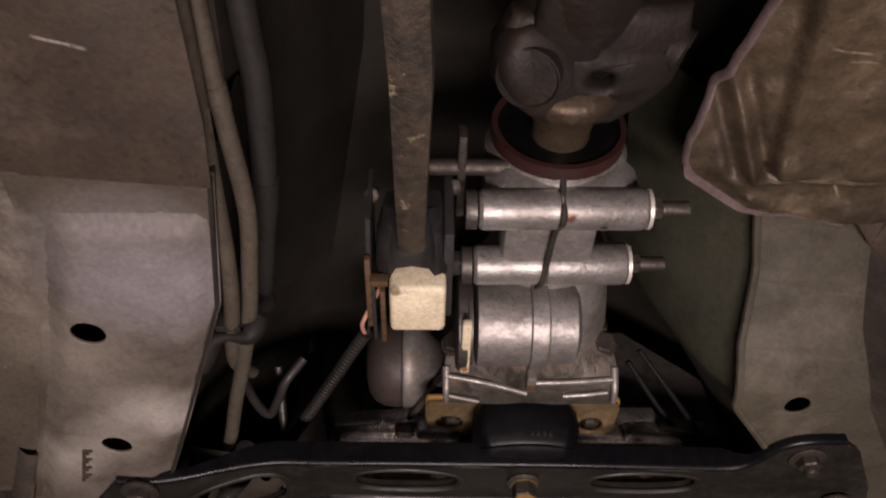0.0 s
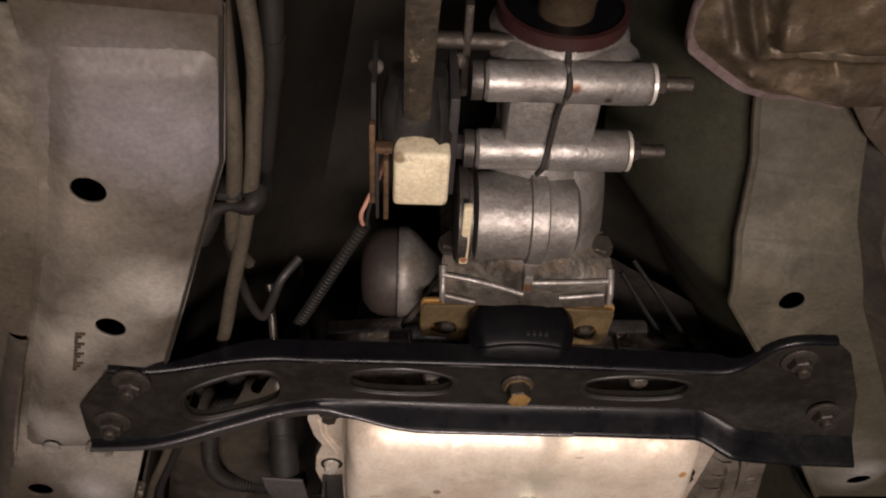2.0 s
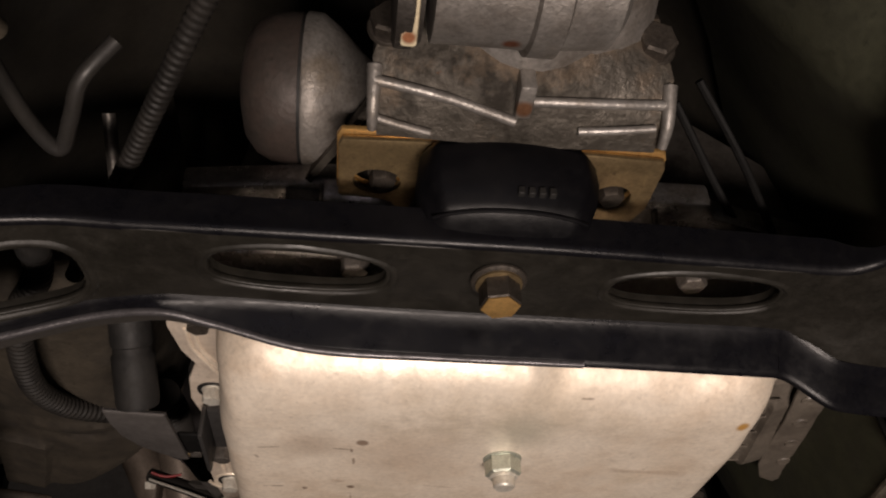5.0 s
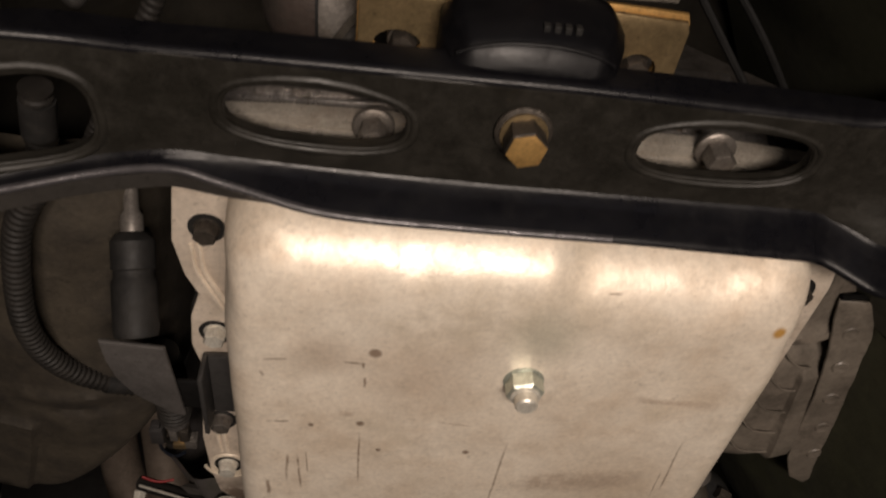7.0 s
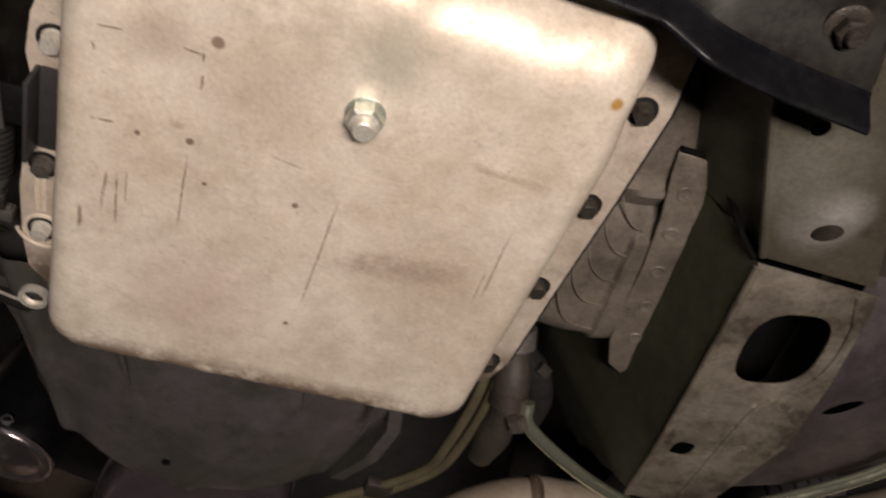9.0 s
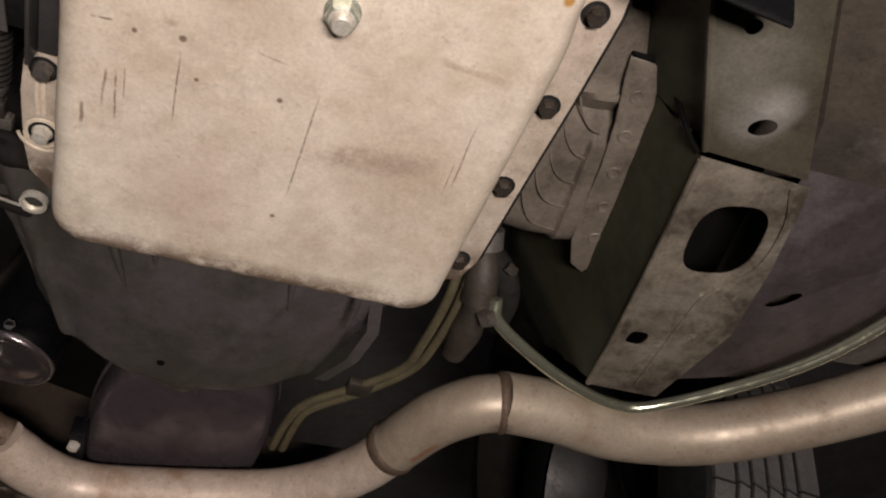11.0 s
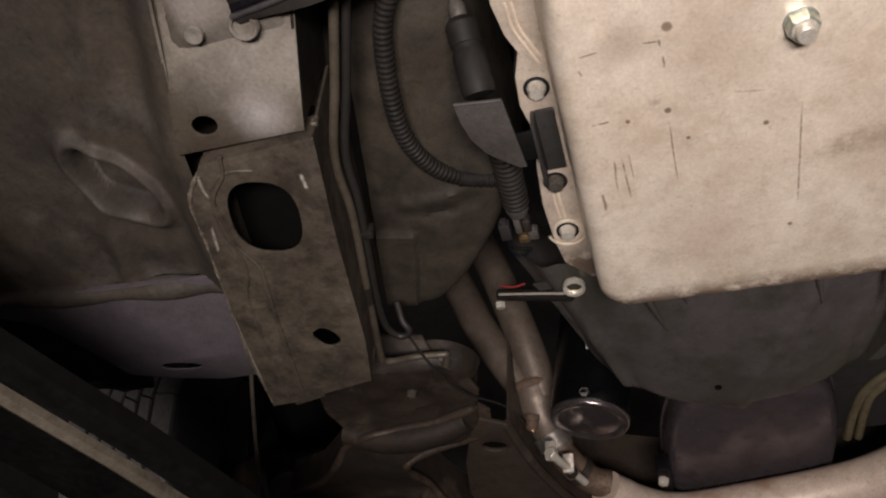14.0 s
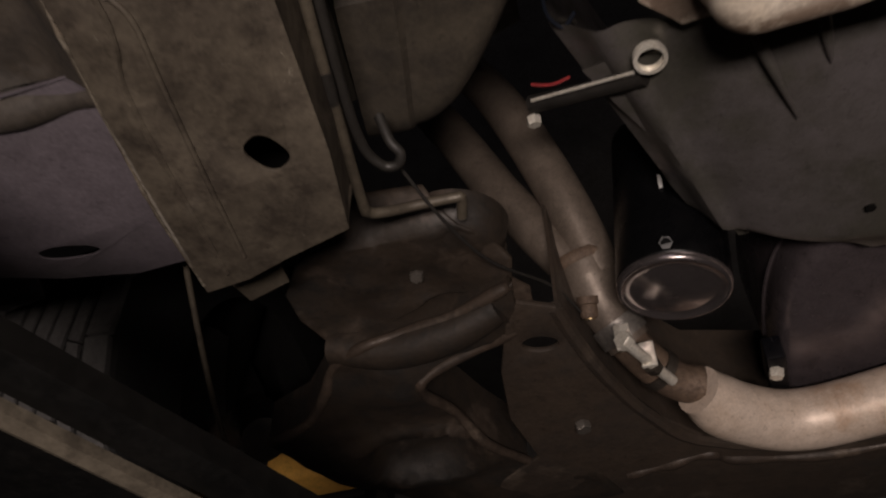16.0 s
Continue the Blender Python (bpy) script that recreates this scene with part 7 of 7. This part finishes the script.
part("bracket_ear", plate([(-0.2270, 1.1290), (-0.2180, 1.1420), (-0.2230, 1.1780), (-0.2320, 1.1860), (-0.2480, 1.1850), (-0.2400, 1.1600)], [oval(-0.2300, 1.162, 0.004, 0.004)], 1.578, 0.004, 0.001), M_SUB_EDGE, arm, "bent brown ear")
part("bracket_dome", lathe(((0.040, 0.03), (0.038, 0.016), (0.031, 0.006), (0.020, 0.001), (0.0005, -0.001)), (-0.262, 1.098, 1.590), (0.1, -0.15, 1), 30), M_SUB, arm, "rounded bushing housing", 70)
part("bracket_bolt", hexagon((-0.2985, 1.1150, 1.598), (0, -0.3, -1), 0.010, 0.010), M_BOLT_MID, arm)
part("bracket_tab", plate([(-0.412, 1.0), (-0.36, 1.0), (-0.366, 1.043), (-0.40, 1.052), (-0.405, 1.026)], [], 1.548, 0.002), M_RAIL, arm)
wr = thing("sensor_wire", "thin dark wire hanging to the probe", "wiring", (-0.25, 1.1, 1.58))
part("wire", tube([(-0.262, 0.99, 1.57), (-0.25, 1.04, 1.565), (-0.235, 1.10, 1.575), (-0.205, 1.17, 1.60), (-0.187, 1.222, 1.60)], 0.0013, 8), M_LINE_DARK, wr)
bh = thing("brake_hose", "dusty brake hose hanging beside the wheel", "hose", (-0.5, 1.15, 1.6))
part("hose", tube([(-0.445, 1.00, 1.62), (-0.470, 1.06, 1.60), (-0.500, 1.17, 1.55), (-0.515, 1.25, 1.53), (-0.49, 1.30, 1.52), (-0.44, 1.32, 1.53)], 0.0025, 10), M_LINE, bh)


# ---- wheels ----
def arch(sign):
    """Inner wheel arch, a shell over the wheel."""
    rg = []
    for k in range(17):
        a = radians(-10 + 200 * k / 16)
        rg.append([(sign * x, 1.50 + r * math.cos(a), 1.86 + r * math.sin(a)) for x, r in ((0.62, 0.30), (0.64, 0.38), (0.70, 0.42), (1.02, 0.43))])
    return rings_mesh(rg, False)


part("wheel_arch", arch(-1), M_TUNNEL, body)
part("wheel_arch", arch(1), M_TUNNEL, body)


def wheel(label, at):
    w = thing("wheel", label, "wheel", at, group="front wheels")
    x, y, z = at
    part("tyre", lathe(((0.19, -0.095), (0.27, -0.10), (0.293, -0.088), (0.299, -0.07), (0.300, 0.0), (0.299, 0.07), (0.293, 0.088), (0.27, 0.10), (0.19, 0.095)), at, (1, 0, 0), 72, False), M_TYRE_DARK, w)
    part("rim", lathe(((0.19, -0.09), (0.18, -0.06), (0.17, 0.02), (0.05, 0.03), (0.0, 0.03)), at, (1, 0, 0), 40, False), M_BRACKET, w)
    for k in range(24):
        a = 2 * math.pi * k / 24
        for x0, x1, sh in ((-0.082, -0.052, 0.012), (-0.045, -0.029, 0.02), (-0.022, -0.003, 0.03), (0.003, 0.022, 0.03), (0.029, 0.045, 0.02), (0.052, 0.082, 0.012)):
            ring = []
            for r in (0.297, 0.3045):
                for ux, da in ((x0, -0.125), (x1, -0.125 + sh), (x1, 0.125 + sh), (x0, 0.125)):
                    ring.append((x + ux, y + r * math.cos(a + da), z + r * math.sin(a + da)))
            if math.sin(a) < 0.30:
                part("tread_block", rings_mesh([ring[:4], ring[4:]]), M_TYRE, w)
    part("strut", tube([at, (x * 0.97, y, z + 0.3), (x * 0.95, y, 2.29)], 0.028, 16), M_LIFT_SIDE, w)
    return w


fw = wheel("dusty grey tyre on a drooping front wheel", (-0.76, 1.50, 1.745))
wheel("dusty grey tyre on a drooping front wheel", (0.80, 1.53, 1.745))
part("knuckle", tube([(-0.76, 1.50, 1.745), (-0.66, 1.43, 1.72), (-0.585, 1.35, 1.675), (-0.525, 1.285, 1.592)], 0.022, 16), M_SUB, fw, "dark steering knuckle")

# ---- lift ----
lift = thing("lift_arm", "black lift arm with a pale lower edge", "lift arm", (-0.45, 0.9, 1.37))
ARM_LINE = ((-1.04, -0.95), (-0.420, 0.85), (-0.245, 1.45))
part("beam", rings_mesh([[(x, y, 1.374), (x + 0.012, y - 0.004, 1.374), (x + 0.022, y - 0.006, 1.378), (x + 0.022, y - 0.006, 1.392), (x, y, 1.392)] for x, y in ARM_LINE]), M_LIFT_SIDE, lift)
part("post", box((-1.28, -1.12, 0.0), (-1.04, -0.88, 2.3), 0.01), M_LIFT_SIDE, lift)
part("arm_pad", lathe(((0.05, 0), (0.055, 0.01), (0.055, 0.03), (0.03, 0.035), (0.03, 0.2)), (-0.80, -0.18, 1.392), (0, 0, 1), 30), M_RUBBER, lift)
part("edge_strip", rings_mesh([[(x - 0.014, y + 0.003, 1.366), (x - 0.009, y + 0.002, 1.364), (x - 0.002, y, 1.3665), (x - 0.002, y, 1.373), (x - 0.014, y + 0.003, 1.373)] for x, y in ARM_LINE]), M_LIFT, lift, "pale lower edge")
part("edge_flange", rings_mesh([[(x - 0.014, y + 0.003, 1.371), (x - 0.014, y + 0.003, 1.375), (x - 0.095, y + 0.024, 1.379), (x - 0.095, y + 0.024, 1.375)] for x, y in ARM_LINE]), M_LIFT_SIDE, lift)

# Amber block put in for an unidentified lit thing beyond the wheel.
amb = thing("amber_patch", "amber block standing in for something lit beyond the wheel", "cover", (-0.64, 1.6, 1.72))
part("lens", box((-0.685, 1.535, 1.70), (-0.56, 1.60, 1.745), 0.012, 3), M_AMBER, amb)
part("housing", box((-0.72, 1.595, 1.69), (-0.56, 1.64, 1.76), 0.01), M_LIFT_SIDE, amb)
